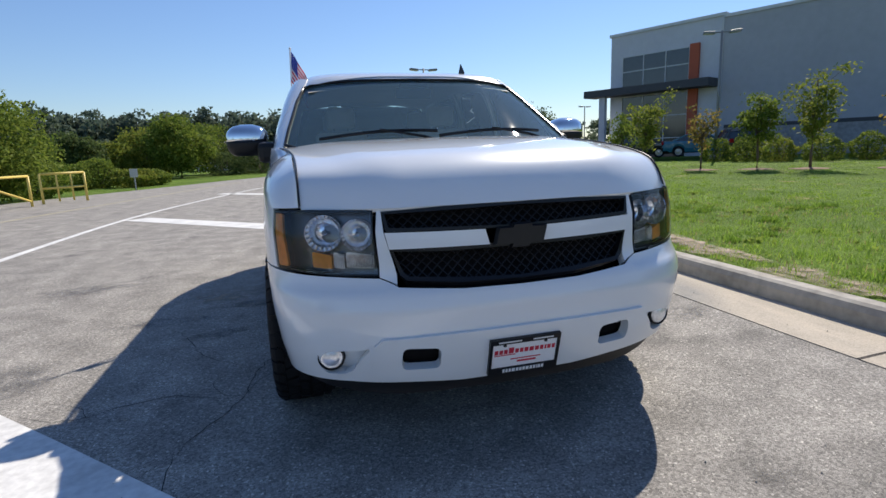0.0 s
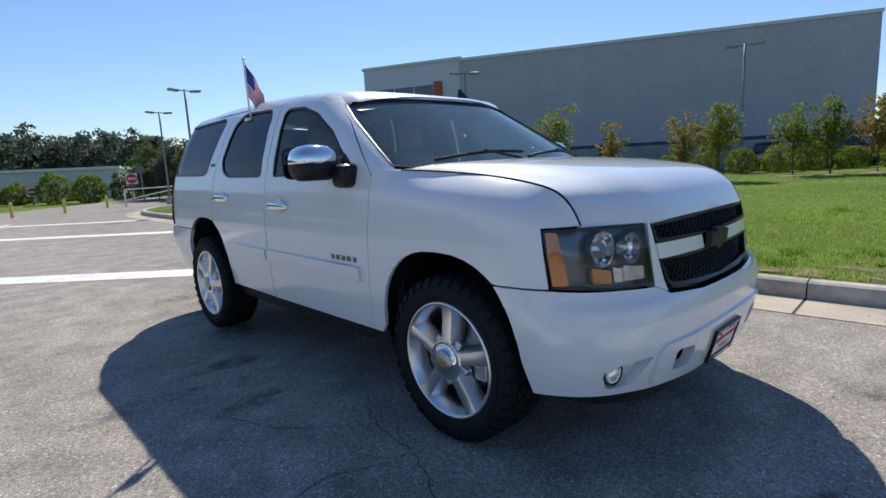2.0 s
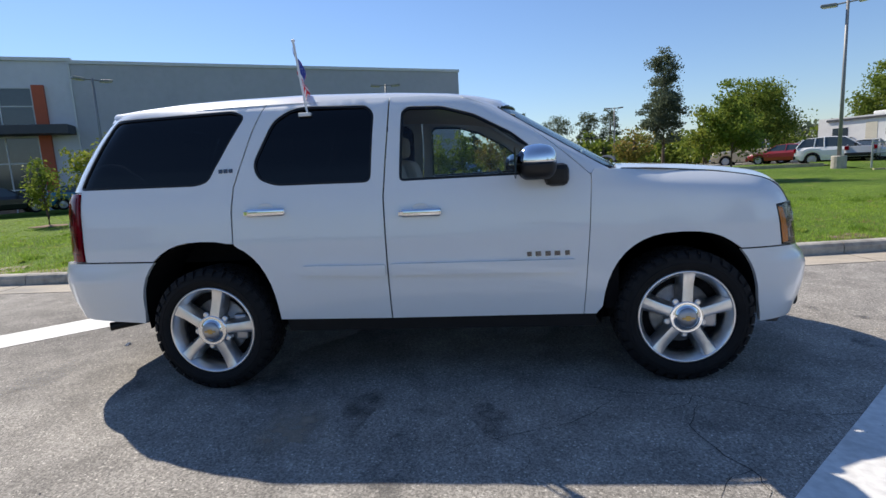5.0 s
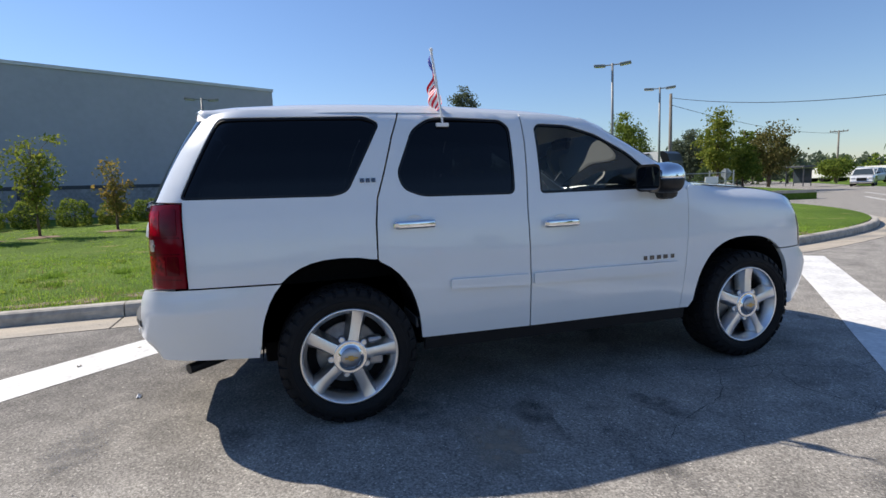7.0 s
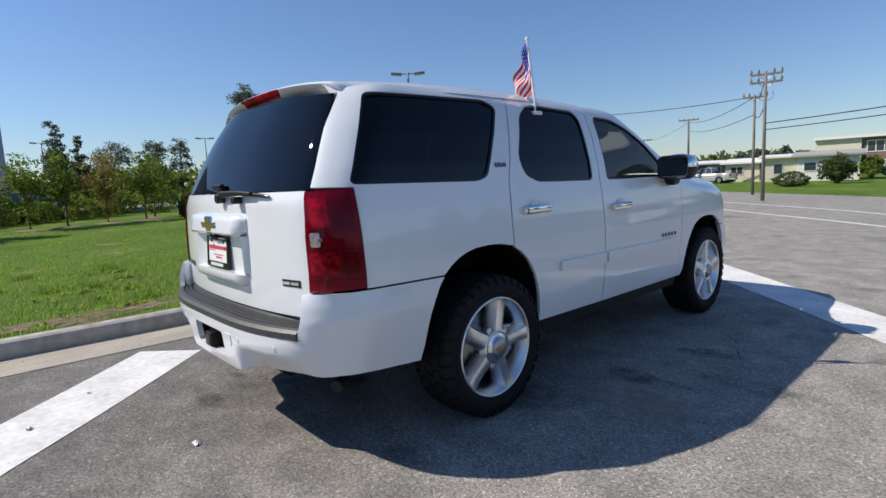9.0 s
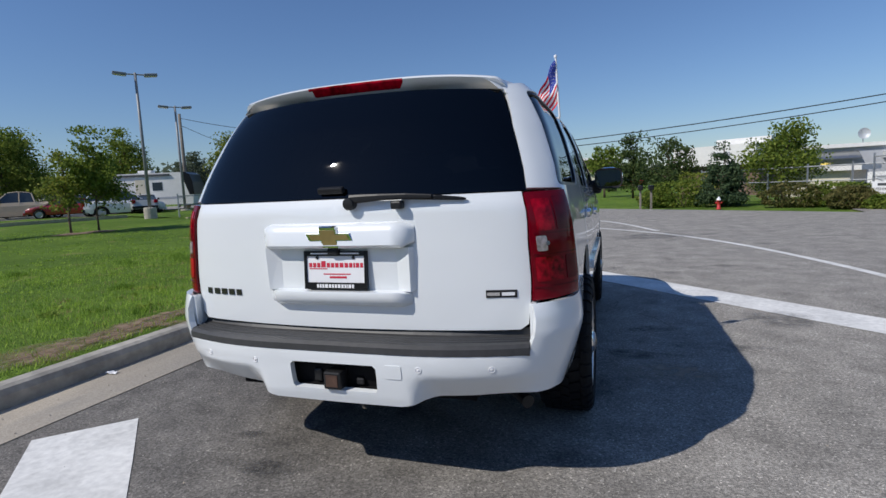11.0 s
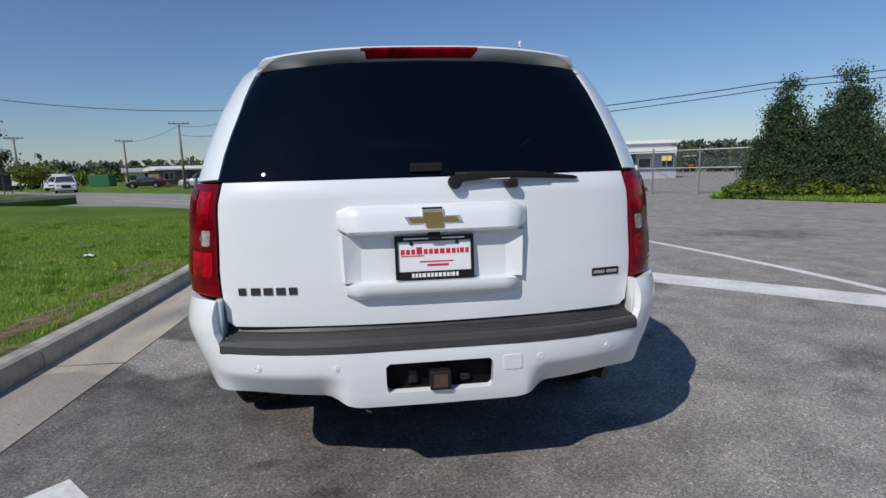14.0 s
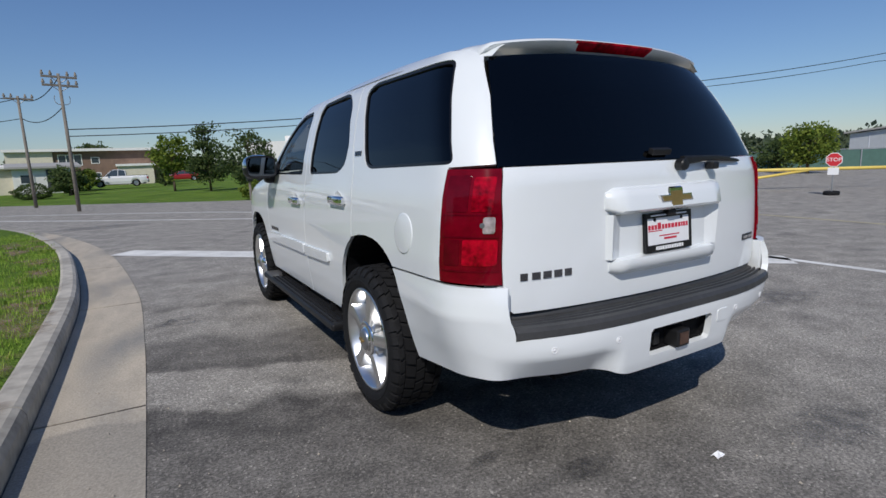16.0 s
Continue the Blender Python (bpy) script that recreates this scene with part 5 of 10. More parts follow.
hb = box(-0.042, 0.042, 2.60, 2.675, 0.490, 0.570, 0.008)
hh = part("hitch_receiver", hb, BLACK_PLASTIC, rbm, "square hitch receiver")
part("receiver_bore", box(-0.028, 0.028, 2.63, 2.678, 0.504, 0.556), RUST, hh, "rusty receiver bore")
for x in (0.400, 0.698, -0.400, -0.698):
    z = 0.600 if abs(x) < 0.5 else 0.604
    m0 = to_m(("r", abs(x), z), "bumper")[0]
    c, nrm = skin(m0, z, "bumper", 0.0), skin_normal(m0, z, "bumper")
    q = nrm.to_track_quat("Z", "Y")
    sb = lathe([(-0.004, 0.0145), (0.002, 0.014), (0.002, 0.011), (-0.001, 0.0105), (-0.001, 0.009), (0.001, 0.008), (0.001, 0.0005)], 18, "Z")
    for v in sb.verts:
        p = q @ v.co + c
        v.co = (math.copysign(p.x, x), p.y, p.z)
    bmesh.ops.recalc_face_normals(sb, faces=sb.faces)
    part("parking_sensor", sb, PLATE_WHITE, rbm, "round parking sensor", smooth=True)
cap = [to_m(("r", a, b), "bumper") for a, b in rounded([(0.250, 0.555), (0.325, 0.555), (0.325, 0.615), (0.250, 0.615)], 0.01)]
sheet("socket_cover", cap, [], "bumper", CAR_WHITE, rbm, "square white cover", inset=-0.003, gap=0, depth=0.006, mirror=True, step=0.04)
# black step pad with ribs
bm = bmesh.new()
nst = 20
prof = [(0.135, 0.742), (0.118, 0.716), (0.098, 0.713), (0.094, 0.701), (0.086, 0.701), (0.082, 0.712), (0.074, 0.712), (0.070, 0.700), (0.062, 0.700), (0.058, 0.710), (0.050, 0.710), (0.046, 0.698), (0.038, 0.698), (0.034, 0.707), (0.012, 0.703), (-0.004, 0.690), (-0.006, 0.664), (0.004, 0.655)]
rws = []
for i in range(nst + 1):
    x = -0.846 + 1.692 * i / nst
    row = []
    for d, z in prof:
        p = skin(to_m(("r", min(abs(x), 0.84), 0.68), "bumper")[0], 0.68, "bumper", d)
        row.append(bm.verts.new((x, p.y, z)))
    rws.append(row)
for a, b in zip(rws, rws[1:]):
    for k in range(len(prof) - 1):
        bm.faces.new((a[k], b[k], b[k + 1], a[k + 1]))
bm.faces.new(rws[0]), bm.faces.new(rws[-1][::-1])
bmesh.ops.recalc_face_normals(bm, faces=bm.faces)
part("step_pad", bm, STEP_PLASTIC, suv, "ribbed black bumper step pad")
# spoiler with the high brake lamp
def roof_z(x, y):
    half = roof_half(y)
    u = min(1.0, abs(x) / half) ** (1 / 0.85)
    return ROOF_MID(y) - 0.036 * u ** 3.2 - 0.052 * u ** 12


SPOILER_HALF = 0.664


def spoiler_row(x):
    """Rear edge, top height and depth of the spoiler's lip at x."""
    u = min(1.0, abs(x) / SPOILER_HALF)
    hump = min(1.0, max(0.0, (0.285 - abs(x - 0.008)) / 0.030))
    return 2.275 - 0.070 * u ** 2.5, 1.866 - 0.032 * u ** 3, 0.058 + 0.010 * u ** 8 + 0.022 * hump


bm = bmesh.new()
rws = []
nsp = 64
# the lip across, and at both ends a rounded shoulder that runs down into the rear pillar
shoulder = [(0.678, 0.006, 0.008, 0.062), (0.692, 0.016, 0.020, 0.052), (0.705, 0.030, 0.036, 0.040), (0.714, 0.046, 0.055, 0.026)]
stations = [(-x, dz, dy, dr) for x, dz, dy, dr in shoulder[::-1]] + [(SPOILER_HALF * (-1 + 2 * i / nsp), 0.0, 0.0, None) for i in range(nsp + 1)] + shoulder
for x, dz, dy, dr in stations:
    yb, zt, drop = spoiler_row(x)
    yb, zt, drop = yb - dy, zt - dz, drop if dr is None else dr
    row = [(2.00, roof_z(x, 2.00) + 0.0008), (2.08, 0.5 * (roof_z(x, 2.04) + zt) + 0.003), (yb - 0.075, zt + 0.002), (yb - 0.022, zt), (yb - 0.008, zt - 0.004), (yb, zt - 0.013), (yb - 0.006, zt - 0.020), (yb - 0.058, zt - drop), (yb - 0.068, zt - drop - 0.002), (yb - 0.12, zt - drop - 0.001), (2.03, roof_z(x, 2.03) - 0.06)]
    rws.append([bm.verts.new((x, y, z)) for y, z in row])
for a, b in zip(rws, rws[1:]):
    for k in range(len(a)):
        bm.faces.new((a[k], a[(k + 1) % len(a)], b[(k + 1) % len(a)], b[k]))
bm.faces.new(rws[0]), bm.faces.new(rws[-1][::-1])
bmesh.ops.recalc_face_normals(bm, faces=bm.faces)
sp = part("roof_spoiler", bm, CAR_WHITE, suv, "white spoiler above the rear window", smooth=True)
sp.modifiers.new("edges", "EDGE_SPLIT").split_angle = radians(40)
bm = bmesh.new()
rws = []
for i in range(21):
    u = -1 + i / 10
    x = 0.008 + 0.250 * u
    yb, zt, drop = spoiler_row(x)
    hz = 0.040 * (1 - 0.55 * max(0.0, abs(u) - 0.9) / 0.1)
    rws.append([bm.verts.new((x, y, z)) for y, z in ((yb - 0.020, zt - 0.009), (yb + 0.003, zt - 0.011), (yb + 0.001, zt - 0.020), (yb - 0.028, zt - 0.010 - hz), (yb - 0.050, zt - 0.012 - hz))])
for a, b in zip(rws, rws[1:]):
    for k in range(4):
        bm.faces.new((a[k], a[k + 1], b[k + 1], b[k]))
bm.faces.new(rws[0]), bm.faces.new(rws[-1][::-1])
bmesh.ops.recalc_face_normals(bm, faces=bm.faces)
part("brake_lamp", bm, RED_LENS, sp, "long red high brake lamp")

# ---- the vehicle: underbody, wheels, cabin, fittings ----
for sgn in (True, False):
    s = -1 if sgn else 1
    for pts, nm in ((FRONT_ARCH, "front_wheel_liner"), (REAR_ARCH, "rear_wheel_liner")):
        bm = bmesh.new()
        yc = sum(p[0] for p in pts) / len(pts)
        rows = []
        for y, z in pts:
            yo, zo = yc + (y - yc) * 0.995, z - 0.004
            xo = min(0.985, skin(m_side(yo, max(zo, 0.36), "lower"), max(zo, 0.36), "lower").x - 0.03)
            rows.append([bm.verts.new((s * x, yo, zo)) for x in (xo, 0.82, 0.60)])
        for a, b in zip(rows, rows[1:]):
            for k in range(2):
                bm.faces.new((a[k], b[k], b[k + 1], a[k + 1]))
        bm.faces.new([r[2] for r in rows])
        part(nm, bm, DARK_UNDER, suv, "dark wheel arch liner", smooth=False)
    door_card = S([(-0.90, 0.50), (0.90, 0.50), (0.96, 1.02), (2.05, 1.04), (2.05, 1.27), (-0.90, 1.262)])
    sheet("door_card", door_card, [], "lower", INTERIOR, suv, "grey inner door trim", gap=0, depth=0.02, inset=0.055, mirror=sgn, step=0.12)
    part("frame_rail", box(s * 0.50 - 0.06, s * 0.50 + 0.06, -2.1, 1.95, 0.28, 0.42, 0.015), DARK_UNDER, suv)
part("underbody", box(-0.80, 0.80, -1.02, 1.03, 0.36, 0.52), DARK_UNDER, suv, "dark underbody")
part("engine_bay", box(-0.60, 0.60, -2.12, -1.0, 0.34, 1.00), DARK_UNDER, suv, "dark engine bay")
part("rear_floor", box(-0.60, 0.60, 1.0, 2.50, 0.42, 0.78), DARK_UNDER, suv, "dark load floor")
part("floor_pan", box(-0.93, 0.93, -0.98, 1.05, 0.50, 0.56), INTERIOR, suv, "grey cabin floor")
part("front_bulkhead", box(-0.93, 0.93, -1.10, -1.02, 0.45, 1.26), DARK_UNDER, suv)
part("radiator_support", box(-0.52, 0.52, -2.13, -2.10, 0.40, 1.00), DARK_UNDER, suv)
part("rear_bulkhead", box(-0.62, 0.62, 2.42, 2.45, 0.45, 1.25), DARK_UNDER, suv)
for y in (-1.473, 1.473):
    part("axle", tube([(-0.75, y, 0.40), (0.75, y, 0.40)], 0.055, 10), DARK_UNDER, suv)
part("fuel_tank", box(-0.45, 0.30, 0.2, 1.1, 0.27, 0.40, 0.04), DARK_UNDER, suv)
part("muffler", tube([(-0.35, 1.75, 0.40), (-0.35, 2.2, 0.40)], 0.09, 12), STEEL, suv)
part("exhaust_tip", tube([(-0.52, 2.05, 0.395), (-0.70, 2.22, 0.385), (-0.80, 2.36, 0.375)], 0.030, 12), BLACK_PLASTIC, suv, "black exhaust tip")
part("spare_wheel", lathe([(0.30, 0.05), (0.30, 0.33), (0.36, 0.38), (0.44, 0.38), (0.48, 0.30)], 28, "Z", (0.0, 2.02, 0.0)), RUBBER, suv)


def wheel(s, y, turn):
    """One wheel with its face on the side s."""
    C = Vector((0, y, 0.400))
    out = 0.045 if y > 0 else 0.020             # the wider tyres stand proud of the arches

    def place(bm_):
        for v in bm_.verts:
            v.co = Vector((s * (v.co.x + out), v.co.y, v.co.z)) + C
        bmesh.ops.recalc_face_normals(bm_, faces=bm_.faces)
        return bm_
    rim = lathe([(0.735, 0.240), (0.76, 0.262), (0.80, 0.245), (0.90, 0.238), (0.955, 0.246), (0.975, 0.262), (0.990, 0.268), (0.996, 0.276), (0.990, 0.283), (0.978, 0.286), (0.965, 0.276), (0.93, 0.262)], 56, "X")
    w = part("wheel", place(rim), ALLOY, suv, "five-spoke polished alloy wheel", smooth=True)
    back = lathe([(0.86, 0.245), (0.855, 0.05), (0.85, 0.001)], 40, "X")
    part("brake_backing", place(back), DARK_UNDER, w, "dark wheel interior")
    disc = lathe([(0.868, 0.185), (0.880, 0.180), (0.882, 0.11), (0.900, 0.105), (0.905, 0.06)], 40, "X")
    part("brake_disc", place(disc), STEEL, w, "steel brake disc", smooth=True)
    cal = box(0.86, 0.925, -0.20, -0.115, -0.085, 0.085, 0.015)
    part("brake_caliper", place(cal), ALLOY_DARK, w)
    for k in range(5):
        a = radians(90 + turn + 72 * k)
        sp = bmesh.new()
        rows = []
        for r, top, base, x in ((0.060, 0.036, 0.052, 0.990), (0.100, 0.030, 0.048, 0.989), (0.150, 0.029, 0.050, 0.985), (0.200, 0.030, 0.054, 0.982), (0.235, 0.032, 0.060, 0.983), (0.255, 0.034, 0.068, 0.986), (0.272, 0.038, 0.085, 0.989)):
            rows.append([(r, -base, x - 0.075), (r, -base * 0.92, x - 0.050), (r, -top, x - 0.0015), (r, -top * 0.9, x), (r, top * 0.9, x), (r, top, x - 0.0015), (r, base * 0.92, x - 0.050), (r, base, x - 0.075)])
        vr = []
        for row in rows:
            vr.append([sp.verts.new((x, r * math.cos(a) - t * math.sin(a), r * math.sin(a) + t * math.cos(a))) for r, t, x in row])
        for p, q in zip(vr, vr[1:]):
            for j in range(7):
                sp.faces.new((p[j], p[j + 1], q[j + 1], q[j]))
        so = part("spoke", place(sp), ALLOY, w, "polished spoke with bevelled sides", smooth=True)
        so.modifiers.new("edges", "EDGE_SPLIT").split_angle = radians(28)
    hub = lathe([(0.90, 0.100), (0.985, 0.099), (0.993, 0.096), (0.995, 0.091), (0.992, 0.084), (0.996, 0.068), (1.002, 0.062), (1.004, 0.059)], 36, "X")
    hc = part("centre_cap", place(hub), CHROME, w, "chrome centre cap", smooth=True)
    dome = lathe([(1.000, 0.060), (1.007, 0.058), (1.013, 0.050), (1.018, 0.030), (1.020, 0.001)], 28, "X")
    part("cap_dome", place(dome), ALLOY_DARK, hc, "grey domed cap centre", smooth=True)
    em = bowtie(0.040, 0.016, 0.003)
    for v in em.verts:
        v.co = Vector((1.0205 - v.co.y * 0.8, v.co.x, v.co.z))
    part("cap_emblem", place(em), GOLD, hc, "small gold emblem")
    for k in range(5):
        a = radians(90 + turn + 36 + 72 * k)
        nb = lathe([(0.94, 0.020), (0.972, 0.019), (0.978, 0.013), (0.978, 0.0005)], 10, "X", (0, 0.108 * math.cos(a), 0.108 * math.sin(a)))
        part("nut_boss", place(nb), ALLOY, hc)
    ty = lathe([(0.745, 0.262), (0.722, 0.300), (0.712, 0.345), (0.722, 0.374), (0.748, 0.388), (0.860, 0.390), (0.966, 0.388), (0.989, 0.372), (1.002, 0.350), (1.005, 0.325), (0.999, 0.300), (0.985, 0.284), (0.970, 0.276)], 64, "X")
    t = part("tyre", place(ty), RUBBER, w, "black all-terrain tyre", smooth=True)
    # side wall ribs
    rb = lathe([(1.0035, 0.333), (1.0075, 0.331), (1.0075, 0.327), (1.0045, 0.325)], 64, "X")
    part("sidewall_rib", place(rb), RUBBER, t)
    lug = bmesh.new()
    rr = random.Random(3)
    for k in range(36):
        for j, (xa, xb) in enumerate(((0.744, 0.776), (0.782, 0.834), (0.842, 0.886), (0.892, 0.944), (0.950, 0.974))):
            a0 = 2 * math.pi * (k + 0.5 * (j % 2) + 0.10 * rr.random()) / 36
            a1 = a0 + 2 * math.pi / 36 * 0.74
            skew = 0.05 * (1 if j % 2 else -1)
            ra, rbm_ = 0.384, 0.4010 if 0 < j < 4 else 0.3985
            v = []
            for r_ in (ra, rbm_):
                for x_, da in ((xa, -skew), (xb, skew)):
                    for a_ in (a0 + da * 0.4, a1 + da * 0.4):
                        v.append(lug.verts.new((x_, r_ * math.cos(a_), r_ * math.sin(a_))))
            for f in ((4, 5, 7, 6), (0, 1, 5, 4), (2, 3, 7, 6), (0, 2, 6, 4), (1, 3, 7, 5)):
                lug.faces.new([v[i] for i in f])
        # shoulder blocks that wrap on to the side wall, long and short in turn
        low = 0.352 if k % 2 else 0.362
        a0 = 2 * math.pi * (k + 0.10) / 36
        a1 = a0 + 2 * math.pi / 36 * 0.66
        ring = [[lug.verts.new((x_, r_ * math.cos(a_), r_ * math.sin(a_))) for x_, r_ in ((0.962, 0.386), (0.962, 0.3975), (0.983, 0.3935), (0.998, 0.378), (1.0065, low), (0.996, low))] for a_ in (a0, a1)]
        for i in range(6):
            lug.faces.new((ring[0][i], ring[0][(i + 1) % 6], ring[1][(i + 1) % 6], ring[1][i]))
        lug.faces.new(ring[0]), lug.faces.new(ring[1][::-1])
    tagged(part("tread", place(lug), RUBBER, t, "chunky tread blocks"), kind="stuff")
    return w


for s, y, turn in ((-1, -1.473, 3), (-1, 1.473, 13), (1, -1.473, 30), (1, 1.473, -8)):
    wheel(s, y, turn)

# cabin
bm = bmesh.new()
NYh = 16
rows = []
for j in range(NYh + 1):
    y = -0.52 + 2.72 * j / NYh
    rows.append([bm.verts.new((x, y, ROOF_MID(y) - 0.055 - 0.05 * (abs(x) / 0.7) ** 3)) for x in (-0.72, -0.4, 0, 0.4, 0.72)])
for a, b in zip(rows, rows[1:]):
    for k in range(4):
        bm.faces.new((a[k], b[k], b[k + 1], a[k + 1]))
part("headliner", bm, BEIGE, suv, "tan headliner", smooth=True)
bm = box(-0.90, 0.90, -1.06, -0.62, 0.78, 1.235, 0.06)
dash = part("dashboard", bm, INTERIOR, suv, "grey dashboard")
part("instrument_hood", box(0.16, 0.60, -0.80, -0.60, 1.19, 1.285, 0.035), INTERIOR, dash)
sw = lathe([(0.0, 0.185), (0.012, 0.200), (0.0, 0.215), (-0.012, 0.200)], 28, "Y", closed=True)
tube([(-0.19, 0, 0), (0.19, 0, 0)], 0.018, 6, sw)
tube([(0, 0, 0), (0, 0, -0.19)], 0.018, 6, sw)
swo = part("steering_wheel", sw, INTERIOR, suv, "dark steering wheel", smooth=True)
swo.location, swo.rotation_euler = (0.40, -0.50, 1.14), (radians(-25), 0, 0)


def seat(x, y, w):
    b_ = box(x - w / 2, x + w / 2, y - 0.30, y + 0.22, 0.66, 0.86, 0.06)
    st = part("seat", b_, BEIGE, suv, "tan leather seat", smooth=False)
    br = box(-w / 2, w / 2, -0.07, 0.07, 0, 0.66, 0.055)
    for v in br.verts:
        v.co = Vector((v.co.x * (1 - 0.18 * v.co.z / 0.66) + x, v.co.y + y + 0.24 + v.co.z * 0.28, v.co.z + 0.78))
    part("backrest", br, BEIGE, st)
    if w < 0.8:
        hr = box(x - 0.125, x + 0.125, y + 0.40, y + 0.50, 1.46, 1.64, 0.045)
        part("head_restraint", hr, BEIGE, st)
        for dx in (-0.06, 0.06):
            part("restraint_post", tube([(x + dx, y + 0.44, 1.38), (x + dx, y + 0.45, 1.48)], 0.007, 6), INTERIOR, st)


seat(-0.44, -0.05, 0.52), seat(0.44, -0.05, 0.52)
seat(-0.42, 0.68, 0.50), seat(0.42, 0.68, 0.50)
seat(0.0, 1.72, 1.05)
part("centre_console", box(-0.13, 0.13, -0.62, 0.30, 0.56, 0.92, 0.04), BEIGE, suv)
mb = part("inside_mirror", box(-0.13, 0.13, -0.02, 0.02, -0.035, 0.035, 0.015), BLACK_PLASTIC, suv, "dark inside mirror")
mb.location, mb.rotation_euler = (0.0, -0.50, 1.655), (radians(15), 0, 0)
part("sensor_patch", box(-0.10, 0.10, -0.55, -0.50, 1.69, 1.72, 0.01), BLACK_PLASTIC, suv)

for ob_ in suv.children_recursive:
    if ob_.name.split(".")[0] in ("windshield", "front_door_window", "headlight"):
        ob_.visible_shadow = False

# door mirrors
MIRROR_GLASS = plain("dimming_mirror", (0.16, 0.17, 0.19), 0.02, 1.0, grain=0.0)
for s in (-1, 1):
    def ell(z0, z1, cut):
        b_ = bmesh.new()
        rws = []
        n = 20
        for i in range(9):
            t = i / 8
            z = z0 + (z1 - z0) * t
            u = (z - 1.355) / 0.105
            k = max(0.05, 1 - abs(u) ** 3.0) ** 0.42
            row = []
            for a in (2 * math.pi * q / n for q in range(n)):
                c, sn = math.cos(a), math.sin(a)
                ex = 1.122 + 0.128 * k * math.copysign(abs(c) ** 0.62, c)
                ey = -0.610 + (0.105 if sn < 0 else 0.115) * k * math.copysign(abs(sn) ** 0.75, sn)
                row.append(b_.verts.new((s * ex, ey, z)))
            rws.append(row)
        for p, q in zip(rws, rws[1:]):
            for j in range(n):
                b_.faces.new((p[j], p[(j + 1) % n], q[(j + 1) % n], q[j]))
        b_.faces.new(rws[0]), b_.faces.new(rws[-1])
        bmesh.ops.recalc_face_normals(b_, faces=b_.faces)
        return b_
    low = part("door_mirror", ell(1.262, 1.352, 0), BLACK_PLASTIC, suv, "black mirror housing with a chrome cap", smooth=True)
    part("mirror_cap", ell(1.354, 1.458, 0), CHROME, low, "chrome mirror cap", smooth=True)
    glass_ = bmesh.new()
    vs = [glass_.verts.new((s * (1.122 + 0.108 * a), -0.489, 1.358 + 0.075 * b)) for a, b in rounded([(-1, -1), (1, -1), (1, 1), (-1, 1)], 0.5, 4)]
    glass_.faces.new(vs)
    part("mirror_glass", glass_, MIRROR_GLASS, low, "dark mirror glass")
    rim_ = bmesh.new()
    o1, o2 = rounded([(-1.1, -1.15), (1.1, -1.15), (1.1, 1.2), (-1.1, 1.2)], 0.55, 4), rounded([(-1, -1), (1, -1), (1, 1), (-1, 1)], 0.5, 4)
    va = [rim_.verts.new((s * (1.122 + 0.108 * a), -0.486, 1.358 + 0.075 * b)) for a, b in o1]
    vb = [rim_.verts.new((s * (1.122 + 0.108 * a), -0.489, 1.358 + 0.075 * b)) for a, b in o2]
    for i in range(len(va)):
        j = (i + 1) % len(va)
        rim_.faces.new((va[i], va[j], vb[j], vb[i]))
    part("mirror_rim", rim_, BLACK_PLASTIC, low)
    part("mirror_arm", box(min(s * 0.94, s * 1.06), max(s * 0.94, s * 1.06), -0.80, -0.66, 1.215, 1.345, 0.035), BLACK_PLASTIC, low)
    sail = S([(-0.795, 1.290), (-0.62, 1.288), (-0.66, 1.405), (-0.70, 1.372)], side_kind)
    sheet("mirror_sail", sail, [], "upper", BLACK_PLASTIC, low, gap=0, depth=0.02, inset=-0.006, mirror=s < 0, step=0.04)

# door handles
for s in (-1, 1):
    for y, z in ((0.080, 1.096), (1.050, 1.140)):
        p = skin(m_side(y, z, "lower"), z, "lower")
        b_ = box(-0.026, 0.026, -0.128, 0.128, -0.032, 0.032, 0.018)
        for v in b_.verts:
            k = 1 - 0.25 * abs(v.co.y / 0.128) ** 2
            v.co = Vector((s * (p.x + 0.022 + v.co.x * 0.7 - 0.012 * abs(v.co.y / 0.128) ** 3), v.co.y + y, v.co.z * k + z))
        bmesh.ops.recalc_face_normals(b_, faces=b_.faces)
        hd = part("door_handle", b_, CHROME, suv, "chrome door handle", smooth=True)
        cup = lathe([(0.004, 0.070), (-0.001, 0.066), (-0.010, 0.040), (-0.012, 0.001)], 24, "X")
        for v in cup.verts:
            v.co = Vector((s * (p.x + 0.002 + v.co.x * 0.25), v.co.y * 0.85 + y, v.co.z * 0.62 + z + 0.012))
        bmesh.ops.recalc_face_normals(cup, faces=cup.faces)
        part("handle_cup", cup, CAR_WHITE, hd, smooth=True)
        part("lock_cap", box(min(s * p.x, s * (p.x + 0.036)), max(s * p.x, s * (p.x + 0.036)), y + (0.10 if True else 0), y + 0.135, z - 0.018, z + 0.018, 0.008), CHROME, hd)


DARK_CHROME = plain("dark_chrome", (0.13, 0.13, 0.14), 0.25, 0.9, grain=0.1)


def side_block(s):
    def f(a, b, z0, z1):
        zc = (z0 + z1) / 2
        k = "lower" if zc < BELT else "upper"
        pa, pb = skin(m_side(a, zc, k), zc, k), skin(m_side(b, zc, k), zc, k)
        b_ = box(0, 1, 0, 1, 0, 1)
        for v in b_.verts:
            p = pa.lerp(pb, v.co.y)
            q = skin(m_side(p.y, z0 + (z1 - z0) * v.co.z, k), z0 + (z1 - z0) * v.co.z, k)
            v.co = Vector((s * (q.x - 0.002 + v.co.x * 0.007), p.y, q.z))
        bmesh.ops.recalc_face_normals(b_, faces=b_.faces)
        return b_
    return f


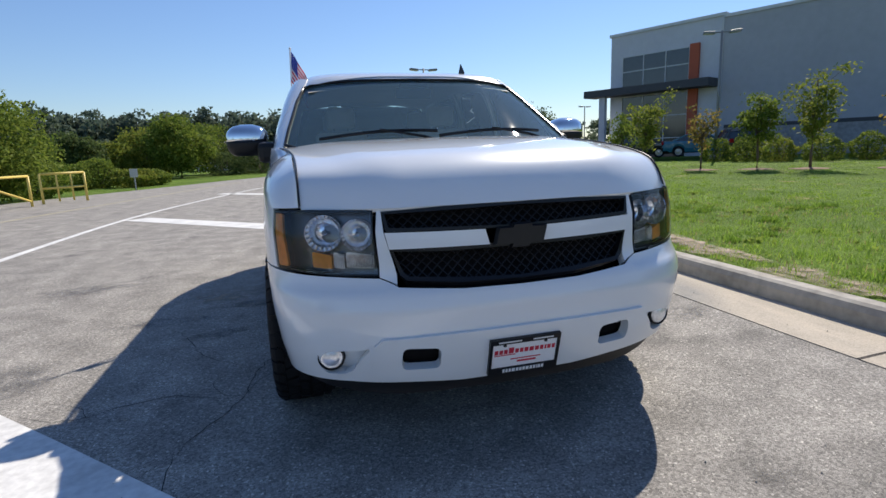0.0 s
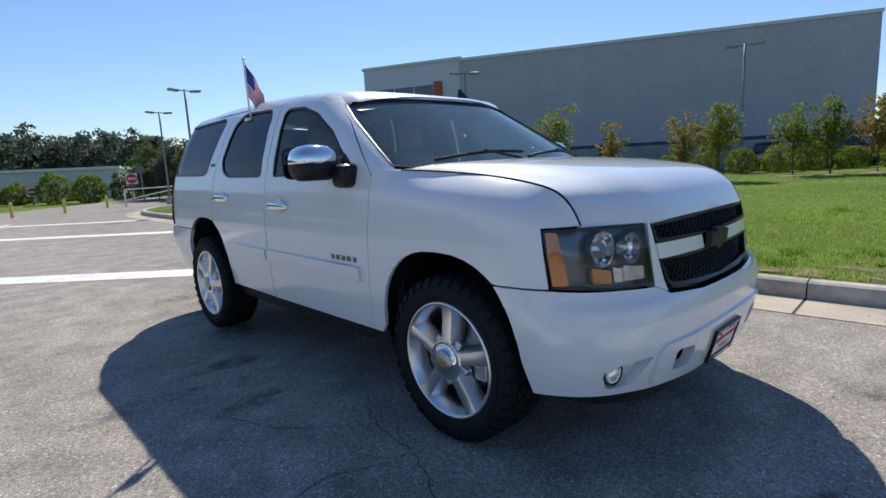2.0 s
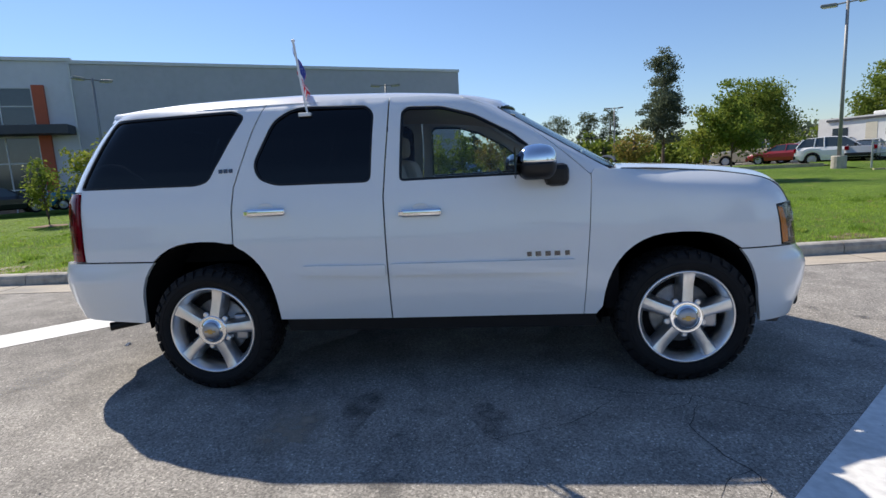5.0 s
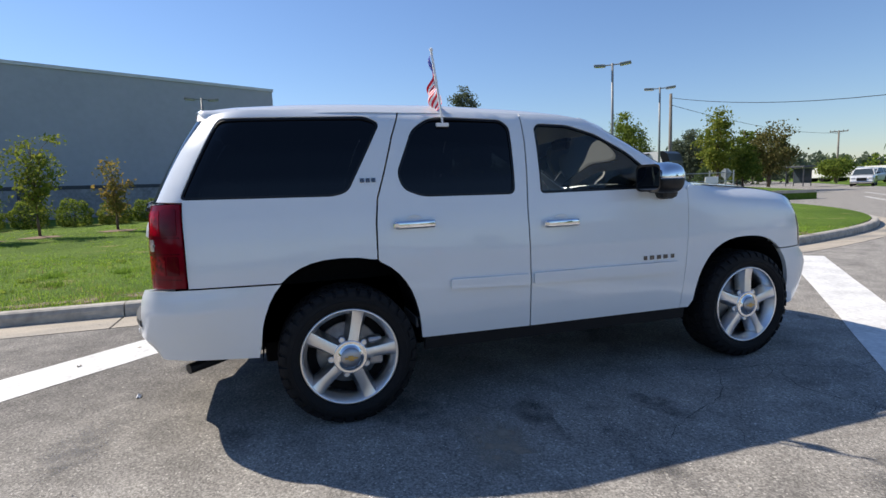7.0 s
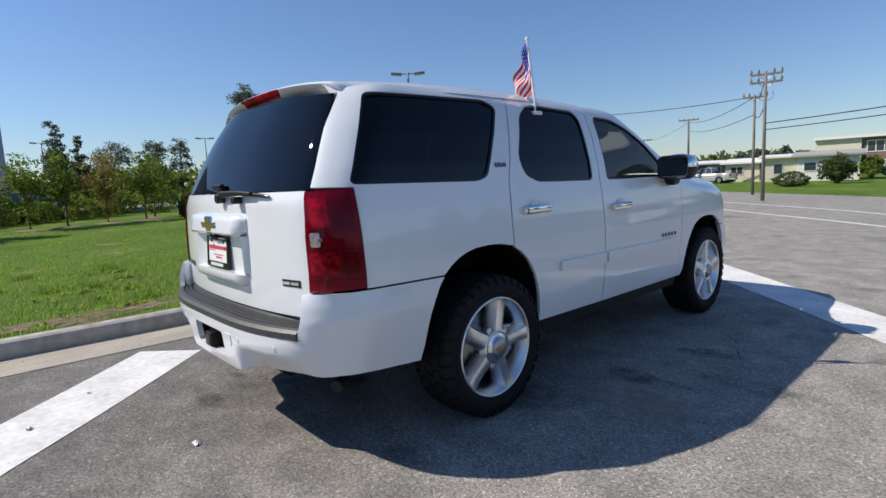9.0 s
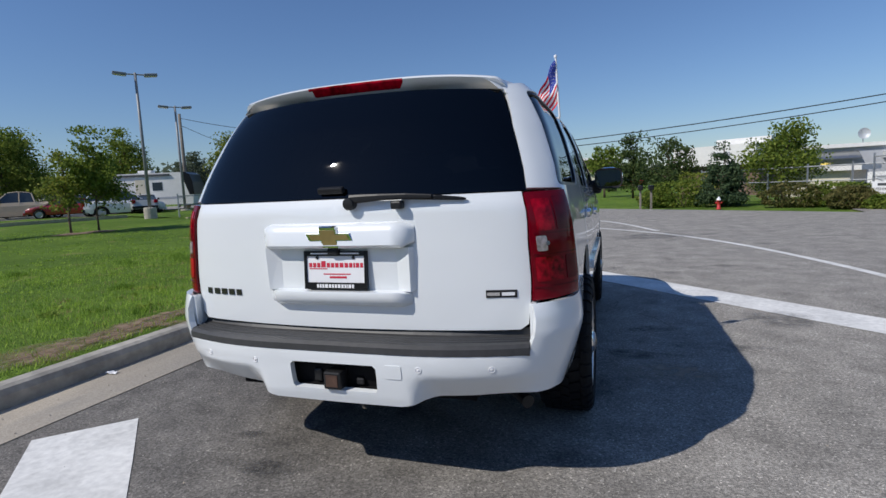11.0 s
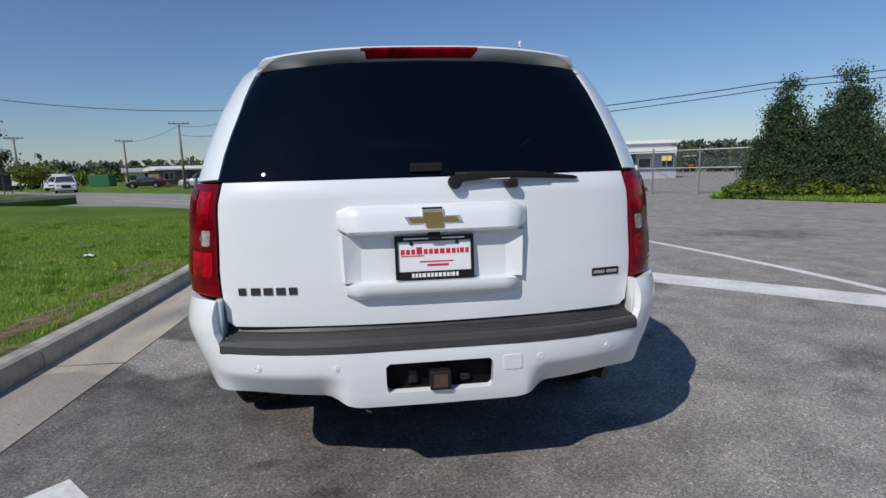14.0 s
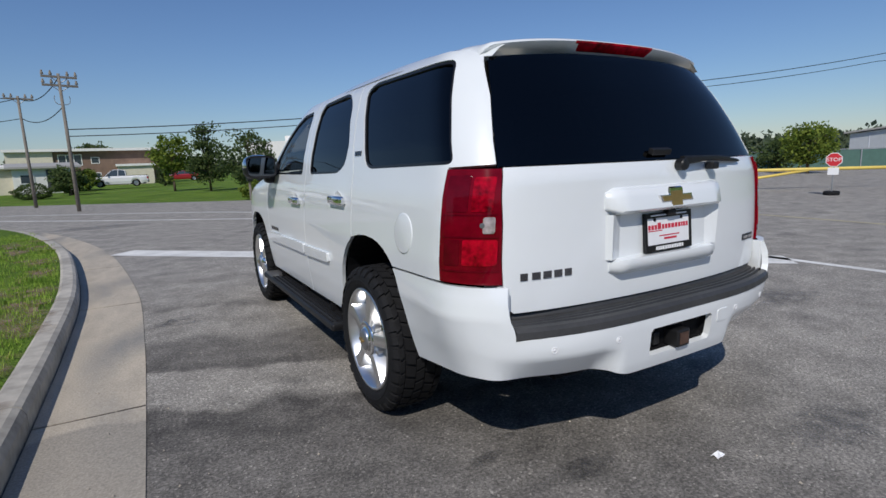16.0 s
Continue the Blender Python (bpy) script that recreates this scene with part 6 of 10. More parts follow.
for s in (-1, 1):
    y = -0.665 - 0.135
    for k in range(5):
        part("badge_block", side_block(s)(y + 0.003, y + (0.030, 0.036, 0.034, 0.036, 0.030)[k], 0.804, 0.832), DARK_CHROME, suv, "dark raised badge block")
        y += 0.056
    y = 1.262
    for k in range(3):
        part("badge_block", side_block(s)(y, y + 0.024, 1.394, 1.418), DARK_CHROME, suv, "dark raised badge block")
        y += 0.033


def rear_block(a, b, z0, z1, proud=0.006, kind="lower"):
    b_ = box(0, 1, 0, 1, 0, 1)
    for v in b_.verts:
        x = a + (b - a) * v.co.x
        z = z0 + (z1 - z0) * v.co.z
        p = skin(to_m(("r", abs(x), z), kind)[0], z, kind)
        v.co = Vector((x, p.y - 0.002 + proud * v.co.y, z))
    bmesh.ops.recalc_face_normals(b_, faces=b_.faces)
    return b_


x = 0.775
for k in range(5):
    part("badge_block", rear_block(x - (0.030, 0.036, 0.036, 0.036, 0.032)[k], x, 0.871, 0.900), DARK_CHROME, suv, "dark raised badge block")
    x -= 0.050
fx = part("tail_badge", rear_block(-0.790, -0.665, 0.880, 0.912), BLACK_TRIM, suv, "small dark badge with pale bars")
for k in range(2):
    part("badge_bar", rear_block(-0.782 + 0.06 * k, -0.730 + 0.06 * k, 0.889, 0.903, 0.0085), CHROME, fx)


# licence plates with frames: print shown as plain bars
def plate(centre, tilt, turn_back, w=0.155, h=0.085):
    c = Matrix.Translation(centre) @ Matrix.Rotation(math.pi if turn_back else 0, 4, "Z") @ Matrix.Rotation(radians(tilt), 4, "X")

    def put_box(nm, x0, x1, z0, z1, y0, y1, mat, par, lab=""):
        b_ = box(x0, x1, y0, y1, z0, z1)
        b_.transform(c)
        return part(nm, b_, mat, par, lab)
    p = put_box("licence_plate", -w + 0.006, w - 0.006, -h + 0.006, h - 0.006, -0.004, 0.004, PLATE_WHITE, suv, "white dealer plate in a black frame")
    fr = put_box("plate_frame", -w, w, -h, -h + 0.030, -0.010, 0.006, BLACK_TRIM, p, "black plate frame")
    put_box("plate_frame", -w, w, h - 0.022, h, -0.010, 0.006, BLACK_TRIM, p)
    for q in (-1, 1):
        put_box("plate_frame", min(q * w, q * (w - 0.012)), max(q * w, q * (w - 0.012)), -h + 0.030, h - 0.022, -0.010, 0.006, BLACK_TRIM, p)
    xs = -0.132
    for wd, hh in ((0.018, 0.020), (0.018, 0.020), (0.018, 0.020), (0.026, 0.028), (0.018, 0.020), (0.018, 0.020), (0.020, 0.020), (0.022, 0.020), (0.020, 0.020), (0.018, 0.020), (0.010, 0.020), (0.018, 0.020), (0.016, 0.020)):
        put_box("print_bar", xs, xs + wd * 0.84, 0.012, 0.012 + hh, -0.0052, -0.003, PLATE_RED, p)
        xs += wd + 0.0025
    put_box("print_bar", -0.132, -0.04, 0.004, 0.008, -0.0052, -0.003, PLATE_RED, p)
    put_box("print_bar", -0.06, 0.075, -0.020, -0.015, -0.0052, -0.003, PLATE_RED, p)
    put_box("print_bar", -0.03, 0.055, -0.036, -0.027, -0.0052, -0.003, PLATE_RED, p)
    xs = -0.092
    for wd in (0.012, 0.012, 0.012, 0.018, 0.014, 0.012, 0.014, 0.016, 0.014, 0.012, 0.006, 0.014, 0.012):
        put_box("frame_print", xs, xs + wd * 0.8, -h + 0.007, -h + 0.023, -0.0112, -0.0095, WHITE_PRINT, p)
        xs += wd + 0.0015
    for a, b in ((-0.12, -0.02), (0.03, 0.12)):
        put_box("frame_print", a, b, h - 0.014, h - 0.008, -0.0112, -0.0095, WHITE_PRINT, p)
    for q in (-0.09, 0.09):
        sc = lathe([(-0.002, 0.008), (-0.008, 0.007), (-0.009, 0.0005)], 10, "Y", (q, 0, h - 0.030))
        sc.transform(c)
        part("plate_screw", sc, BLACK_PLASTIC, p)


plate((0.0, -2.352, 0.420), 16, False)
plate((0.0, 2.572, 1.002), -4, True)
part("plate_lamp", box(-0.025, 0.025, 2.56, 2.60, 1.075, 1.10, 0.008), BLACK_PLASTIC, suv)

# antenna fin
fb = raw([(0.0, -0.26, 0), (0.02, -0.16, 0), (-0.02, -0.16, 0), (0.0, -0.175, 0.075), (0.0, -0.155, 0.078)], [(0, 1, 3), (0, 3, 2), (1, 4, 3), (2, 3, 4), (1, 2, 4)])
fo = part("antenna_fin", fb, BLACK_PLASTIC, suv, "black antenna fin")
fo.location = (0.445, -0.06, roof_z(0.445, -0.24) - 0.006)

# driver's side step board
sb_ = box(0.93, 1.085, -1.02, 1.02, 0.325, 0.372, 0.015)
st = part("step_board", sb_, BLACK_PLASTIC, suv, "black ribbed step board")
for k in range(4):
    part("step_rib", box(0.955 + 0.033 * k, 0.967 + 0.033 * k, -0.96, 0.96, 0.371, 0.377), RUBBER, st)
part("worn_step_end", box(0.95, 1.075, -1.0, -0.72, 0.372, 0.379, 0.002), STEEL, st)
for y in (-0.7, 0.0, 0.7):
    part("step_bracket", box(0.75, 0.98, y - 0.03, y + 0.03, 0.34, 0.42), DARK_UNDER, st)
# fuel filler door
p = skin(m_side(1.955, 1.03, "lower"), 1.03, "lower")
fd = lathe([(-0.004, 0.094), (0.0025, 0.092), (0.004, 0.086), (0.0045, 0.001)], 36, "X")
for v in fd.verts:
    q = skin(m_side(1.955 + v.co.y, 1.03 + v.co.z, "lower"), 1.03 + v.co.z, "lower")
    v.co = Vector((q.x + v.co.x, q.y, q.z))
part("fuel_door", fd, CAR_WHITE, suv, "round white fuel door", smooth=True)

# window flag
flag = thing("window_flag", "small striped cloth flag on a white window pole", "flag")
part("flag_pole", tube([(-0.805, 0.795, 1.735), (-0.815, 0.802, 1.80), (-0.800, 0.850, 2.185)], 0.0075, 8), WHITE_PRINT, flag, "white plastic pole")
part("window_clip", box(-0.845, -0.795, 0.765, 0.845, 1.722, 1.745, 0.005), WHITE_PRINT, flag, "white window clip")
part("pole_knob", lathe([(0.0, 0.001), (0.002, 0.011), (0.014, 0.012), (0.022, 0.001)], 10, "Z", (-0.800, 0.850, 2.180)), WHITE_PRINT, flag)


def cloth(u, v):
    """The hanging cloth: u away from the pole, v down it."""
    base = Vector((-0.800, 0.848, 2.172)).lerp(Vector((-0.810, 0.815, 1.905)), v)
    fold = 0.028 * math.sin(u * 9 + v * 3.5) * (0.3 + u) + 0.012 * math.sin(v * 11 + u * 4)
    return base + Vector((0.125, -0.02, -0.19)) * u + Vector((0, 0, -0.05)) * u * u + Vector((0.2, 0.9, 0.1)) * fold


bm = bmesh.new()
NU, NV = 22, 26
gv = [[bm.verts.new(cloth(i / NU, j / NV)) for i in range(NU + 1)] for j in range(NV + 1)]
for j in range(NV):
    for i in range(NU):
        f = bm.faces.new((gv[j][i], gv[j][i + 1], gv[j + 1][i + 1], gv[j + 1][i]))
        stripe = (j * 13) // NV
        f.material_index = 2 if (j < NV * 7 / 13 and i < NU * 0.42) else (0 if stripe % 2 == 0 else 1)
        f.smooth = True
cl = part("flag_cloth", bm, FLAG_RED, flag, "red and white striped cloth with a blue corner")
cl.data.materials.append(FLAG_WHITE), cl.data.materials.append(FLAG_BLUE)
st_ = bmesh.new()
for j in range(1, 13, 2):
    for i in range(1, 9, 2):
        u, v = (i + 0.5) / NU, (j + 0.5) / NV
        for off in (-0.0015, 0.0015):
            q = [cloth(u + du, v + dv) + Vector((0, off, 0)) for du, dv in ((-0.014, 0), (0, -0.012), (0.014, 0), (0, 0.012))]
            st_.faces.new([st_.verts.new(w_) for w_ in q])
part("flag_stars", st_, FLAG_WHITE, cl, "small white star marks")

# ---- surroundings: helpers ----
def quads(name, P, mat, parent=None, label="", T=None):
    """One mesh of loose four-cornered leaves; P has the shape (n, 4, 3)."""
    n = len(P)
    me = bpy.data.meshes.new(name)
    me.vertices.add(n * 4), me.loops.add(n * 4), me.polygons.add(n)
    me.vertices.foreach_set("co", P.reshape(-1).astype(np.float32))
    me.loops.foreach_set("vertex_index", np.arange(n * 4, dtype=np.int32))
    me.polygons.foreach_set("loop_start", np.arange(0, n * 4, 4, dtype=np.int32))
    me.update(calc_edges=True)
    me.materials.append(mat)
    ob = new(name, me)
    if parent:
        ob.parent = parent
    return tagged(ob, label)


def leaf_quads(C, size, rng, up=0.35, long=1.5):
    """Small bent-looking leaves at the points C, with random turns."""
    n = len(C)
    a = rng.normal(size=(n, 3))
    a /= np.linalg.norm(a, axis=1)[:, None]
    b = rng.normal(size=(n, 3))
    b[:, 2] -= up
    b -= a * (a * b).sum(1)[:, None]
    b /= np.linalg.norm(b, axis=1)[:, None] + 1e-9
    s = size * rng.uniform(0.6, 1.35, n)[:, None]
    a, b = a * s * 0.5, b * s * 0.5 * long
    return np.stack([C - b, C + a * 0.9 - b * 0.1, C + b, C - a * 0.9 + b * 0.15], axis=1)


def crown_points(rng, n, clumps, centre, rad, spread, shape="oval"):
    """Leaf places in clumps inside an uneven crown; returns the places and the clump centres."""
    k = []
    while len(k) < clumps:
        p = rng.uniform(-1, 1, 3)
        r2 = (p ** 2).sum()
        if shape == "cone":
            w = 0.05 + 0.95 * (1 - (p[2] + 1) / 2) ** 0.9
            if np.hypot(p[0], p[1]) < w and rng.random() < 0.35 + 0.65 * np.hypot(p[0], p[1]) / w:
                k.append(p)
        elif shape == "upright":
            w = np.sqrt(max(0, 1 - abs(p[2]) ** 2.2)) * (0.75 + 0.35 * (p[2] < 0.1))
            if np.hypot(p[0], p[1]) < w * 0.95:
                k.append(p)
        elif shape == "vase":
            t_, a_ = rng.random() ** 0.7, rng.integers(0, 9) * 0.698 + rng.normal() * 0.12
            top_ = 0.75 + 0.25 * math.sin(a_ * 2.3 + 1.0)
            w = (0.08 + 0.92 * t_ ** 1.25) * (1.0 if rng.random() < 0.75 else 0.25)
            k.append(np.array([w * math.cos(a_), w * math.sin(a_), -1 + 2 * t_ * top_]))
        elif 0.12 < r2 < 1 and rng.random() < 0.25 + 0.75 * r2:
            k.append(p)
    k = np.array(k) * np.array(rad) * rng.uniform(0.86, 1.14, (clumps, 1)) + np.array(centre)
    i = rng.integers(0, clumps, n)
    big = rng.uniform(0.6, 1.35, clumps)
    d = np.clip(rng.normal(size=(n, 3)), -1.7, 1.7) * spread * big[i][:, None]
    d[:, 2] *= 0.62
    return k[i] + d, k


def tree(x, y, z, h, w, mat, label, seed, n=1500, leaf=0.11, clumps=40, stem=0.28, shape="oval", name="tree", group="", trunk_r=None, bare=0.0):
    """A trunk with limbs and a crown of leaf clumps."""
    rng = np.random.default_rng(seed)
    rr = random.Random(seed)
    t = thing(name, label, "tree", group=group)
    z0 = z + h * stem
    ch = h - h * stem
    cz = z0 + ch * 0.5
    P, K = crown_points(rng, n, clumps, (x, y, cz), (w / 2 * 0.92, w / 2 * 0.92, ch / 2 * 0.95), w * 0.085 + 0.03 if shape != "cone" else w * 0.058 + 0.02, shape)
    P[:, 2] = np.maximum(P[:, 2], z + h * stem * 0.55)
    r = trunk_r or max(0.035, h * 0.012)
    bm_ = bmesh.new()
    lean = [(rr.uniform(-1, 1) * h * 0.012, rr.uniform(-1, 1) * h * 0.012) for _ in range(6)]
    line = [(x + lean[i][0] * i * 0.5, y + lean[i][1] * i * 0.5, z - 0.05 + (h * 0.86) * i / 5) for i in range(6)]
    tube(line, r * 1.15, 8, bm_, r_end=r * 0.25)
    for q in K[:: max(1, len(K) // 20)]:
        f_ = min(0.8, max(stem * 0.9, (q[2] - z) / h * 0.72))
        b0 = Vector((x, y, z + h * f_))
        q = Vector(q)
        tube([b0, b0.lerp(q, 0.55) + Vector((0, 0, 0.03 * h)), q], r * 0.36, 5, bm_, False, r_end=r * 0.1)
    part("trunk", bm_, BARK, t, smooth=True)
    quads("crown", leaf_quads(P, leaf, rng), mat, t)
    return t


def hedge_bush(x, y, z, w, d, h, mat, label, seed, n=900, leaf=0.09, name="bush", group="", turn=0.0):
    rng = np.random.default_rng(seed)
    p = rng.normal(size=(n, 3))
    p /= np.linalg.norm(p, axis=1)[:, None]
    lump = 1 + 0.16 * np.sin(p[:, 0] * 5 + seed) * np.sin(p[:, 1] * 4.3 + seed * 2) + 0.08 * np.sin(p[:, 2] * 9)
    p *= (rng.uniform(0.55, 1.0, n) ** 0.4 * lump)[:, None]
    p *= np.array([w / 2, d / 2, h * 0.55])
    c, s = math.cos(turn), math.sin(turn)
    q = np.stack([x + p[:, 0] * c - p[:, 1] * s, y + p[:, 0] * s + p[:, 1] * c, np.maximum(z + h * 0.46 + p[:, 2], z + 0.02)], axis=1)
    t = thing(name, label, "shrub", group=group)
    stem_ = bmesh.new()
    rr = random.Random(seed)
    for k in range(5):
        tube([(x + rr.uniform(-0.05, 0.05) * w, y + rr.uniform(-0.05, 0.05) * d, z - 0.03), (x + rr.uniform(-0.3, 0.3) * w, y + rr.uniform(-0.3, 0.3) * d, z + h * 0.7)], 0.02 * max(1, h), 5, stem_, r_end=0.008)
    part("stems", stem_, BARK, t)
    quads("foliage", leaf_quads(q, leaf, rng), mat, t)
    return t


def woods(name, pts, hs, ws, mat, label, seed, per=260, leaf=0.5, clumps=14):
    """A far wood of many trees seen as one mass."""
    rng = np.random.default_rng(seed)
    out = []
    trunks = bmesh.new()
    for i, (x, y) in enumerate(pts):
        h = rng.uniform(*hs)
        w = rng.uniform(*ws)
        P, K = crown_points(rng, per, clumps, (x, y, h * 0.56), (w / 2, w / 2, h * 0.46), w * 0.10, "upright" if i % 3 else "oval")
        out.append(P)
        tube([(x, y, -0.3), (x, y, h * 0.8)], 0.16, 5, trunks, False, r_end=0.05)
    P = np.concatenate(out)
    P[:, 2] = np.maximum(P[:, 2], 0.1)
    t = thing(name, label, "woods", kind="stuff")
    tagged(quads("foliage", leaf_quads(P, leaf, rng), mat, t), kind="stuff")
    tagged(part("trunks", trunks, BARK, t), kind="stuff")


def slab(corners, z0, z1, bm_=None):
    """An upright prism over a plan polygon."""
    bm_ = bm_ or bmesh.new()
    lo = [bm_.verts.new((x, y, z0)) for x, y in corners]
    hi = [bm_.verts.new((x, y, z1)) for x, y in corners]
    n = len(corners)
    for i in range(n):
        bm_.faces.new((lo[i], lo[(i + 1) % n], hi[(i + 1) % n], hi[i]))
    bm_.faces.new(hi), bm_.faces.new(lo[::-1])
    bmesh.ops.recalc_face_normals(bm_, faces=bm_.faces)
    return bm_


class Face:
    """A wall face from a to b in plan: boxes are given by metres along it, heights, and metres out of it."""
    def __init__(self, a, b, out=1):
        self.a, self.d = Vector(a), (Vector(b) - Vector(a)).normalized()
        self.n = Vector((self.d.y, -self.d.x)) * out
        self.length = (Vector(b) - Vector(a)).length

    def at(self, u, o):
        p = self.a + self.d * u + self.n * o
        return p.x, p.y

    def box(self, u0, u1, z0, z1, o0, o1):
        return slab([self.at(u0, o0), self.at(u1, o0), self.at(u1, o1), self.at(u0, o1)], z0, z1)


def window(face, u0, u1, z0, z1, parent, cols=1, rows=1, frame_mat=None, fw=0.05, name="window", label=""):
    """A window on a wall face: frame pieces standing proud and sunken panes."""
    fm = frame_mat or WHITE_WALL
    w = part(name, face.box(u0, u1, z0, z0 + fw, 0.0, 0.06), fm, parent, label)
    part("frame_head", face.box(u0, u1, z1 - fw, z1, 0.0, 0.06), fm, w)
    for k in range(cols + 1):
        u = u0 + (u1 - u0 - fw) * k / cols
        part("mullion", face.box(u, u + fw, z0 + fw, z1 - fw, 0.0, 0.06), fm, w)
    for r_ in range(1, rows):
        z = z0 + (z1 - z0) * r_ / rows
        part("transom", face.box(u0 + fw, u1 - fw, z - fw / 2, z + fw / 2, 0.0, 0.055), fm, w)
    for k in range(cols):
        for r_ in range(rows):
            a = u0 + (u1 - u0) * k / cols
            b = u0 + (u1 - u0) * (k + 1) / cols
            part("pane", face.box(a + fw * 0.5, b - fw * 0.5, z0 + (z1 - z0) * r_ / rows + 0.01, z0 + (z1 - z0) * (r_ + 1) / rows - 0.01, 0.005, 0.02), PANE, w)
    return w


# ---- paved yards beside and behind the lawn ----
def yard(name, pts, z, mat, label):
    bm_ = bmesh.new()
    f_ = bm_.faces.new([bm_.verts.new((*p, z(*p) if callable(z) else z)) for p in pts])
    bmesh.ops.triangulate(bm_, faces=[f_])
    for g in bm_.faces:
        if g.normal.z < 0:
            g.normal_flip()
    return tagged(link_mesh(name, bm_, mat), label, "paving", kind="structure")


yard("car_park", [(24.5, -10.5), (23.5, -16.6), (23, -27), (36, -40), (75, -40), (75, 5), (40, 1), (31, -2.5)], 0.60, ASPHALT, "grey asphalt car park beyond the lawn")
kb = thing("car_park_kerb", "pale concrete kerb along the car park", "kerb", kind="structure")
fk = Face((31, -2.5), (24.5, -10.5))
part("kerb_stone", fk.box(0, fk.length, 0.35, 0.70, 0, 0.16), CONCRETE, kb)
fk = Face((24.5, -10.5), (23.5, -16.6))
part("kerb_stone", fk.box(0.1, fk.length, 0.35, 0.70, 0, 0.16), YELLOW_LINE, kb, "yellow painted kerb")

# ---- grey warehouse ----
B_R, B_B, B_L = (35.2, 1.7), (24.2, 22.7), (21.0, 29.4)


def lift(z):
    return 1.35 + (z - 1.35) * 1.065


ware = thing("warehouse", "large flat-roofed grey warehouse with a glazed entry block", "building")
part("wall", slab([B_R, (62, 27), (45, 48), B_B], -0.3, 8.32), WALL_GREY, ware, "dark grey precast wall")
fm_ = Face(B_R, B_B, -1)
part("roof_coping", fm_.box(-0.05, fm_.length, 8.28, 8.46, -0.3, 0.08), CORNICE, ware, "pale metal coping")
part("roof_coping", Face((62, 27), B_R, -1).box(0, 36.8, 8.28, 8.46, -0.3, 0.08), CORNICE, ware)
part("wall_band", fm_.box(0.0, fm_.length - 0.3, 1.92, 2.12, 0.0, 0.05), WALL_DARK, ware, "dark horizontal band")
STONE_BASE = plain("split_face_block", (0.30, 0.30, 0.31), 0.9, grain=0.3, scale=6, bump=0.4)
part("wall_base", fm_.box(0.0, fm_.length - 0.3, -0.3, 1.915, 0.0, 0.035), STONE_BASE, ware, "grey split-face block base")
dr = part("door", fm_.box(13.6, 14.6, 0.0, 1.9, 0.05, 0.09), WALL_DARK, ware, "dark service door")
part("wall_lamp", fm_.box(14.0, 14.3, 2.3, 2.5, 0.05, 0.25), WALL_DARK, ware)
entry = part("entry_wall", slab([B_B, (28.2, 26.6), (26.1, 33.0), B_L], -0.3, 8.42), WALL_LIGHT, ware, "light grey entry block")
fe = Face(B_B, B_L, -1)
L = fe.length
part("roof_coping", fe.box(-0.1, L + 0.1, 8.40, 8.58, -0.3, 0.10), CORNICE, ware)
part("wall_trim", fe.box(0.0, 0.10, 0.0, 8.39, 0.002, 0.10), CORNICE, ware, "pale corner trim")
window(fe, 0.26 * L, 0.88 * L, lift(4.75), lift(6.65), ware, 3, 2, CORNICE, 0.06, "entry_window", "large dark glazed entry window")
window(fe, 0.26 * L, 0.88 * L, 0.05, lift(4.18), ware, 3, 3, CORNICE, 0.06, "entry_window", "large dark glazed entry window")
part("orange_panel", fe.box(0.18 * L, 0.255 * L, 0.9, lift(6.75), 0.0, 0.22), ORANGE, ware, "burnt orange upright panel")
can = part("entry_canopy", fe.box(0.02 * L, 1.16 * L, lift(4.22), lift(4.66), 0.02, 1.5), WALL_DARK, ware, "dark projecting entry canopy")
part("canopy_column", fe.box(0.96 * L, 1.02 * L, -0.2, lift(4.2), 0.9, 1.2), WALL_LIGHT, can)
# roof sheet
part("roof", slab([(35.5, 2.3), (61, 27), (45, 47), (24.8, 23.1)], 8.0, 8.15), ROOF_GREY, ware, "flat grey roof")


# ---- lamp posts and utility poles ----
def lamp_post(x, y, z, top, turn, arm=0.75):
    t = thing("lamp_post", "tall grey steel lamp post with two flat heads", "lamp post", group="lamp posts")
    k = min(1.0, (top - z) / 7.2)
    part("post_base", lathe([(0, 0.30 * k), (0.62 * k, 0.30 * k), (0.66 * k, 0.27 * k), (0.66 * k, 0.001)], 16, "Z", (x, y, z - 0.1)), CONCRETE, t, "round concrete plinth", smooth=False)
    part("pole", tube([(x, y, z + 0.5 * k), (x, y, top)], 0.085 * k, 10, r_end=0.06 * k), LAMP_GREY, t, "grey steel pole", smooth=True)
    d = Vector((math.cos(turn), math.sin(turn), 0))
    p = Vector((x, y, top - 0.08 * k))
    part("arm", tube([p - d * arm * 0.55 * k, p + d * arm * 0.55 * k], 0.035 * k, 6), LAMP_GREY, t)
    for s in (-1, 1):
        M = Matrix.Translation(p + d * s * (arm * 0.5 + 0.30) * k) @ Matrix.Rotation(turn, 4, "Z") @ Matrix.Rotation(radians(-5 * s), 4, "Y") @ Matrix.Scale(k, 4)
        hb_ = box(-0.30, 0.30, -0.17, 0.17, -0.06, 0.07, 0.03)
        hb_.transform(M)
        h_ = part("lamp_head", hb_, LAMP_GREY, t, "flat grey lamp head")
        gl = box(-0.24, 0.24, -0.13, 0.13, -0.075, -0.058)
        gl.transform(M)
        part("lamp_glass", gl, WHITE_WALL, h_)


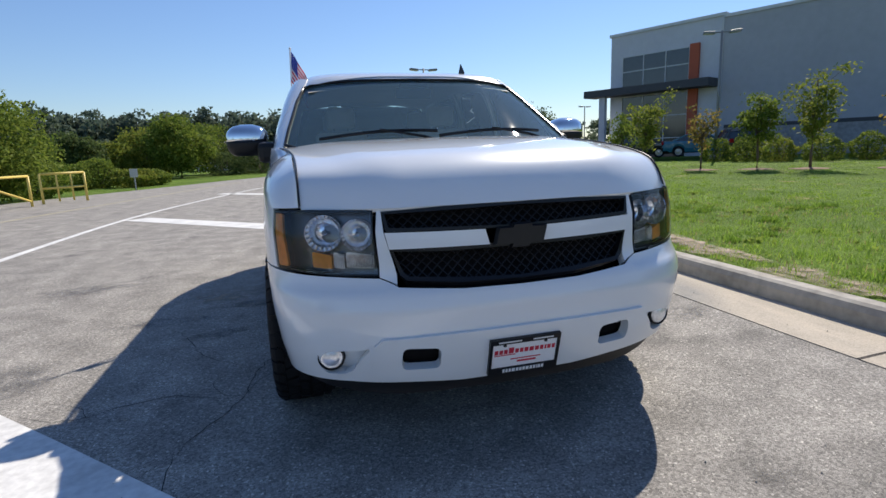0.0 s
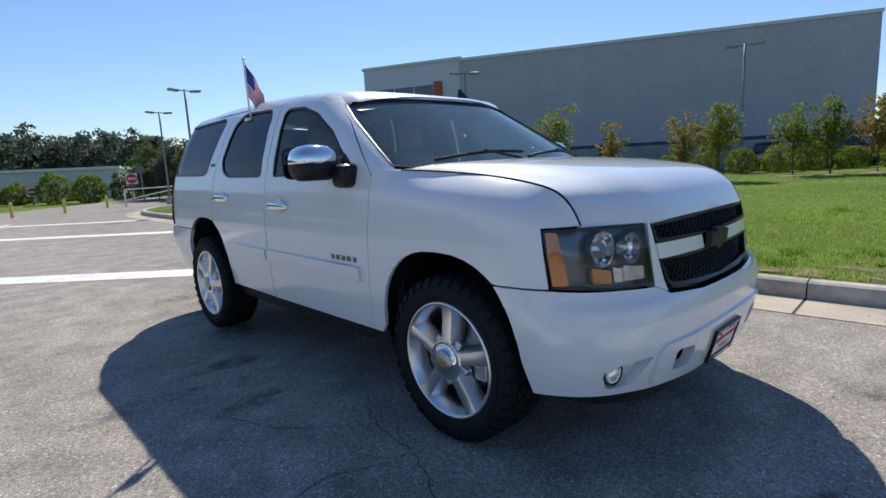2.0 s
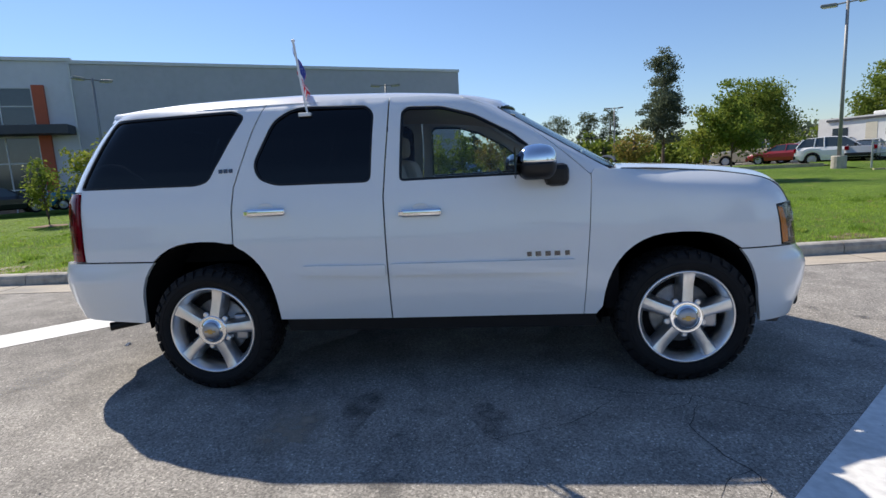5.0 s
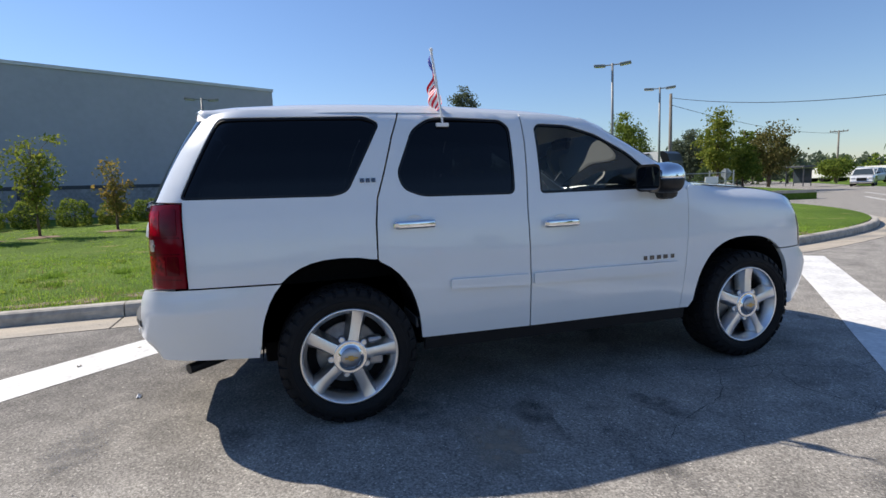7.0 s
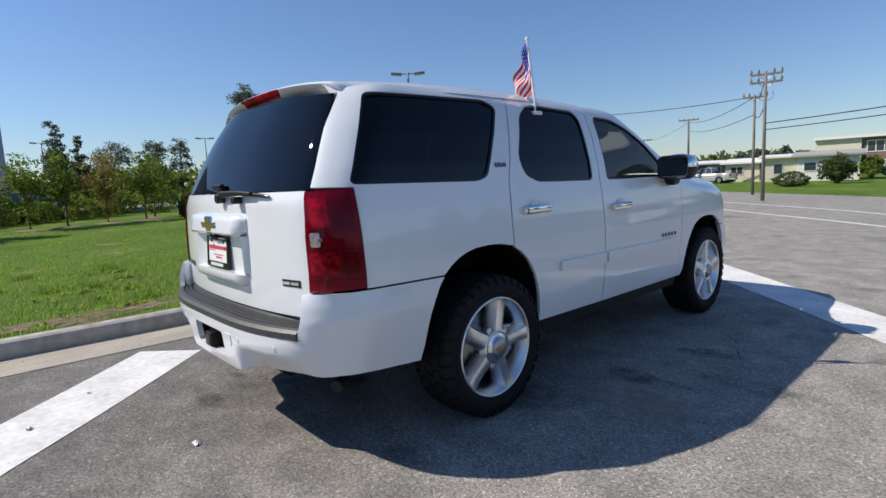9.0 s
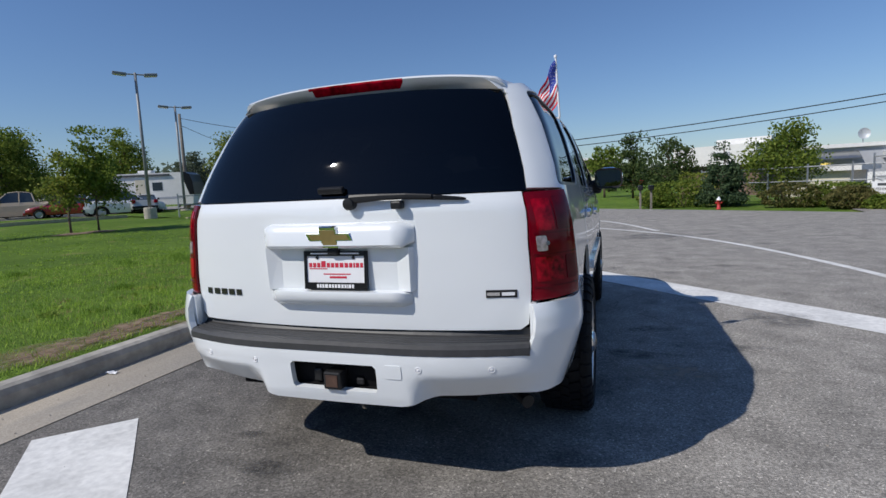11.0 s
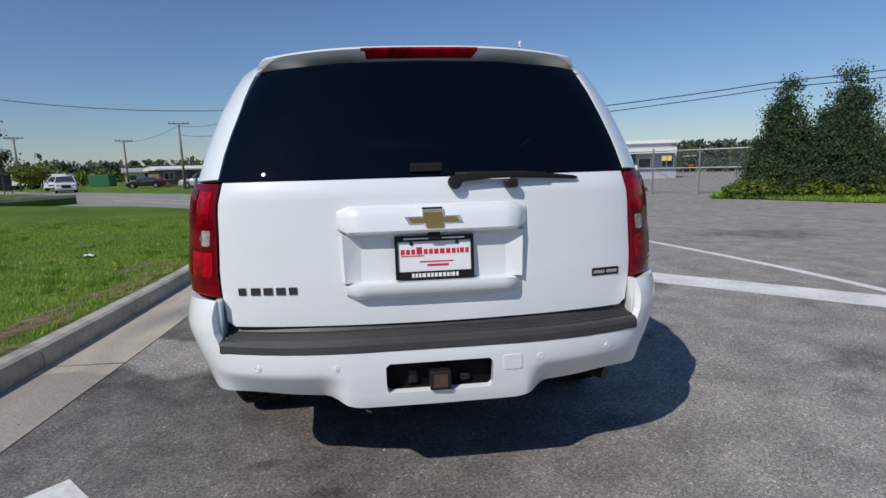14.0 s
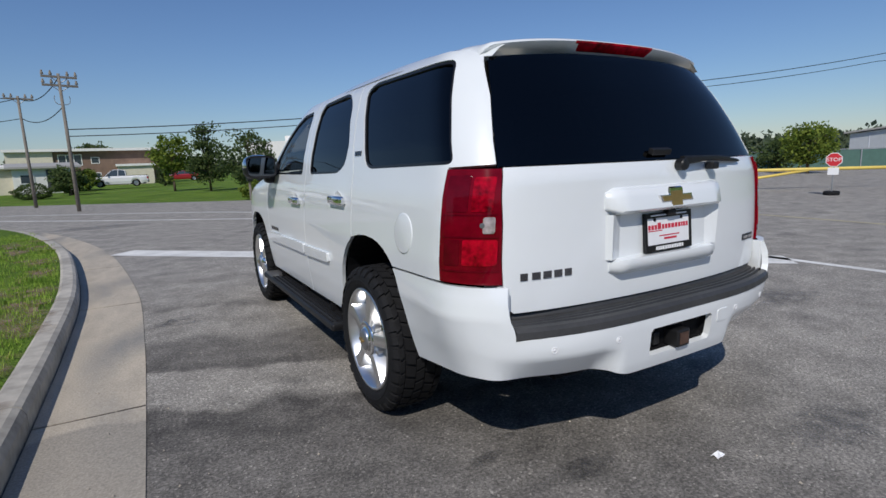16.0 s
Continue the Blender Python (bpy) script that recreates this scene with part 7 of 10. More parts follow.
for x, y, z, top, turn in ((20.77, -15.68, 0.50, 7.53, 0.85), (24.87, -22.14, 0.20, 7.18, 0.85), (24.2, 5.0, 0.35, 6.0, 1.8), (19.7, 18.0, 0.2, 6.45, 2.6), (5.14, 19.91, 0.12, 4.9, 0.1), (6.25, 27.43, 0.05, 4.85, 0.1), (21.66, 33.96, 0.0, 4.24, 0.2), (37.26, -9.78, 0.6, 5.3, 1.37), (46.0, -1.0, 0.6, 5.56, 1.5)):
    lamp_post(x, y, z, top, turn)


def utility_pole(x, y, z, top, turn, arms=1, r=0.14, span=0.95):
    t = thing("utility_pole", "brown wooden utility pole with crossarm and insulators", "utility pole", group="utility poles")
    part("pole", tube([(x, y, z - 0.1), (x + 0.02, y, top)], r, 10, r_end=r * 0.65), WOOD_POLE, t, "weathered wooden pole", smooth=True)
    d = Vector((math.cos(turn), math.sin(turn), 0))
    for k in range(arms):
        zc = top - 0.12 - 0.55 * span * k
        p = Vector((x, y, zc))
        ab = box(-span, span, -0.045 * span - 0.01, 0.045 * span + 0.01, -0.05 * span - 0.01, 0.05 * span + 0.01)
        ab.transform(Matrix.Translation(p) @ Matrix.Rotation(turn, 4, "Z"))
        a_ = part("crossarm", ab, WOOD_POLE, t, "wooden crossarm")
        for u in (-0.93 * span, -0.47 * span, 0.47 * span, 0.93 * span):
            q = p + d * u
            part("insulator", lathe([(0.05, 0.02), (0.06, 0.05), (0.12, 0.05), (0.16, 0.03), (0.2, 0.03), (0.22, 0.001)], 8, "Z", tuple(q)), WOOD_POLE, a_)
        for s in (-1, 1):
            part("brace", tube([p + d * 0.55 * s * span, p + Vector((0, 0, -0.4 * span))], 0.015, 5), GALV, a_)
    if arms == 2:           # line taps hanging in steel loops below the arms
        for sg in (-1, 1):
            zb = top - 1.55 * span - 0.12
            part("line_tap", tube([(x, y, zb - 0.25 * span)] + [(x + d.x * sg * u * span, y + d.y * sg * u * span, zb + w * span) for u, w in ((0.28, -0.22), (0.42, -0.08), (0.45, 0.18), (0.40, 0.34))], 0.014, 5), GALV, t, "steel line tap")


P3, P4, P2, P1 = (6.11, -25.42), (4.09, -20.14), (20.81, -52.77), (32.3, -65.9)
utility_pole(*P3, -0.1, 4.85, 0.3, 1, 0.075, 0.52)
utility_pole(*P4, -0.1, 5.05, 0.3, 2, 0.075, 0.55)
utility_pole(*P2, -0.2, 6.64, 0.3, 1)
utility_pole(*P1, -0.2, 5.85, 0.4, 1)
utility_pole(28.1, -25.8, 0.5, 7.4, 0.6, 0, 0.15)
utility_pole(45, -66, 0.0, 6.5, 0.6, 1)


def wire(name, pts, sag, label, r=0.018, group="overhead wires"):
    bm_ = bmesh.new()
    for a, b in zip(pts, pts[1:]):
        a, b = Vector(a), Vector(b)
        tube([a.lerp(b, k / 12) - Vector((0, 0, sag * 4 * (k / 12) * (1 - k / 12))) for k in range(13)], r, 5, bm_, False)
    tagged(link_mesh(name, bm_, BLACK_PLASTIC), label, "cable", group)


wl = "thin black overhead wire strung between poles"
wire("overhead_wire", [(P2[0], P2[1], 5.4), (P3[0], P3[1], 3.9), (P4[0], P4[1], 3.9)], 0.35, wl)
wire("overhead_wire", [(P4[0], P4[1], 3.05), (-15.4, -15.5, 4.30), (-35.0, -10.0, 6.4), (-62, 10, 8.6)], 0.25, wl, 0.019)
wire("overhead_wire", [(P4[0], P4[1], 2.80), (-15.4, -15.5, 4.08), (-35.2, -10.4, 6.05), (-62, 9, 8.1)], 0.28, wl, 0.017)
wire("overhead_wire", [(P1[0], P1[1], 5.6), (P2[0], P2[1], 6.3), (P3[0], P3[1], 4.75), (P4[0], P4[1], 4.95)], 0.4, wl)
wire("overhead_wire", [(28.1, -25.8, 7.1), (P3[0], P3[1], 4.75)], 0.8, wl)
wire("overhead_wire", [(28.1, -25.8, 6.6), (45, -66, 6.2)], 0.6, wl)

# ---- young lawn trees ----
E0, E15, E3, E4 = (-0.85, -4.24, 1.3), (-2.18, -3.53, 0.2), (-3.34, -2.43, 0.0), (-3.93, -1.47, -0.55)
E65, E85, E11, E12 = (-4.13, 1.29, 1.7), (-3.26, 3.19, 0.7), (-1.17, 4.60, 1.1), (-0.33, 4.66, 0.5)
E145, E16 = (0.62, 4.61, 0.2), (2.02, 4.08, -0.2)
GREEN_L, RUST_L = "young green tree planted in the lawn", "young lawn tree with rust-tinged leaves"
YEL_L = "young lawn tree with yellowing leaves"
E1, E155, E2 = (-1.80, -3.87, 0.3), (1.57, 4.31, 0.0), (-2.617, -3.20)
for eye, az, d, h, w, mat, lab, n, shp in (
        (E0, 33.0, 22.0, 2.1, 1.3, LEAF_GREEN, GREEN_L, 1500, "oval"), (E1, 39.0, 20.5, 2.6, 1.7, LEAF_YELLOW, GREEN_L, 2400, "vase"), (E1, 43.9, 21.0, 2.15, 1.3, LEAF_RUST, RUST_L, 900, "vase"),
        (E1, 48.5, 21.0, 2.6, 1.5, LEAF_GREEN, GREEN_L, 3400, "upright"), (E1, 52.5, 21.0, 3.1, 1.8, LEAF_YELLOW, YEL_L, 2600, "vase"),
        (E1, 58.4, 21.0, 2.3, 1.4, LEAF_RUST, RUST_L, 1300, "vase"), (E1, 65.2, 20.5, 2.35, 1.6, LEAF_RUST, RUST_L, 1700, "vase"), (E1, 68.4, 21.0, 2.8, 1.6, LEAF_YELLOW, YEL_L, 3200, "upright"),
        (E3, 79.3, 24.0, 2.6, 2.1, LEAF_GREEN, GREEN_L, 2200, "vase"), (E3, 82.0, 24.0, 2.9, 1.2, LEAF_GREEN, GREEN_L, 2200, "upright"), (E3, 85.1, 24.0, 2.6, 1.9, LEAF_RUST, RUST_L, 1900, "vase"),
        (E3, 88.3, 24.0, 2.7, 1.7, LEAF_GREEN, GREEN_L, 1900, "vase"), (E3, 89.9, 25.5, 2.9, 1.6, LEAF_GREEN, GREEN_L, 2400, "upright"), (E4, 102.5, 22.0, 2.3, 1.7, LEAF_RUST, RUST_L, 2000, "vase"),
        (E11, 125.3, 21.5, 2.7, 1.9, LEAF_YELLOW, YEL_L, 2600, "upright"), (E11, 127.4, 22.0, 3.5, 2.7, LEAF_GREEN, "larger green lawn tree with a dense crown", 8500, "upright")):
    x, y = polar(eye, az, d)
    k = int(az * 10)
    t_ = tree(x, y, lawn_height(x, y), h * 1.04, w * 0.86, mat, lab, k, n=int(n * 0.75), leaf=0.075, clumps=52, stem=0.26 if h < 3.4 else 0.20, shape=shp, name="lawn_tree", group="lawn trees", trunk_r=0.04)
    # mulch ring
    mb_ = bmesh.new()
    c0 = mb_.verts.new((x, y, lawn_height(x, y) + 0.06))
    rn = [mb_.verts.new((x + (0.55 + 0.08 * math.sin(5 * q + k)) * math.cos(q), y + (0.55 + 0.08 * math.sin(5 * q + k)) * math.sin(q), lawn_height(x, y) + 0.012)) for q in (2 * math.pi * j / 16 for j in range(16))]
    for j in range(16):
        mb_.faces.new((c0, rn[j], rn[(j + 1) % 16]))
    part("mulch_ring", mb_, DIRT, t_, "ring of brown mulch")

# shrubs along the foot of the warehouse
rr = random.Random(8)
for k in range(15):
    u = 1.0 + 1.42 * k
    x, y = fm_.at(u, 8.6 + 0.4 * math.sin(k * 1.7))
    hgt = rr.uniform(0.95, 1.35)
    hedge_bush(x, y, lawn_height(x, y) - 0.05, rr.uniform(1.2, 1.6), 1.3, hgt, LEAF_GREEN if k % 4 else LEAF_YELLOW, "rounded yellow-green shrub at the warehouse foot", 40 + k, 2600, 0.06, group="warehouse shrubs")
# shrubs by the car park
for az, d, h, w in ((92.0, 33, 1.2, 1.8), (94.8, 31, 1.4, 1.7), (87.5, 33, 1.0, 1.6), (85.0, 33, 0.9, 1.5), (83.0, 32, 1.1, 1.6)):
    x, y = polar(E4, az, d)
    hedge_bush(x, y, lawn_height(x, y), w, w, h, LEAF_GREEN, "green shrub beside the car park", int(az * 7), 1100, 0.11, group="car park shrubs")


x, y = polar(E3, 91.8, 23)
hedge_bush(x, y, lawn_height(x, y), 0.95, 0.9, 1.0, LEAF_DARK, "dense dark green bush on the lawn", 611, 3200, 0.07)


# ---- other vehicles ----
def car(kind, paint, label, x, y, z, heading, scale=1.0, name="parked_car", group="parked cars"):
    """A vehicle about the origin with its nose towards +y, then placed."""
    M = Matrix.Translation((x, y, z)) @ Matrix.Rotation(heading, 4, "Z") @ Matrix.Scale(scale, 4)
    t = thing(name, label, "truck" if kind == "pickup" else "car", group=group)
    if kind == "sedan":
        L_, W, H = 4.7, 0.90, 1.43
        deck = [(-2.35, 0.55), (-2.33, 0.88), (-2.20, 0.98), (-1.55, 1.00), (0.75, 0.96), (1.30, 0.92), (2.05, 0.78), (2.30, 0.66), (2.35, 0.45)]
        cab = [(-1.75, 0.99), (-0.95, 1.38), (-0.2, 1.43), (0.35, 1.38), (1.15, 0.93)]
    elif kind == "suv":
        L_, W, H = 4.6, 0.93, 1.68
        deck = [(-2.28, 0.55), (-2.28, 0.95), (-2.22, 1.08), (-1.5, 1.10), (0.8, 1.05), (1.25, 1.02), (2.00, 0.90), (2.25, 0.76), (2.30, 0.5)]
        cab = [(-2.20, 1.08), (-1.85, 1.60), (-0.6, 1.68), (0.25, 1.62), (1.10, 1.03)]
    else:
        L_, W, H = 5.6, 0.98, 1.85
        deck = [(-2.80, 0.62), (-2.80, 1.10), (-2.76, 1.16), (-0.9, 1.16), (1.0, 1.16), (1.35, 1.12), (2.45, 1.04), (2.74, 0.92), (2.78, 0.55)]
        cab = [(-0.78, 1.15), (-0.62, 1.76), (0.0, 1.85), (0.55, 1.80), (1.30, 1.13)]
    wr = 0.33 if kind == "sedan" else 0.37
    axles = (L_ * 0.31, -L_ * 0.29)
    hubz = wr

    def put(bm_):
        bm_.transform(M)
        bmesh.ops.recalc_face_normals(bm_, faces=bm_.faces)
        return bm_
    # lower body: wheel arches cut into the side outline
    ys = sorted(set([round(v, 3) for v in np.linspace(deck[0][0], deck[-1][0], 40)] + [round(a + s * wr * 1.12 * c, 3) for a in axles for s in (-1, 1) for c in (1, 0.9, 0.6, 0.3)]))
    top = lerp_tab(deck)

    def sill(yv):
        b = 0.30 if abs(yv) < L_ * 0.42 else 0.38
        for a in axles:
            q = abs(yv - a) / (wr * 1.12)
            if q < 1:
                b = max(b, hubz + wr * 1.12 * math.sqrt(1 - q * q))
        return b
    bm_ = bmesh.new()
    rings = []
    for yv in ys:
        e = abs(yv) / (L_ / 2)
        wv = W * (1 - 0.16 * max(0, (e - 0.75) / 0.25) ** 2)
        zt, zb = top(yv), sill(yv)
        zb = min(zb, zt - 0.04)
        row = []
        for s in (-1, 1):
            side_pts = [(wv * 0.93, zb), (wv * 0.99, zb + (zt - zb) * 0.35), (wv * 0.985, zb + (zt - zb) * 0.75), (wv * 0.90, zt - 0.01)]
            side_pts = side_pts if s < 0 else side_pts[::-1]
            row += [bm_.verts.new((s * xx, yv, zz)) for xx, zz in side_pts]
            if s < 0:
                row.append(bm_.verts.new((0, yv, zt + 0.02)))
        rings.append(row)
    for a, b in zip(rings, rings[1:]):
        for k in range(len(a) - 1):
            bm_.faces.new((a[k], b[k], b[k + 1], a[k + 1]))
    bm_.faces.new(rings[0]), bm_.faces.new(rings[-1][::-1])
    body = part("body", put(bm_), PAINTS[paint], t, smooth=False)
    # cabin: glass all round, a painted roof and pillars
    ct = lerp_tab(cab)
    yc = [cab[0][0] + (cab[-1][0] - cab[0][0]) * k / 14 for k in range(15)]
    zb = min(cab[0][1], cab[-1][1])
    gl, rf = bmesh.new(), bmesh.new()
    prev = None
    for yv in yc:
        zt = ct(yv) - 0.03
        base = top(yv) - 0.02
        wt = W * (0.90 - 0.20 * max(0, (zt - base)) / 0.6)
        row = [gl.verts.new(v) for v in ((-W * 0.90, yv, base), (-wt, yv, zt), (wt, yv, zt), (W * 0.90, yv, base))]
        if prev:
            for k in range(3):
                gl.faces.new((prev[k], row[k], row[k + 1], prev[k + 1]))
        prev = row
    part("cabin_glass", put(gl), PANE, t, "dark glass")
    ytop = [yv for yv in np.linspace(cab[1][0] - 0.08, cab[3][0] + 0.12, 10)]
    prev = None
    for yv in ytop:
        zt = ct(yv)
        wt = W * (0.90 - 0.20 * max(0, (zt - top(yv))) / 0.6) + 0.015
        row = [rf.verts.new(v) for v in ((-wt, yv, zt - 0.08), (-wt * 0.96, yv, zt - 0.015), (0, yv, zt + 0.02), (wt * 0.96, yv, zt - 0.015), (wt, yv, zt - 0.08))]
        if prev:
            for k in range(4):
                rf.faces.new((prev[k], row[k], row[k + 1], prev[k + 1]))
        prev = row
    part("roof", put(rf), PAINTS[paint], t, smooth=True)
    pill = [cab[0][0] + 0.03, (cab[1][0] + cab[3][0]) / 2 + 0.05, cab[-1][0] - 0.03] + ([(cab[0][0] + cab[1][0]) / 2 + 0.75] if kind == "suv" else [])
    tops = [cab[1][0], (cab[1][0] + cab[3][0]) / 2, cab[3][0] + 0.06] + ([cab[1][0] + 0.62] if kind == "suv" else [])
    for ya, yb in zip(pill, tops):
        for s in (-1, 1):
            za, zb_ = top(ya) - 0.03, ct(yb) - 0.03
            wa = W * 0.905
            wb = W * (0.90 - 0.20 * max(0, zb_ - top(yb)) / 0.6) + 0.008
            part("pillar", put(tube([(s * wa, ya, za), (s * wb, yb, zb_)], 0.035, 5)), PAINTS[paint], t)
    for a in axles:
        for s in (-1, 1):
            wb = lathe([(W * 0.72, wr * 0.6), (W * 0.74, wr * 0.96), (W * 0.80, wr), (W * 0.95, wr), (W * 0.985, wr * 0.94), (W * 0.985, wr * 0.66)], 20, "X", (0, a, hubz))
            rb_2 = lathe([(W * 0.95, wr * 0.67), (W * 0.985, wr * 0.64), (W * 0.96, wr * 0.55), (W * 0.97, wr * 0.18), (W * 0.985, 0.001)], 15, "X", (0, a, hubz))
            for bq in (wb, rb_2):
                for v in bq.verts:
                    v.co.x *= s
            wh = part("wheel", put(wb), RUBBER, t, smooth=True)
            part("rim", put(rb_2), ALLOY_DARK, wh)
    zl = top(deck[-2][0]) - 0.10
    for s in (-1, 1):
        part("headlight", put(box(s * W * 0.70 - 0.17, s * W * 0.70 + 0.17, L_ / 2 - 0.20, L_ / 2 - 0.045, zl - 0.09, zl + 0.05, 0.02)), CLEAR_LENS, t)
        part("tail_lamp", put(box(s * W * 0.76 - 0.12, s * W * 0.76 + 0.12, -L_ / 2 - 0.01, -L_ / 2 + 0.12, 0.78, 1.02, 0.02)), RED_LENS, t)
        part("mirror", put(box(s * (W + 0.09) - 0.08, s * (W + 0.09) + 0.08, cab[-1][0] - 0.42, cab[-1][0] - 0.30, top(0.5) + 0.02, top(0.5) + 0.16, 0.02)), BLACK_PLASTIC, t)
    part("bumper", put(box(-W * 0.88, W * 0.88, L_ / 2 - 0.13, L_ / 2 + 0.03, 0.30, 0.50, 0.04)), PAINTS[paint] if kind != "pickup" else CHROME, t)
    part("grille", put(box(-W * 0.40, W * 0.40, L_ / 2 - 0.10, L_ / 2 + 0.012, 0.54, zl + 0.02, 0.02)), BLACK_PLASTIC, t)
    part("bumper", put(box(-W * 0.88, W * 0.88, -L_ / 2 - 0.04, -L_ / 2 + 0.1, 0.40, 0.60, 0.04)), BLACK_PLASTIC if kind != "pickup" else CHROME, t)
    part("chassis", put(box(-W * 0.8, W * 0.8, -L_ * 0.45, L_ * 0.45, 0.24, 0.5)), DARK_UNDER, t)
    if kind == "pickup":
        part("cargo_bed", put(box(-W * 0.80, W * 0.80, -2.70, -0.95, 1.10, 1.19)), DARK_UNDER, t, "dark open cargo bed")
    return t


def at(eye, az, d):
    return polar(eye, az, d)


def heading_to(dx, dy):
    return math.atan2(-dx, dy)


for kind, paint, lab, eye, az, d, z, hd, sc in (
        ("sedan", "black", "dark parked sedan near the warehouse entry", E0, 34.2, 32.5, 0.38, (0.80, -0.60), 0.86),
        ("sedan", "teal", "bright blue parked car near the warehouse entry", E0, 40.2, 32.0, 0.42, (0.80, -0.60), 0.84),
        ("suv", "black", "black parked sport utility vehicle", E0, 43.0, 32.5, 0.42, (0.5, 0.85), 0.84),
        ("suv", "black", "black parked sport utility vehicle by the warehouse", E15, 73.9, 37.5, 0.35, (0.9, 0.4), 0.85),
        ("pickup", "white", "white parked pickup truck by the warehouse", E15, 76.3, 38.0, 0.35, (-0.95, -0.3), 0.85),
        ("suv", "grey", "grey parked car beside the lawn", E85, 92.4, 34, 0.45, (-0.6, -0.8), 0.8),
        ("sedan", "silver", "silver parked sedan beside the lawn", E85, 87.0, 35, 0.45, (-0.6, 0.8), 0.8),
        ("suv", "black", "black parked sport utility vehicle in a row", E4, 95.6, 63, 0.60, (-0.85, 0.52), 0.90),
        ("suv", "grey", "dark grey parked car in a row", E4, 97.3, 62, 0.60, (-0.85, 0.52), 0.90),
        ("sedan", "silver", "silver parked sedan in a row", E4, 98.7, 62, 0.60, (-0.85, 0.52), 0.90),
        ("sedan", "blue", "blue parked sedan in a row", E4, 100.0, 61, 0.60, (-0.85, 0.52), 0.90),
        ("sedan", "black", "black parked sedan in a row", E4, 101.7, 59, 0.60, (-0.85, 0.52), 0.90),
        ("suv", "grey", "dark parked car in a row", E4, 103.0, 61, 0.60, (-0.85, 0.52), 0.90),
        ("suv", "white", "white parked crossover seen from behind", E4, 104.8, 58, 0.60, (0.75, -0.66), 0.90),
        ("pickup", "tan", "tan parked pickup truck with a stained bed", E11, 122.0, 43.0, 0.50, (0.55, 0.83), 1.0),
        ("suv", "white", "white parked crossover at the lawn edge", E11, 129.7, 37.0, 0.50, (-0.65, -0.76), 0.92),
        ("sedan", "silver", "silver parked sedan at the lawn edge", E11, 131.2, 37.5, 0.60, (0.75, -0.65), 0.84),
        ("sedan", "red", "dark red parked car at the lawn edge", E11, 125.2, 38.5, 0.60, (0.7, 0.7), 0.84),
        ("suv", "white", "white parked car at the lawn edge", E11, 126.2, 41.0, 0.60, (0.6, 0.8), 0.84),
        ("pickup", "silver", "silver pickup truck parked by the far road", E145, 162.2, 62, -0.1, (1.0, -0.1), 0.9),
        ("sedan", "black", "black car parked by the far houses", E145, 157.0, 74, -0.1, (1, 0.2), 0.9),
        ("suv", "white", "white van parked beside the far road", E145, 150.4, 75, 0.0, (-0.2, 1), 1.0),
        ("pickup", "white", "white pickup truck parked on grass", E16, 178.7, 62, 0.1, (1.0, -0.05), 0.92),
        ("sedan", "red", "dark red car parked by the brick building", E16, -176.0, 74, 0.2, (1, 0), 0.9),
        ("pickup", "white", "white work truck stopped on the far road", E12, 149.8, 62, 0.0, (-0.5, 0.86), 0.9)):
    x, y = at(eye, az, d)
    car(kind, paint, lab, x, y, z, heading_to(*hd), sc)

# caravan
cx, cy = polar(E11, 131.8, 40)
rv = thing("travel_trailer", "white travel trailer with a black rounded front cap", "caravan")
Mrv = Matrix.Translation((cx, cy, 0.6)) @ Matrix.Rotation(heading_to(-0.906, -0.423), 4, "Z") @ Matrix.Scale(0.86, 4)


def rvp(name, bm_, mat, parent, lab="", smooth=False):
    bm_.transform(Mrv)
    return part(name, bm_, mat, parent, lab, smooth)


shell = bmesh.new()
prof = [(-3.6, 0.55), (-3.6, 2.95), (3.0, 2.95), (3.35, 2.75), (3.55, 2.2), (3.6, 1.5), (3.5, 0.55)]
lo_, hi_ = [shell.verts.new((-1.2, a, b)) for a, b in prof], [shell.verts.new((1.2, a, b)) for a, b in prof]
for i in range(len(prof)):
    j = (i + 1) % len(prof)
    shell.faces.new((lo_[i], lo_[j], hi_[j], hi_[i]))
shell.faces.new(lo_), shell.faces.new(hi_[::-1])
bmesh.ops.recalc_face_normals(shell, faces=shell.faces)
sh = rvp("shell", shell, WHITE_WALL, rv, "white ribbed shell")
cap_ = bmesh.new()
pc = [(2.75, 2.97), (3.05, 2.97), (3.40, 2.77), (3.60, 2.2), (3.66, 1.25), (3.3, 1.25)]
lo_, hi_ = [cap_.verts.new((-1.21, a, b)) for a, b in pc], [cap_.verts.new((1.21, a, b)) for a, b in pc]
for i in range(len(pc)):
    j = (i + 1) % len(pc)
    cap_.faces.new((lo_[i], lo_[j], hi_[j], hi_[i]))
cap_.faces.new(lo_), cap_.faces.new(hi_[::-1])
bmesh.ops.recalc_face_normals(cap_, faces=cap_.faces)
rvp("front_cap", cap_, BLACK_TRIM, sh, "black rounded front cap")
for s in (-1, 1):
    for ya, yb, za, zb in ((0.7, 1.4, 1.65, 2.25), (-2.6, -1.6, 1.65, 2.25)):
        rvp("window", box(min(s * 1.19, s * 1.22), max(s * 1.19, s * 1.22), ya, yb, za, zb), PANE, sh)
    rvp("door", box(min(s * 1.19, s * 1.215), max(s * 1.19, s * 1.215), -0.5, 0.2, 0.7, 2.5), CREAM, sh)
    rvp("stripe", box(min(s * 1.19, s * 1.212), max(s * 1.19, s * 1.212), -3.5, 2.9, 1.0, 1.15), WALL_GREY, sh)
    for ya in (-0.9, -1.75):
        rvp("wheel", lathe([(s * 0.85, 0.1), (s * 0.85, 0.36), (s * 1.1, 0.36), (s * 1.12, 0.2)], 16, "X", (0, ya, 0.36)), RUBBER, rv)
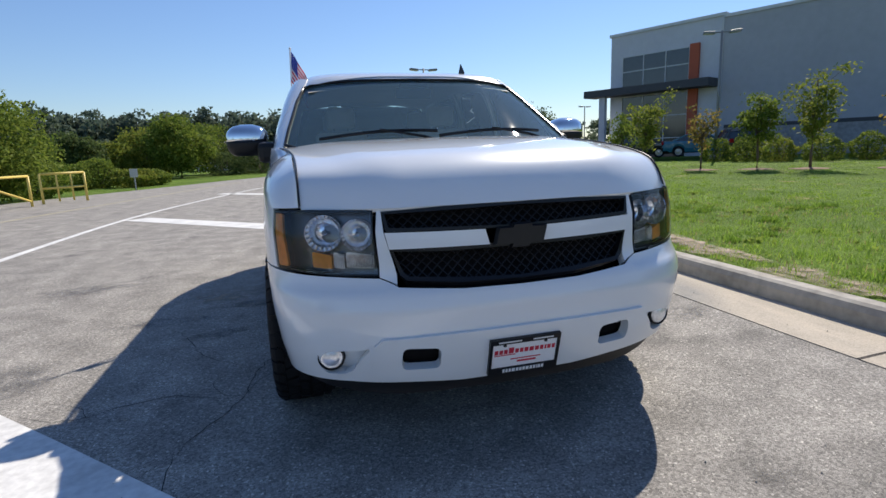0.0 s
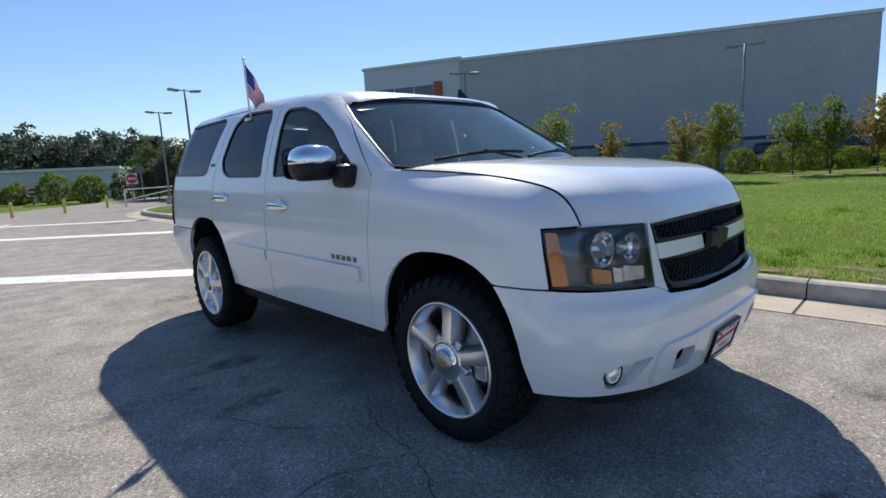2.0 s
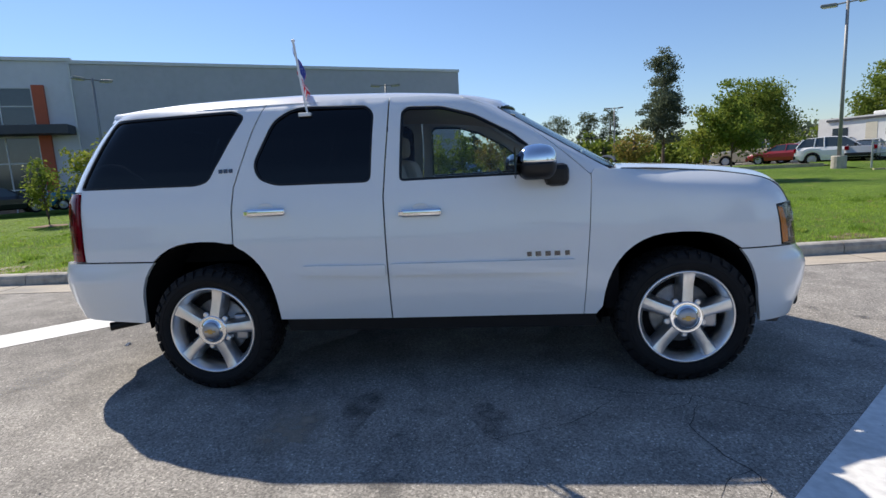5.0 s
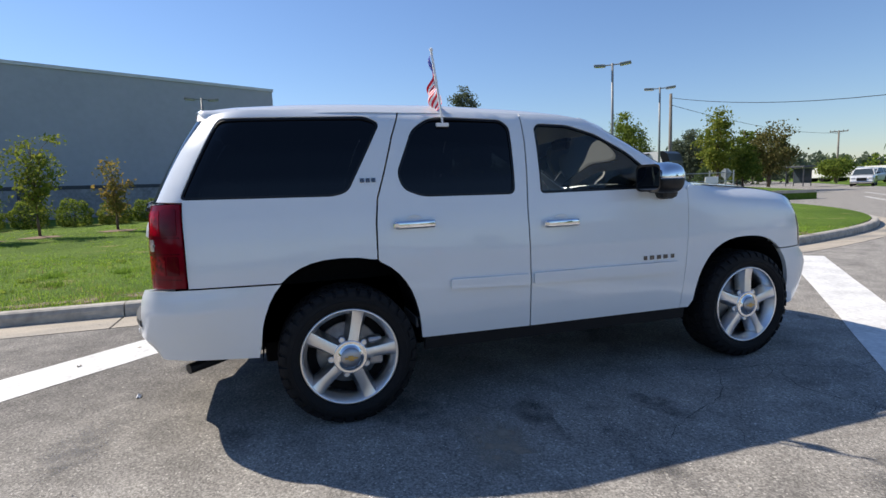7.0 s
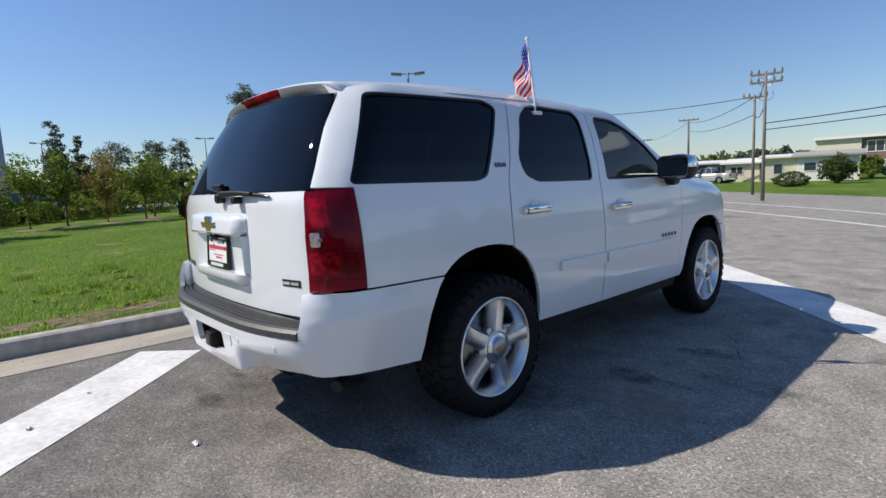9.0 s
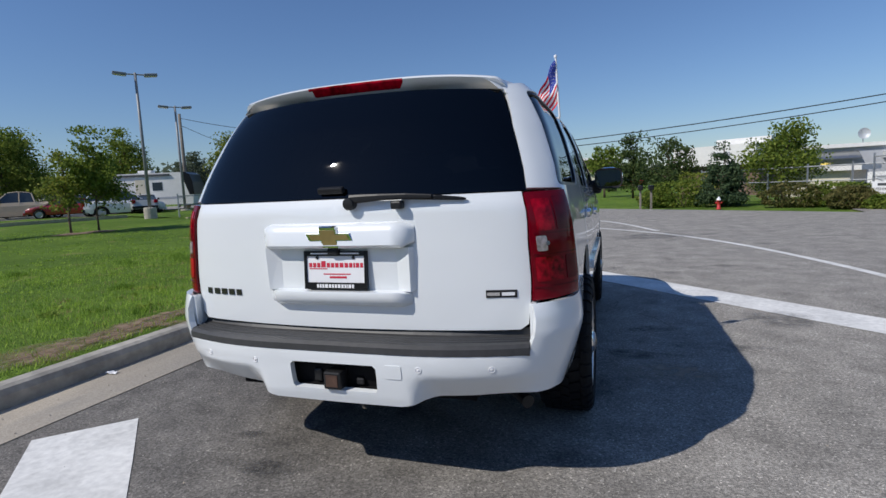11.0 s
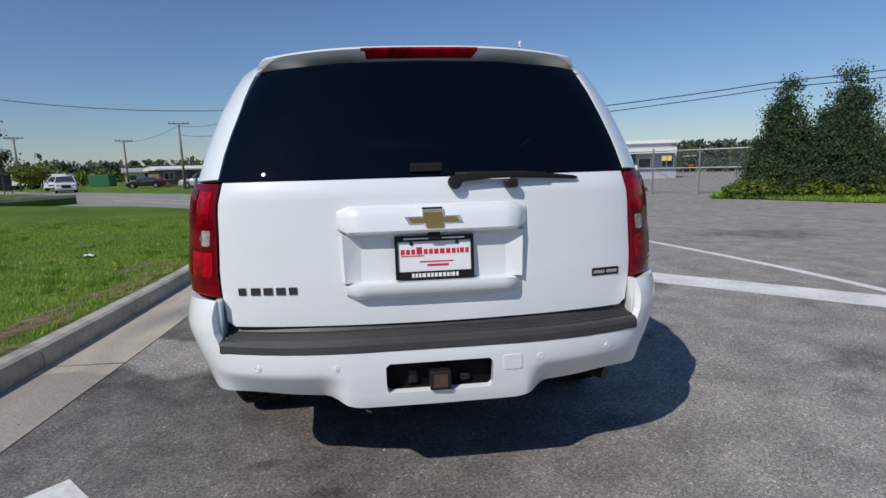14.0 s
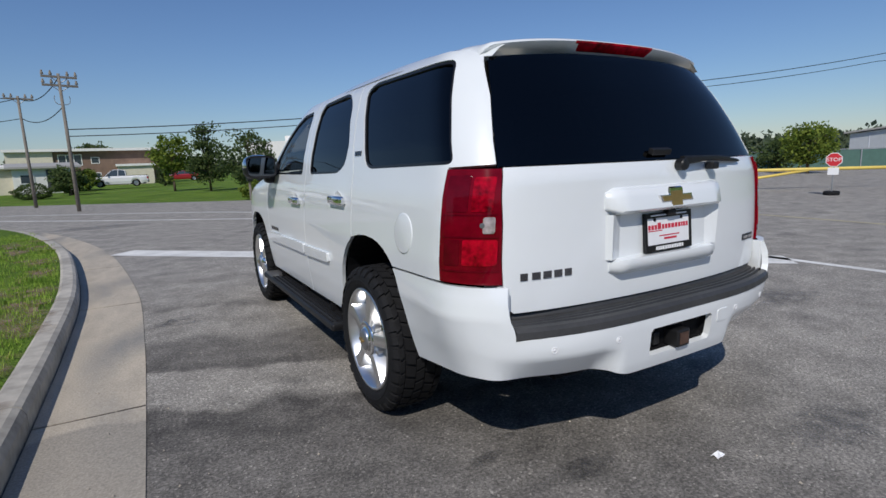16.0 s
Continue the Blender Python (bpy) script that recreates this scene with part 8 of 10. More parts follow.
rvp("roof_unit", box(-0.4, 0.4, -0.6, 0.4, 2.95, 3.2, 0.06), WHITE_WALL, sh)
rvp("awning", box(1.2, 1.32, -3.0, 2.0, 2.72, 2.86, 0.03), WALL_DARK, sh)
rvp("drawbar", box(-0.08, 0.08, 3.5, 4.6, 0.45, 0.58), DARK_UNDER, rv)

# ---- trees beyond the car park ----
for eye, az, d, h, w, mat, lab, n, lf, shp in (
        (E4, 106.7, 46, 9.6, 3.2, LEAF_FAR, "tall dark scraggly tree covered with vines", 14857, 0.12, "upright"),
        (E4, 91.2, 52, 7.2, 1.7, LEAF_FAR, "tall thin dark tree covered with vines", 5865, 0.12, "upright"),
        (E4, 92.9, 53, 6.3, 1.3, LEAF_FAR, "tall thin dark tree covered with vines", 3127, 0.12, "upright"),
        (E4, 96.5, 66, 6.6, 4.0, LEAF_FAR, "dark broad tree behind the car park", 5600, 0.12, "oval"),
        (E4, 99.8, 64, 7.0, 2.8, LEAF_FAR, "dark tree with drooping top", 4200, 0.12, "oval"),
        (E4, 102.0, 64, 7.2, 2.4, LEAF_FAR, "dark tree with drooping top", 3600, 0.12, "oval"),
        (E4, 86.0, 58, 6.6, 2.6, LEAF_BLUE, "dark conifer behind the warehouse corner", 7819, 0.12, "cone"),
        (E4, 87.8, 58, 5.9, 2.6, LEAF_BLUE, "dark conifer behind the warehouse corner", 7428, 0.12, "cone"),
        (E11, 130.1, 50, 7.4, 4.0, LEAF_GREEN, "tall green tree behind the trailer", 9000, 0.13, "upright"),
        (E11, 121.0, 48, 6.2, 5.5, LEAF_GREEN, "broad green tree behind the car park", 20332, 0.12, "oval"),
        (E11, 135.8, 52, 4.9, 3.2, LEAF_FAR, "dark green tree behind the trailer", 10166, 0.12, "oval"),
        ((27.4, -29.5), 0, 0, 5.75, 3.0, LEAF_YELLOW, "tree with yellowing leaves by the side road", 6500, 0.13, "upright"),
        ((27.5, -32.0), 0, 0, 5.0, 2.6, LEAF_GREEN, "green upright tree by the side road", 6500, 0.13, "cone"),
        ((28.4, -35.6), 0, 0, 4.7, 3.6, LEAF_OLIVE, "broad olive-green tree by the side road", 6500, 0.14, "oval"),
        (E65, 142.0, 66, 2.3, 3.0, LEAF_GREEN, "green tree by the side road", 3600, 0.15, "oval")):
    x, y = polar(eye, az, d)
    tree(x, y, 0.4, h, w, mat, lab, int(az * 13 + h * 10), n=n, leaf=lf, clumps=110 if n > 5000 else 60, stem=0.16, shape=shp, trunk_r=0.12)
rng = np.random.default_rng(21)
row = [polar(E4, a, d + rng.uniform(-3, 3)) for a in np.arange(82, 118, 1.6) for d in (56, 64)]
woods("car_park_treeline", row, (3.2, 4.6), (3.5, 5.5), LEAF_GREEN, "green scrubby trees behind the car park", 22, 420, 0.30)
row = [polar(E4, a, 85 + rng.uniform(-5, 5)) for a in np.arange(116, 140, 1.4)]
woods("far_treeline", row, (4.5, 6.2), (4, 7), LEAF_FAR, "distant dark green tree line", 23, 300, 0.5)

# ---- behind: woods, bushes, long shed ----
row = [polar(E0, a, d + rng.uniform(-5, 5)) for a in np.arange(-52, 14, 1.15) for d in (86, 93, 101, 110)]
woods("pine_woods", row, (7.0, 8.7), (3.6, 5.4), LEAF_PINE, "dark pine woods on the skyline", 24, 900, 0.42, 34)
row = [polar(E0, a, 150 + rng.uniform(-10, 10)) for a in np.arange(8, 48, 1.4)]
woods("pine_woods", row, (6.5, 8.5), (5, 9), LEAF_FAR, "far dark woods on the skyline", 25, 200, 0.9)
for az, d, h, w, mat, n, lab in ((-26.3, 25, 3.7, 4.0, LEAF_GREEN, 7000, "large bushy green tree beside the gates"), (-29.5, 24, 3.4, 3.4, LEAF_GREEN, 4200, "large bushy green tree beside the gates"), (-17.4, 44, 2.8, 2.8, LEAF_YELLOW, 2200, "green and yellow roadside tree"), (-14.8, 46, 3.7, 4.2, LEAF_YELLOW, 3600, "green and yellow roadside tree"), (-12.0, 44, 4.3, 4.6, LEAF_GREEN, 4600, "green broad roadside tree"), (-9.4, 50, 4.2, 4.2, LEAF_GREEN, 3200, "green broad roadside tree"), (-6.3, 50, 3.0, 4.4, LEAF_DARK, 3400, "dark green roadside tree"), (-20.0, 42, 3.4, 2.6, LEAF_DARK, 2400, "dark green roadside tree")):
    x, y = polar(E0, az, d)
    tree(x, y, -0.1, h, w, mat, lab, int(-az * 31), n=n * 3, leaf=0.085 if d < 30 else 0.12, clumps=90, stem=0.06, group="roadside trees")
for az, d, h, w, mat in ((-21.2, 33, 1.3, 2.4, LEAF_GREEN), (-18.8, 34, 1.5, 2.2, LEAF_GREEN), (-16.0, 33, 0.9, 2.4, LEAF_YELLOW), (-14.5, 34, 0.8, 2.0, LEAF_GREEN), (-8.0, 45, 1.8, 3.0, LEAF_DARK), (-4.5, 46, 2.2, 3.4, LEAF_DARK), (-23.5, 27, 1.6, 2.2, LEAF_GREEN)):
    x, y = polar(E0, az, d)
    hedge_bush(x, y, -0.1, w, w, h, mat, "low roadside shrub with loose leaves", int(-az * 17), 3600, 0.085, group="roadside shrubs")
# small sign by the road
sx, sy = polar(E0, -16.0, 27)
sg = thing("road_sign", "small grey square sign on a thin post", "sign")
part("sign_post", tube([(sx, sy, -0.1), (sx, sy, 0.75)], 0.03, 6), GALV, sg)
part("sign_plate", box(sx - 0.16, sx + 0.16, sy - 0.04, sy - 0.03, 0.55, 0.92, 0.004), CORNICE, sg)

# long low shed
SA, SB = polar(E15, -8.0, 66), polar(E15, 11.5, 58)
shed = thing("long_shed", "long low pale grey metal shed with flat roof", "building")
fs = Face(SA, SB, 1)
part("wall", fs.box(0, fs.length, -0.2, 2.55, -12, 0), CORNICE, shed, "pale ribbed metal wall")
for k in range(0, int(fs.length), 2):
    part("wall_rib", fs.box(k + 0.5, k + 0.56, 0.0, 2.5, 0.0, 0.03), WALL_LIGHT, shed)
part("roof", fs.box(-0.2, fs.length + 0.2, 2.552, 2.80, -12.2, 0.25), WHITE_WALL, shed, "white flat roof edge")
for az, h, w, d in ((3.9, 1.6, 2.4, 54), (6.5, 2.2, 2.6, 50), (9.0, 2.0, 2.2, 48), (0.5, 1.2, 3.4, 50), (-2.5, 1.3, 3.4, 50), (12.0, 2.0, 2.6, 46), (14.0, 3.6, 3.4, 52), (16.2, 3.0, 2.8, 50)):
    x, y = polar(E15, az, d)
    hedge_bush(x, y, -0.1, w, w, h, LEAF_GREEN if az < 10 else LEAF_DARK, "green shrub in front of the long shed", int(az * 19 + 90), 1600, 0.15, group="shed shrubs")
# small white house far behind
hx, hy = polar(E0, -9.0, 62)
hs = thing("small_house", "small white far house with a grey gabled roof", "house")
fh = Face((hx - 1.8, hy), (hx + 1.8, hy), 1)
part("wall", fh.box(0, 3.6, -0.2, 2.0, -4, 0), WHITE_WALL, hs, "white wall")
window(fh, 0.7, 1.3, 0.7, 1.5, hs)
window(fh, 2.2, 2.8, 0.7, 1.5, hs)
part("roof", raw([(hx - 2, hy + 0.2, 1.95), (hx + 2, hy + 0.2, 1.95), (hx + 2, hy - 0.2, 2.0), (hx - 2, hy - 0.2, 2.0), (hx - 2, hy + 2, 3.0), (hx + 2, hy + 2, 3.0), (hx - 2, hy + 4.2, 1.95), (hx + 2, hy + 4.2, 1.95)], [(3, 2, 5, 4), (4, 5, 7, 6), (0, 1, 2, 3), (0, 3, 4, 6), (1, 7, 5, 2)]), ROOF_GREY, hs)


# ---- gates, signs, bollards ----
def pipe_gate(a, b, h, diagonal):
    g = thing("pipe_gate", "yellow painted steel pipe gate beside the road", "gate", group="pipe gates")
    a, b = Vector((*a, 0)), Vector((*b, 0))
    up_ = Vector((0, 0, 1))
    part("top_rail", tube([a + up_ * h, b + up_ * h], 0.036, 8), YELLOW_PAINT, g, smooth=True)
    for p in (a, b):
        part("post", tube([p - up_ * 0.1, p + up_ * h], 0.04, 8), YELLOW_PAINT, g, smooth=True)
    if diagonal:
        part("brace", tube([a + up_ * 0.15, a.lerp(b, 0.75) + up_ * h], 0.035, 8), YELLOW_PAINT, g, smooth=True)
    else:
        part("mid_rail", tube([a + up_ * h * 0.52, b + up_ * h * 0.52], 0.032, 8), YELLOW_PAINT, g, smooth=True)
        for t_ in (0.36, 0.69):
            p = a.lerp(b, t_)
            part("upright", tube([p + up_ * 0.05, p + up_ * h], 0.03, 8), YELLOW_PAINT, g, smooth=True)


g0, g1 = polar(E0, -23.1, 21.0), polar(E0, -19.9, 21.5)
pipe_gate(g0, g1, 0.95, False)
g0, g1 = polar(E0, -23.9, 20.3), polar(E0, -29.5, 18.0)
pipe_gate(g0, g1, 0.92, True)


def round_sign(x, y, top, facing, kind):
    lab = {"no_entry": "round red no entry sign on a wooden post", "back": "eight-sided sign seen from its grey back"}[kind]
    t = thing("road_sign", lab, "sign")
    part("sign_post", box(x - 0.045, x + 0.045, y - 0.045, y + 0.045, -0.1, top - 0.05, 0.006), WOOD_POLE if kind == "no_entry" else GALV, t)
    Mx = Matrix.Translation((x, y, top - 0.32)) @ Matrix.Rotation(facing, 4, "Z")
    if kind == "no_entry":
        b_ = box(-0.33, 0.33, -0.062, -0.052, -0.33, 0.33)
        b_.transform(Mx)
        pl = part("sign_plate", b_, WHITE_PRINT, t)
        b_ = lathe([(-0.072, 0.001), (-0.072, 0.30), (-0.063, 0.30)], 28, "Y")
        b_.transform(Mx)
        part("red_disc", b_, SIGN_RED, pl, "round red disc")
        b_ = box(-0.22, 0.22, -0.078, -0.0725, -0.05, 0.05)
        b_.transform(Mx)
        part("white_bar", b_, WHITE_PRINT, pl)
    else:
        b_ = lathe([(-0.06, 0.001), (-0.06, 0.29), (-0.052, 0.29), (-0.052, 0.001)], 8, "Y")
        b_.transform(Mx @ Matrix.Rotation(radians(22.5), 4, "Y"))
        part("sign_plate", b_, GALV, t)
    return t


for az, d, top, turn, kind in ((13.15, 38, 1.80, 0.0, "no_entry"), (13.98, 41, 2.36, 0.1, "back"), (5.65, 50, 1.22, 0.0, "no_entry"), (6.37, 57, 1.12, 0.1, "back")):
    x, y = polar(E2, az, d)
    round_sign(x, y, top, turn, kind)
for az, d in ((4.07, 29.2), (7.75, 30.1), (10.95, 32.6), (13.19, 38.0)):
    x, y = polar(E2, az, d)
    bo = thing("bollard", "yellow steel safety bollard standing in the road", "bollard", group="yellow bollards")
    part("post", lathe([(-0.1, 0.065), (0.62, 0.065), (0.66, 0.045), (0.68, 0.001)], 16, "Z", (x, y, 0)), YELLOW_PAINT, bo, smooth=True)
# green bins
for k, az in enumerate((32.6, 34.2)):
    x, y = polar(E4, az, 27 + k)
    bn = thing("waste_bin", "large dark green waste bin standing on the lawn edge", "bin", group="waste bins")
    gz = 0.1
    part("body", box(x - 0.5, x + 0.5, y - 0.4, y + 0.4, gz, gz + 0.95, 0.04), GREEN_MESH, bn)
    part("lid", box(x - 0.54, x + 0.54, y - 0.45, y + 0.45, gz + 0.952, gz + 1.03, 0.03), GREEN_MESH, bn)
for az, d, h, w in ((36.6, 24, 2.3, 2.0), (38.3, 25, 1.5, 1.6), (31.0, 30, 1.9, 2.0), (29.0, 33, 1.6, 2.4)):
    x, y = polar(E4, az, d)
    tree(x, y, 0.1, h, w, LEAF_GREEN, "bushy young tree beside the green bins", int(az * 23), n=2200, leaf=0.12, clumps=40, stem=0.12, shape="cone" if h > 2 else "oval")
# fire hydrants
def hydrant(x, y, z, cap_mat, k=1.0):
    t = thing("fire_hydrant", "red fire hydrant standing in the grass", "hydrant")
    part("barrel", lathe([(0, 0.14 * k), (0.05 * k, 0.15 * k), (0.06 * k, 0.10 * k), (0.50 * k, 0.10 * k), (0.52 * k, 0.14 * k), (0.56 * k, 0.14 * k)], 16, "Z", (x, y, z)), HYDRANT_RED, t, smooth=True)
    part("bonnet", lathe([(0.56 * k, 0.13 * k), (0.66 * k, 0.10 * k), (0.72 * k, 0.05 * k), (0.77 * k, 0.04 * k), (0.77 * k, 0.001)], 16, "Z", (x, y, z)), cap_mat, t, smooth=True)
    for a in (0, math.pi, -math.pi / 2):
        d = Vector((math.cos(a), math.sin(a), 0))
        p = Vector((x, y, z + 0.40 * k))
        part("outlet", tube([p + d * 0.09 * k, p + d * 0.19 * k], 0.06 * k, 10), HYDRANT_RED, t)


x, y = polar(E11, -171.5, 24.8)
hydrant(x, y, -0.1, WHITE_PRINT, 0.68)
x, y = polar(E4, 102.3, 30)
hydrant(x, y, 0.50, HYDRANT_RED, 0.9)

# ---- in front: crossing road, houses, fences ----
def gable_house(x, y, turn, w, d, h, rise, wall, roof, lab, windows, name="house"):
    t = thing(name, lab, "house")
    M = Matrix.Translation((x, y, -0.1)) @ Matrix.Rotation(turn, 4, "Z")

    def p2(u, v):
        q = M @ Vector((u, v, 0))
        return q.x, q.y
    part("wall", slab([p2(-w / 2, 0), (p2(w / 2, 0)), p2(w / 2, d), p2(-w / 2, d)], -0.2, h), wall, t)
    o = 0.45
    rb = raw([(-w / 2 - o, -o, h - 0.05), (w / 2 + o, -o, h - 0.05), (w / 2 + o, d + o, h - 0.05), (-w / 2 - o, d + o, h - 0.05), (-w / 2 - o, d / 2, h + rise), (w / 2 + o, d / 2, h + rise), (-w / 2 - o, -o, h + 0.12), (w / 2 + o, -o, h + 0.12), (w / 2 + o, d + o, h + 0.12), (-w / 2 - o, d + o, h + 0.12)], [(6, 7, 5, 4), (4, 5, 8, 9), (0, 1, 7, 6), (2, 3, 9, 8), (0, 6, 4, 9, 3), (1, 2, 8, 5, 7), (3, 2, 1, 0)])
    rb.transform(M)
    bmesh.ops.recalc_face_normals(rb, faces=rb.faces)
    part("roof", rb, roof, t)
    fc = Face(p2(-w / 2, 0), p2(w / 2, 0), 1)
    for u0, u1, z0, z1, c_ in windows:
        window(fc, u0, u1, z0, z1, t, c_, 1)
    dr_ = part("door", fc.box(w * 0.52, w * 0.52 + 0.9, 0.0, 2.0, 0.0, 0.05), WALL_DARK, t)
    part("door_handle", fc.box(w * 0.52 + 0.75, w * 0.52 + 0.82, 0.95, 1.05, 0.05, 0.09), CHROME, dr_)
    return t


def face_turn(x, y):
    """Turn that makes a house's front look at the vehicle."""
    return math.atan2(-y, -x) + math.pi / 2


x, y = polar(E145, 160.6, 76)
gable_house(x, y, face_turn(x, y) + 0.2, 6.6, 7, 2.15, 0.5, BRICK, WHITE_WALL, "low brick house with a pale flat roof", ((0.6, 1.8, 0.8, 1.7, 2), (4.6, 6.0, 0.8, 1.7, 2)))
x, y = polar(E145, 166.2, 64)
gable_house(x, y, face_turn(x, y) - 0.15, 6.2, 6, 1.95, 0.55, CREAM, WHITE_WALL, "low cream house with a pale gabled roof", ((0.5, 1.7, 0.7, 1.5, 2), (4.4, 5.8, 0.7, 1.5, 2)))
x, y = polar(E145, 156.9, 92)
gable_house(x, y, face_turn(x, y), 5, 6, 2.0, 0.7, CREAM, ROOF_GREY, "small far cream house with a grey roof", ((0.5, 1.5, 0.7, 1.5, 1),))
x, y = polar(E145, 171.6, 60)
gable_house(x, y, face_turn(x, y), 4.6, 6, 2.25, 0.5, WHITE_WALL, ROOF_GREY, "low white house with grey roof", ((0.5, 1.5, 0.8, 1.6, 1),))
x, y = polar(E16, 171.0, 60)
gable_house(x, y, face_turn(x, y), 5.5, 6, 2.3, 0.35, CREAM, WHITE_WALL, "low cream building with a white roof edge", ((0.8, 1.6, 0.6, 1.6, 1), (3.9, 4.7, 0.6, 1.6, 1)))

# two-storey brick building
bx0, bx1 = polar(E16, 174.0, 88), polar(E16, -177.5, 88)
bb_ = thing("brick_building", "two-storey brown brick building with a white roof edge", "building")
fb_ = Face(bx0, bx1, 1)
part("wall", fb_.box(0, fb_.length, -0.2, 4.6, -10, 0), BRICK, bb_, "brown brick wall")
part("roof", fb_.box(-5.2, fb_.length + 0.5, 4.6, 4.95, -10, 0.8), WHITE_WALL, bb_, "white flat roof edge")
part("side_wing", fb_.box(-5.0, -0.02, -0.2, 4.58, -9, 0.3), CREAM, bb_, "plain tan side wing")
part("porch", fb_.box(7.2, 11.5, -0.1, 2.4, 0.02, 3.0), CREAM, bb_, "cream single-storey porch")
part("porch_roof", fb_.box(7.0, 11.8, 2.402, 2.7, 0.0, 3.3), WHITE_WALL, bb_)
window(fb_, 0.5, 3.2, 2.7, 4.2, bb_, 3, 1, None, 0.1)
window(fb_, 1.5, 2.5, 0.6, 1.7, bb_, 1, 1, None, 0.1)
window(fb_, 4.2, 5.2, 2.9, 3.8, bb_, 1, 1, None, 0.08)
window(fb_, 4.4, 5.2, 0.6, 1.7, bb_, 1, 1, None, 0.1)

# white building with lettering
wx0, wx1 = polar(E11, -175.3, 42), polar(E11, -168.5, 40)
wb_ = thing("white_building", "low white building with dark letters on its fascia", "building")
fw = Face(wx0, wx1, 1)
part("wall", fw.box(0, fw.length, -0.2, 2.0, -6, -0.6), BRICK, wb_, "shaded brown wall")
part("fascia", fw.box(-0.2, fw.length, 1.95, 3.30, -6.2, 0.0), WHITE_WALL, wb_, "broad white fascia")
part("roof", fw.box(2.2, fw.length + 0.4, 3.302, 3.75, -6, -1.5), WHITE_WALL, wb_)
txt = bpy.data.curves.new("fascia_letters", "FONT")
txt.body, txt.size, txt.extrude, txt.align_x = "THE", 0.55, 0.02, "LEFT"
tob = new("fascia_letters", txt)
q = fw.at(2.7, 0.03)
tob.matrix_world = Matrix.Translation((*q, 2.45)) @ Matrix.Rotation(math.atan2(fw.d.y, fw.d.x), 4, "Z") @ Matrix.Rotation(math.pi / 2, 4, "X")
tob.data.materials.append(WALL_GREY)
tob.parent = wb_
tagged(tob, "dark grey letters")

# grey yard building with a dish
gx0, gx1 = polar(E12, -151.0, 47), polar(E12, -163.5, 45)
gb_ = thing("yard_building", "grey yard building with white roof edge and awnings", "building")
fg = Face(gx1, gx0, 1)
part("wall", fg.box(0, fg.length, -0.2, 2.75, -7, 0), WALL_GREY, gb_, "grey wall")
part("roof", fg.box(-0.2, fg.length + 0.2, 2.752, 3.0, -7.2, 0.25), WHITE_WALL, gb_, "white roof edge")
part("awning", fg.box(4.5, fg.length - 0.4, 1.95, 2.35, 0.02, 1.3), WHITE_WALL, gb_, "white awning")
for u in (5.0, 7.2, 9.0):
    window(fg, u, u + 1.0, 0.8, 1.6, gb_)
part("door", fg.box(6.2, 7.0, 0.0, 1.9, 0.0, 0.05), WALL_DARK, gb_)
dx, dy = fg.at(3.6, -1.0)
dish = part("dish", lathe([(0.0, 0.02), (0.05, 0.2), (0.14, 0.36), (0.15, 0.37), (0.06, 0.2), (0.01, 0.01)], 20, "Y", (dx, dy, 3.65)), CORNICE, gb_, "round satellite dish")
part("dish_post", tube([(dx, dy - 0.02, 3.0), (dx, dy - 0.02, 3.65)], 0.03, 6), GALV, dish)
sp_ = fg.box(0.6, 3.2, 2.1, 2.16, 0.4, 1.8)
for v in sp_.verts:
    v.co.z += 0.35 * (1 if (Vector((v.co.x, v.co.y)) - fg.a).dot(fg.n) < 1.0 else -0.4)
part("solar_panel", sp_, PAINTS["grey"], gb_, "tilted dark panel")
lx0, lx1 = polar(E11, -166.2, 36), polar(E11, -161.5, 35)
fl = Face(lx0, lx1, 1)
ls = thing("small_shed", "small cream shed with a white flat roof", "shed")
part("wall", fl.box(0, fl.length, -0.2, 1.25, -2.5, 0), CREAM, ls)
part("roof", fl.box(-0.4, fl.length + 0.6, 1.252, 1.5, -2.7, 0.4), WHITE_WALL, ls, "white flat roof")
part("roof_box", fl.box(1.6, 1.95, 1.502, 1.7, -0.8, -0.4), YELLOW_PAINT, ls)
bx, by = polar(E11, -159.2, 30)
fbn = Face(polar(E11, -160.3, 30), polar(E11, -157.0, 29), 1)
bn_ = thing("banner", "white banner with grey bars on the fence", "banner")
bp_ = part("cloth", fbn.box(0, fbn.length, 0.15, 1.15, 0, 0.03), WHITE_PRINT, bn_)
for k in range(3):
    part("print_bar", fbn.box(0.4, fbn.length - 0.4, 0.30 + 0.28 * k, 0.40 + 0.28 * k, 0.03, 0.036), CORNICE, bp_)


# chain-link gate
WIRE = plain("fence_wire", (0.30, 0.31, 0.32), 0.5, 0.6, grain=0.1)


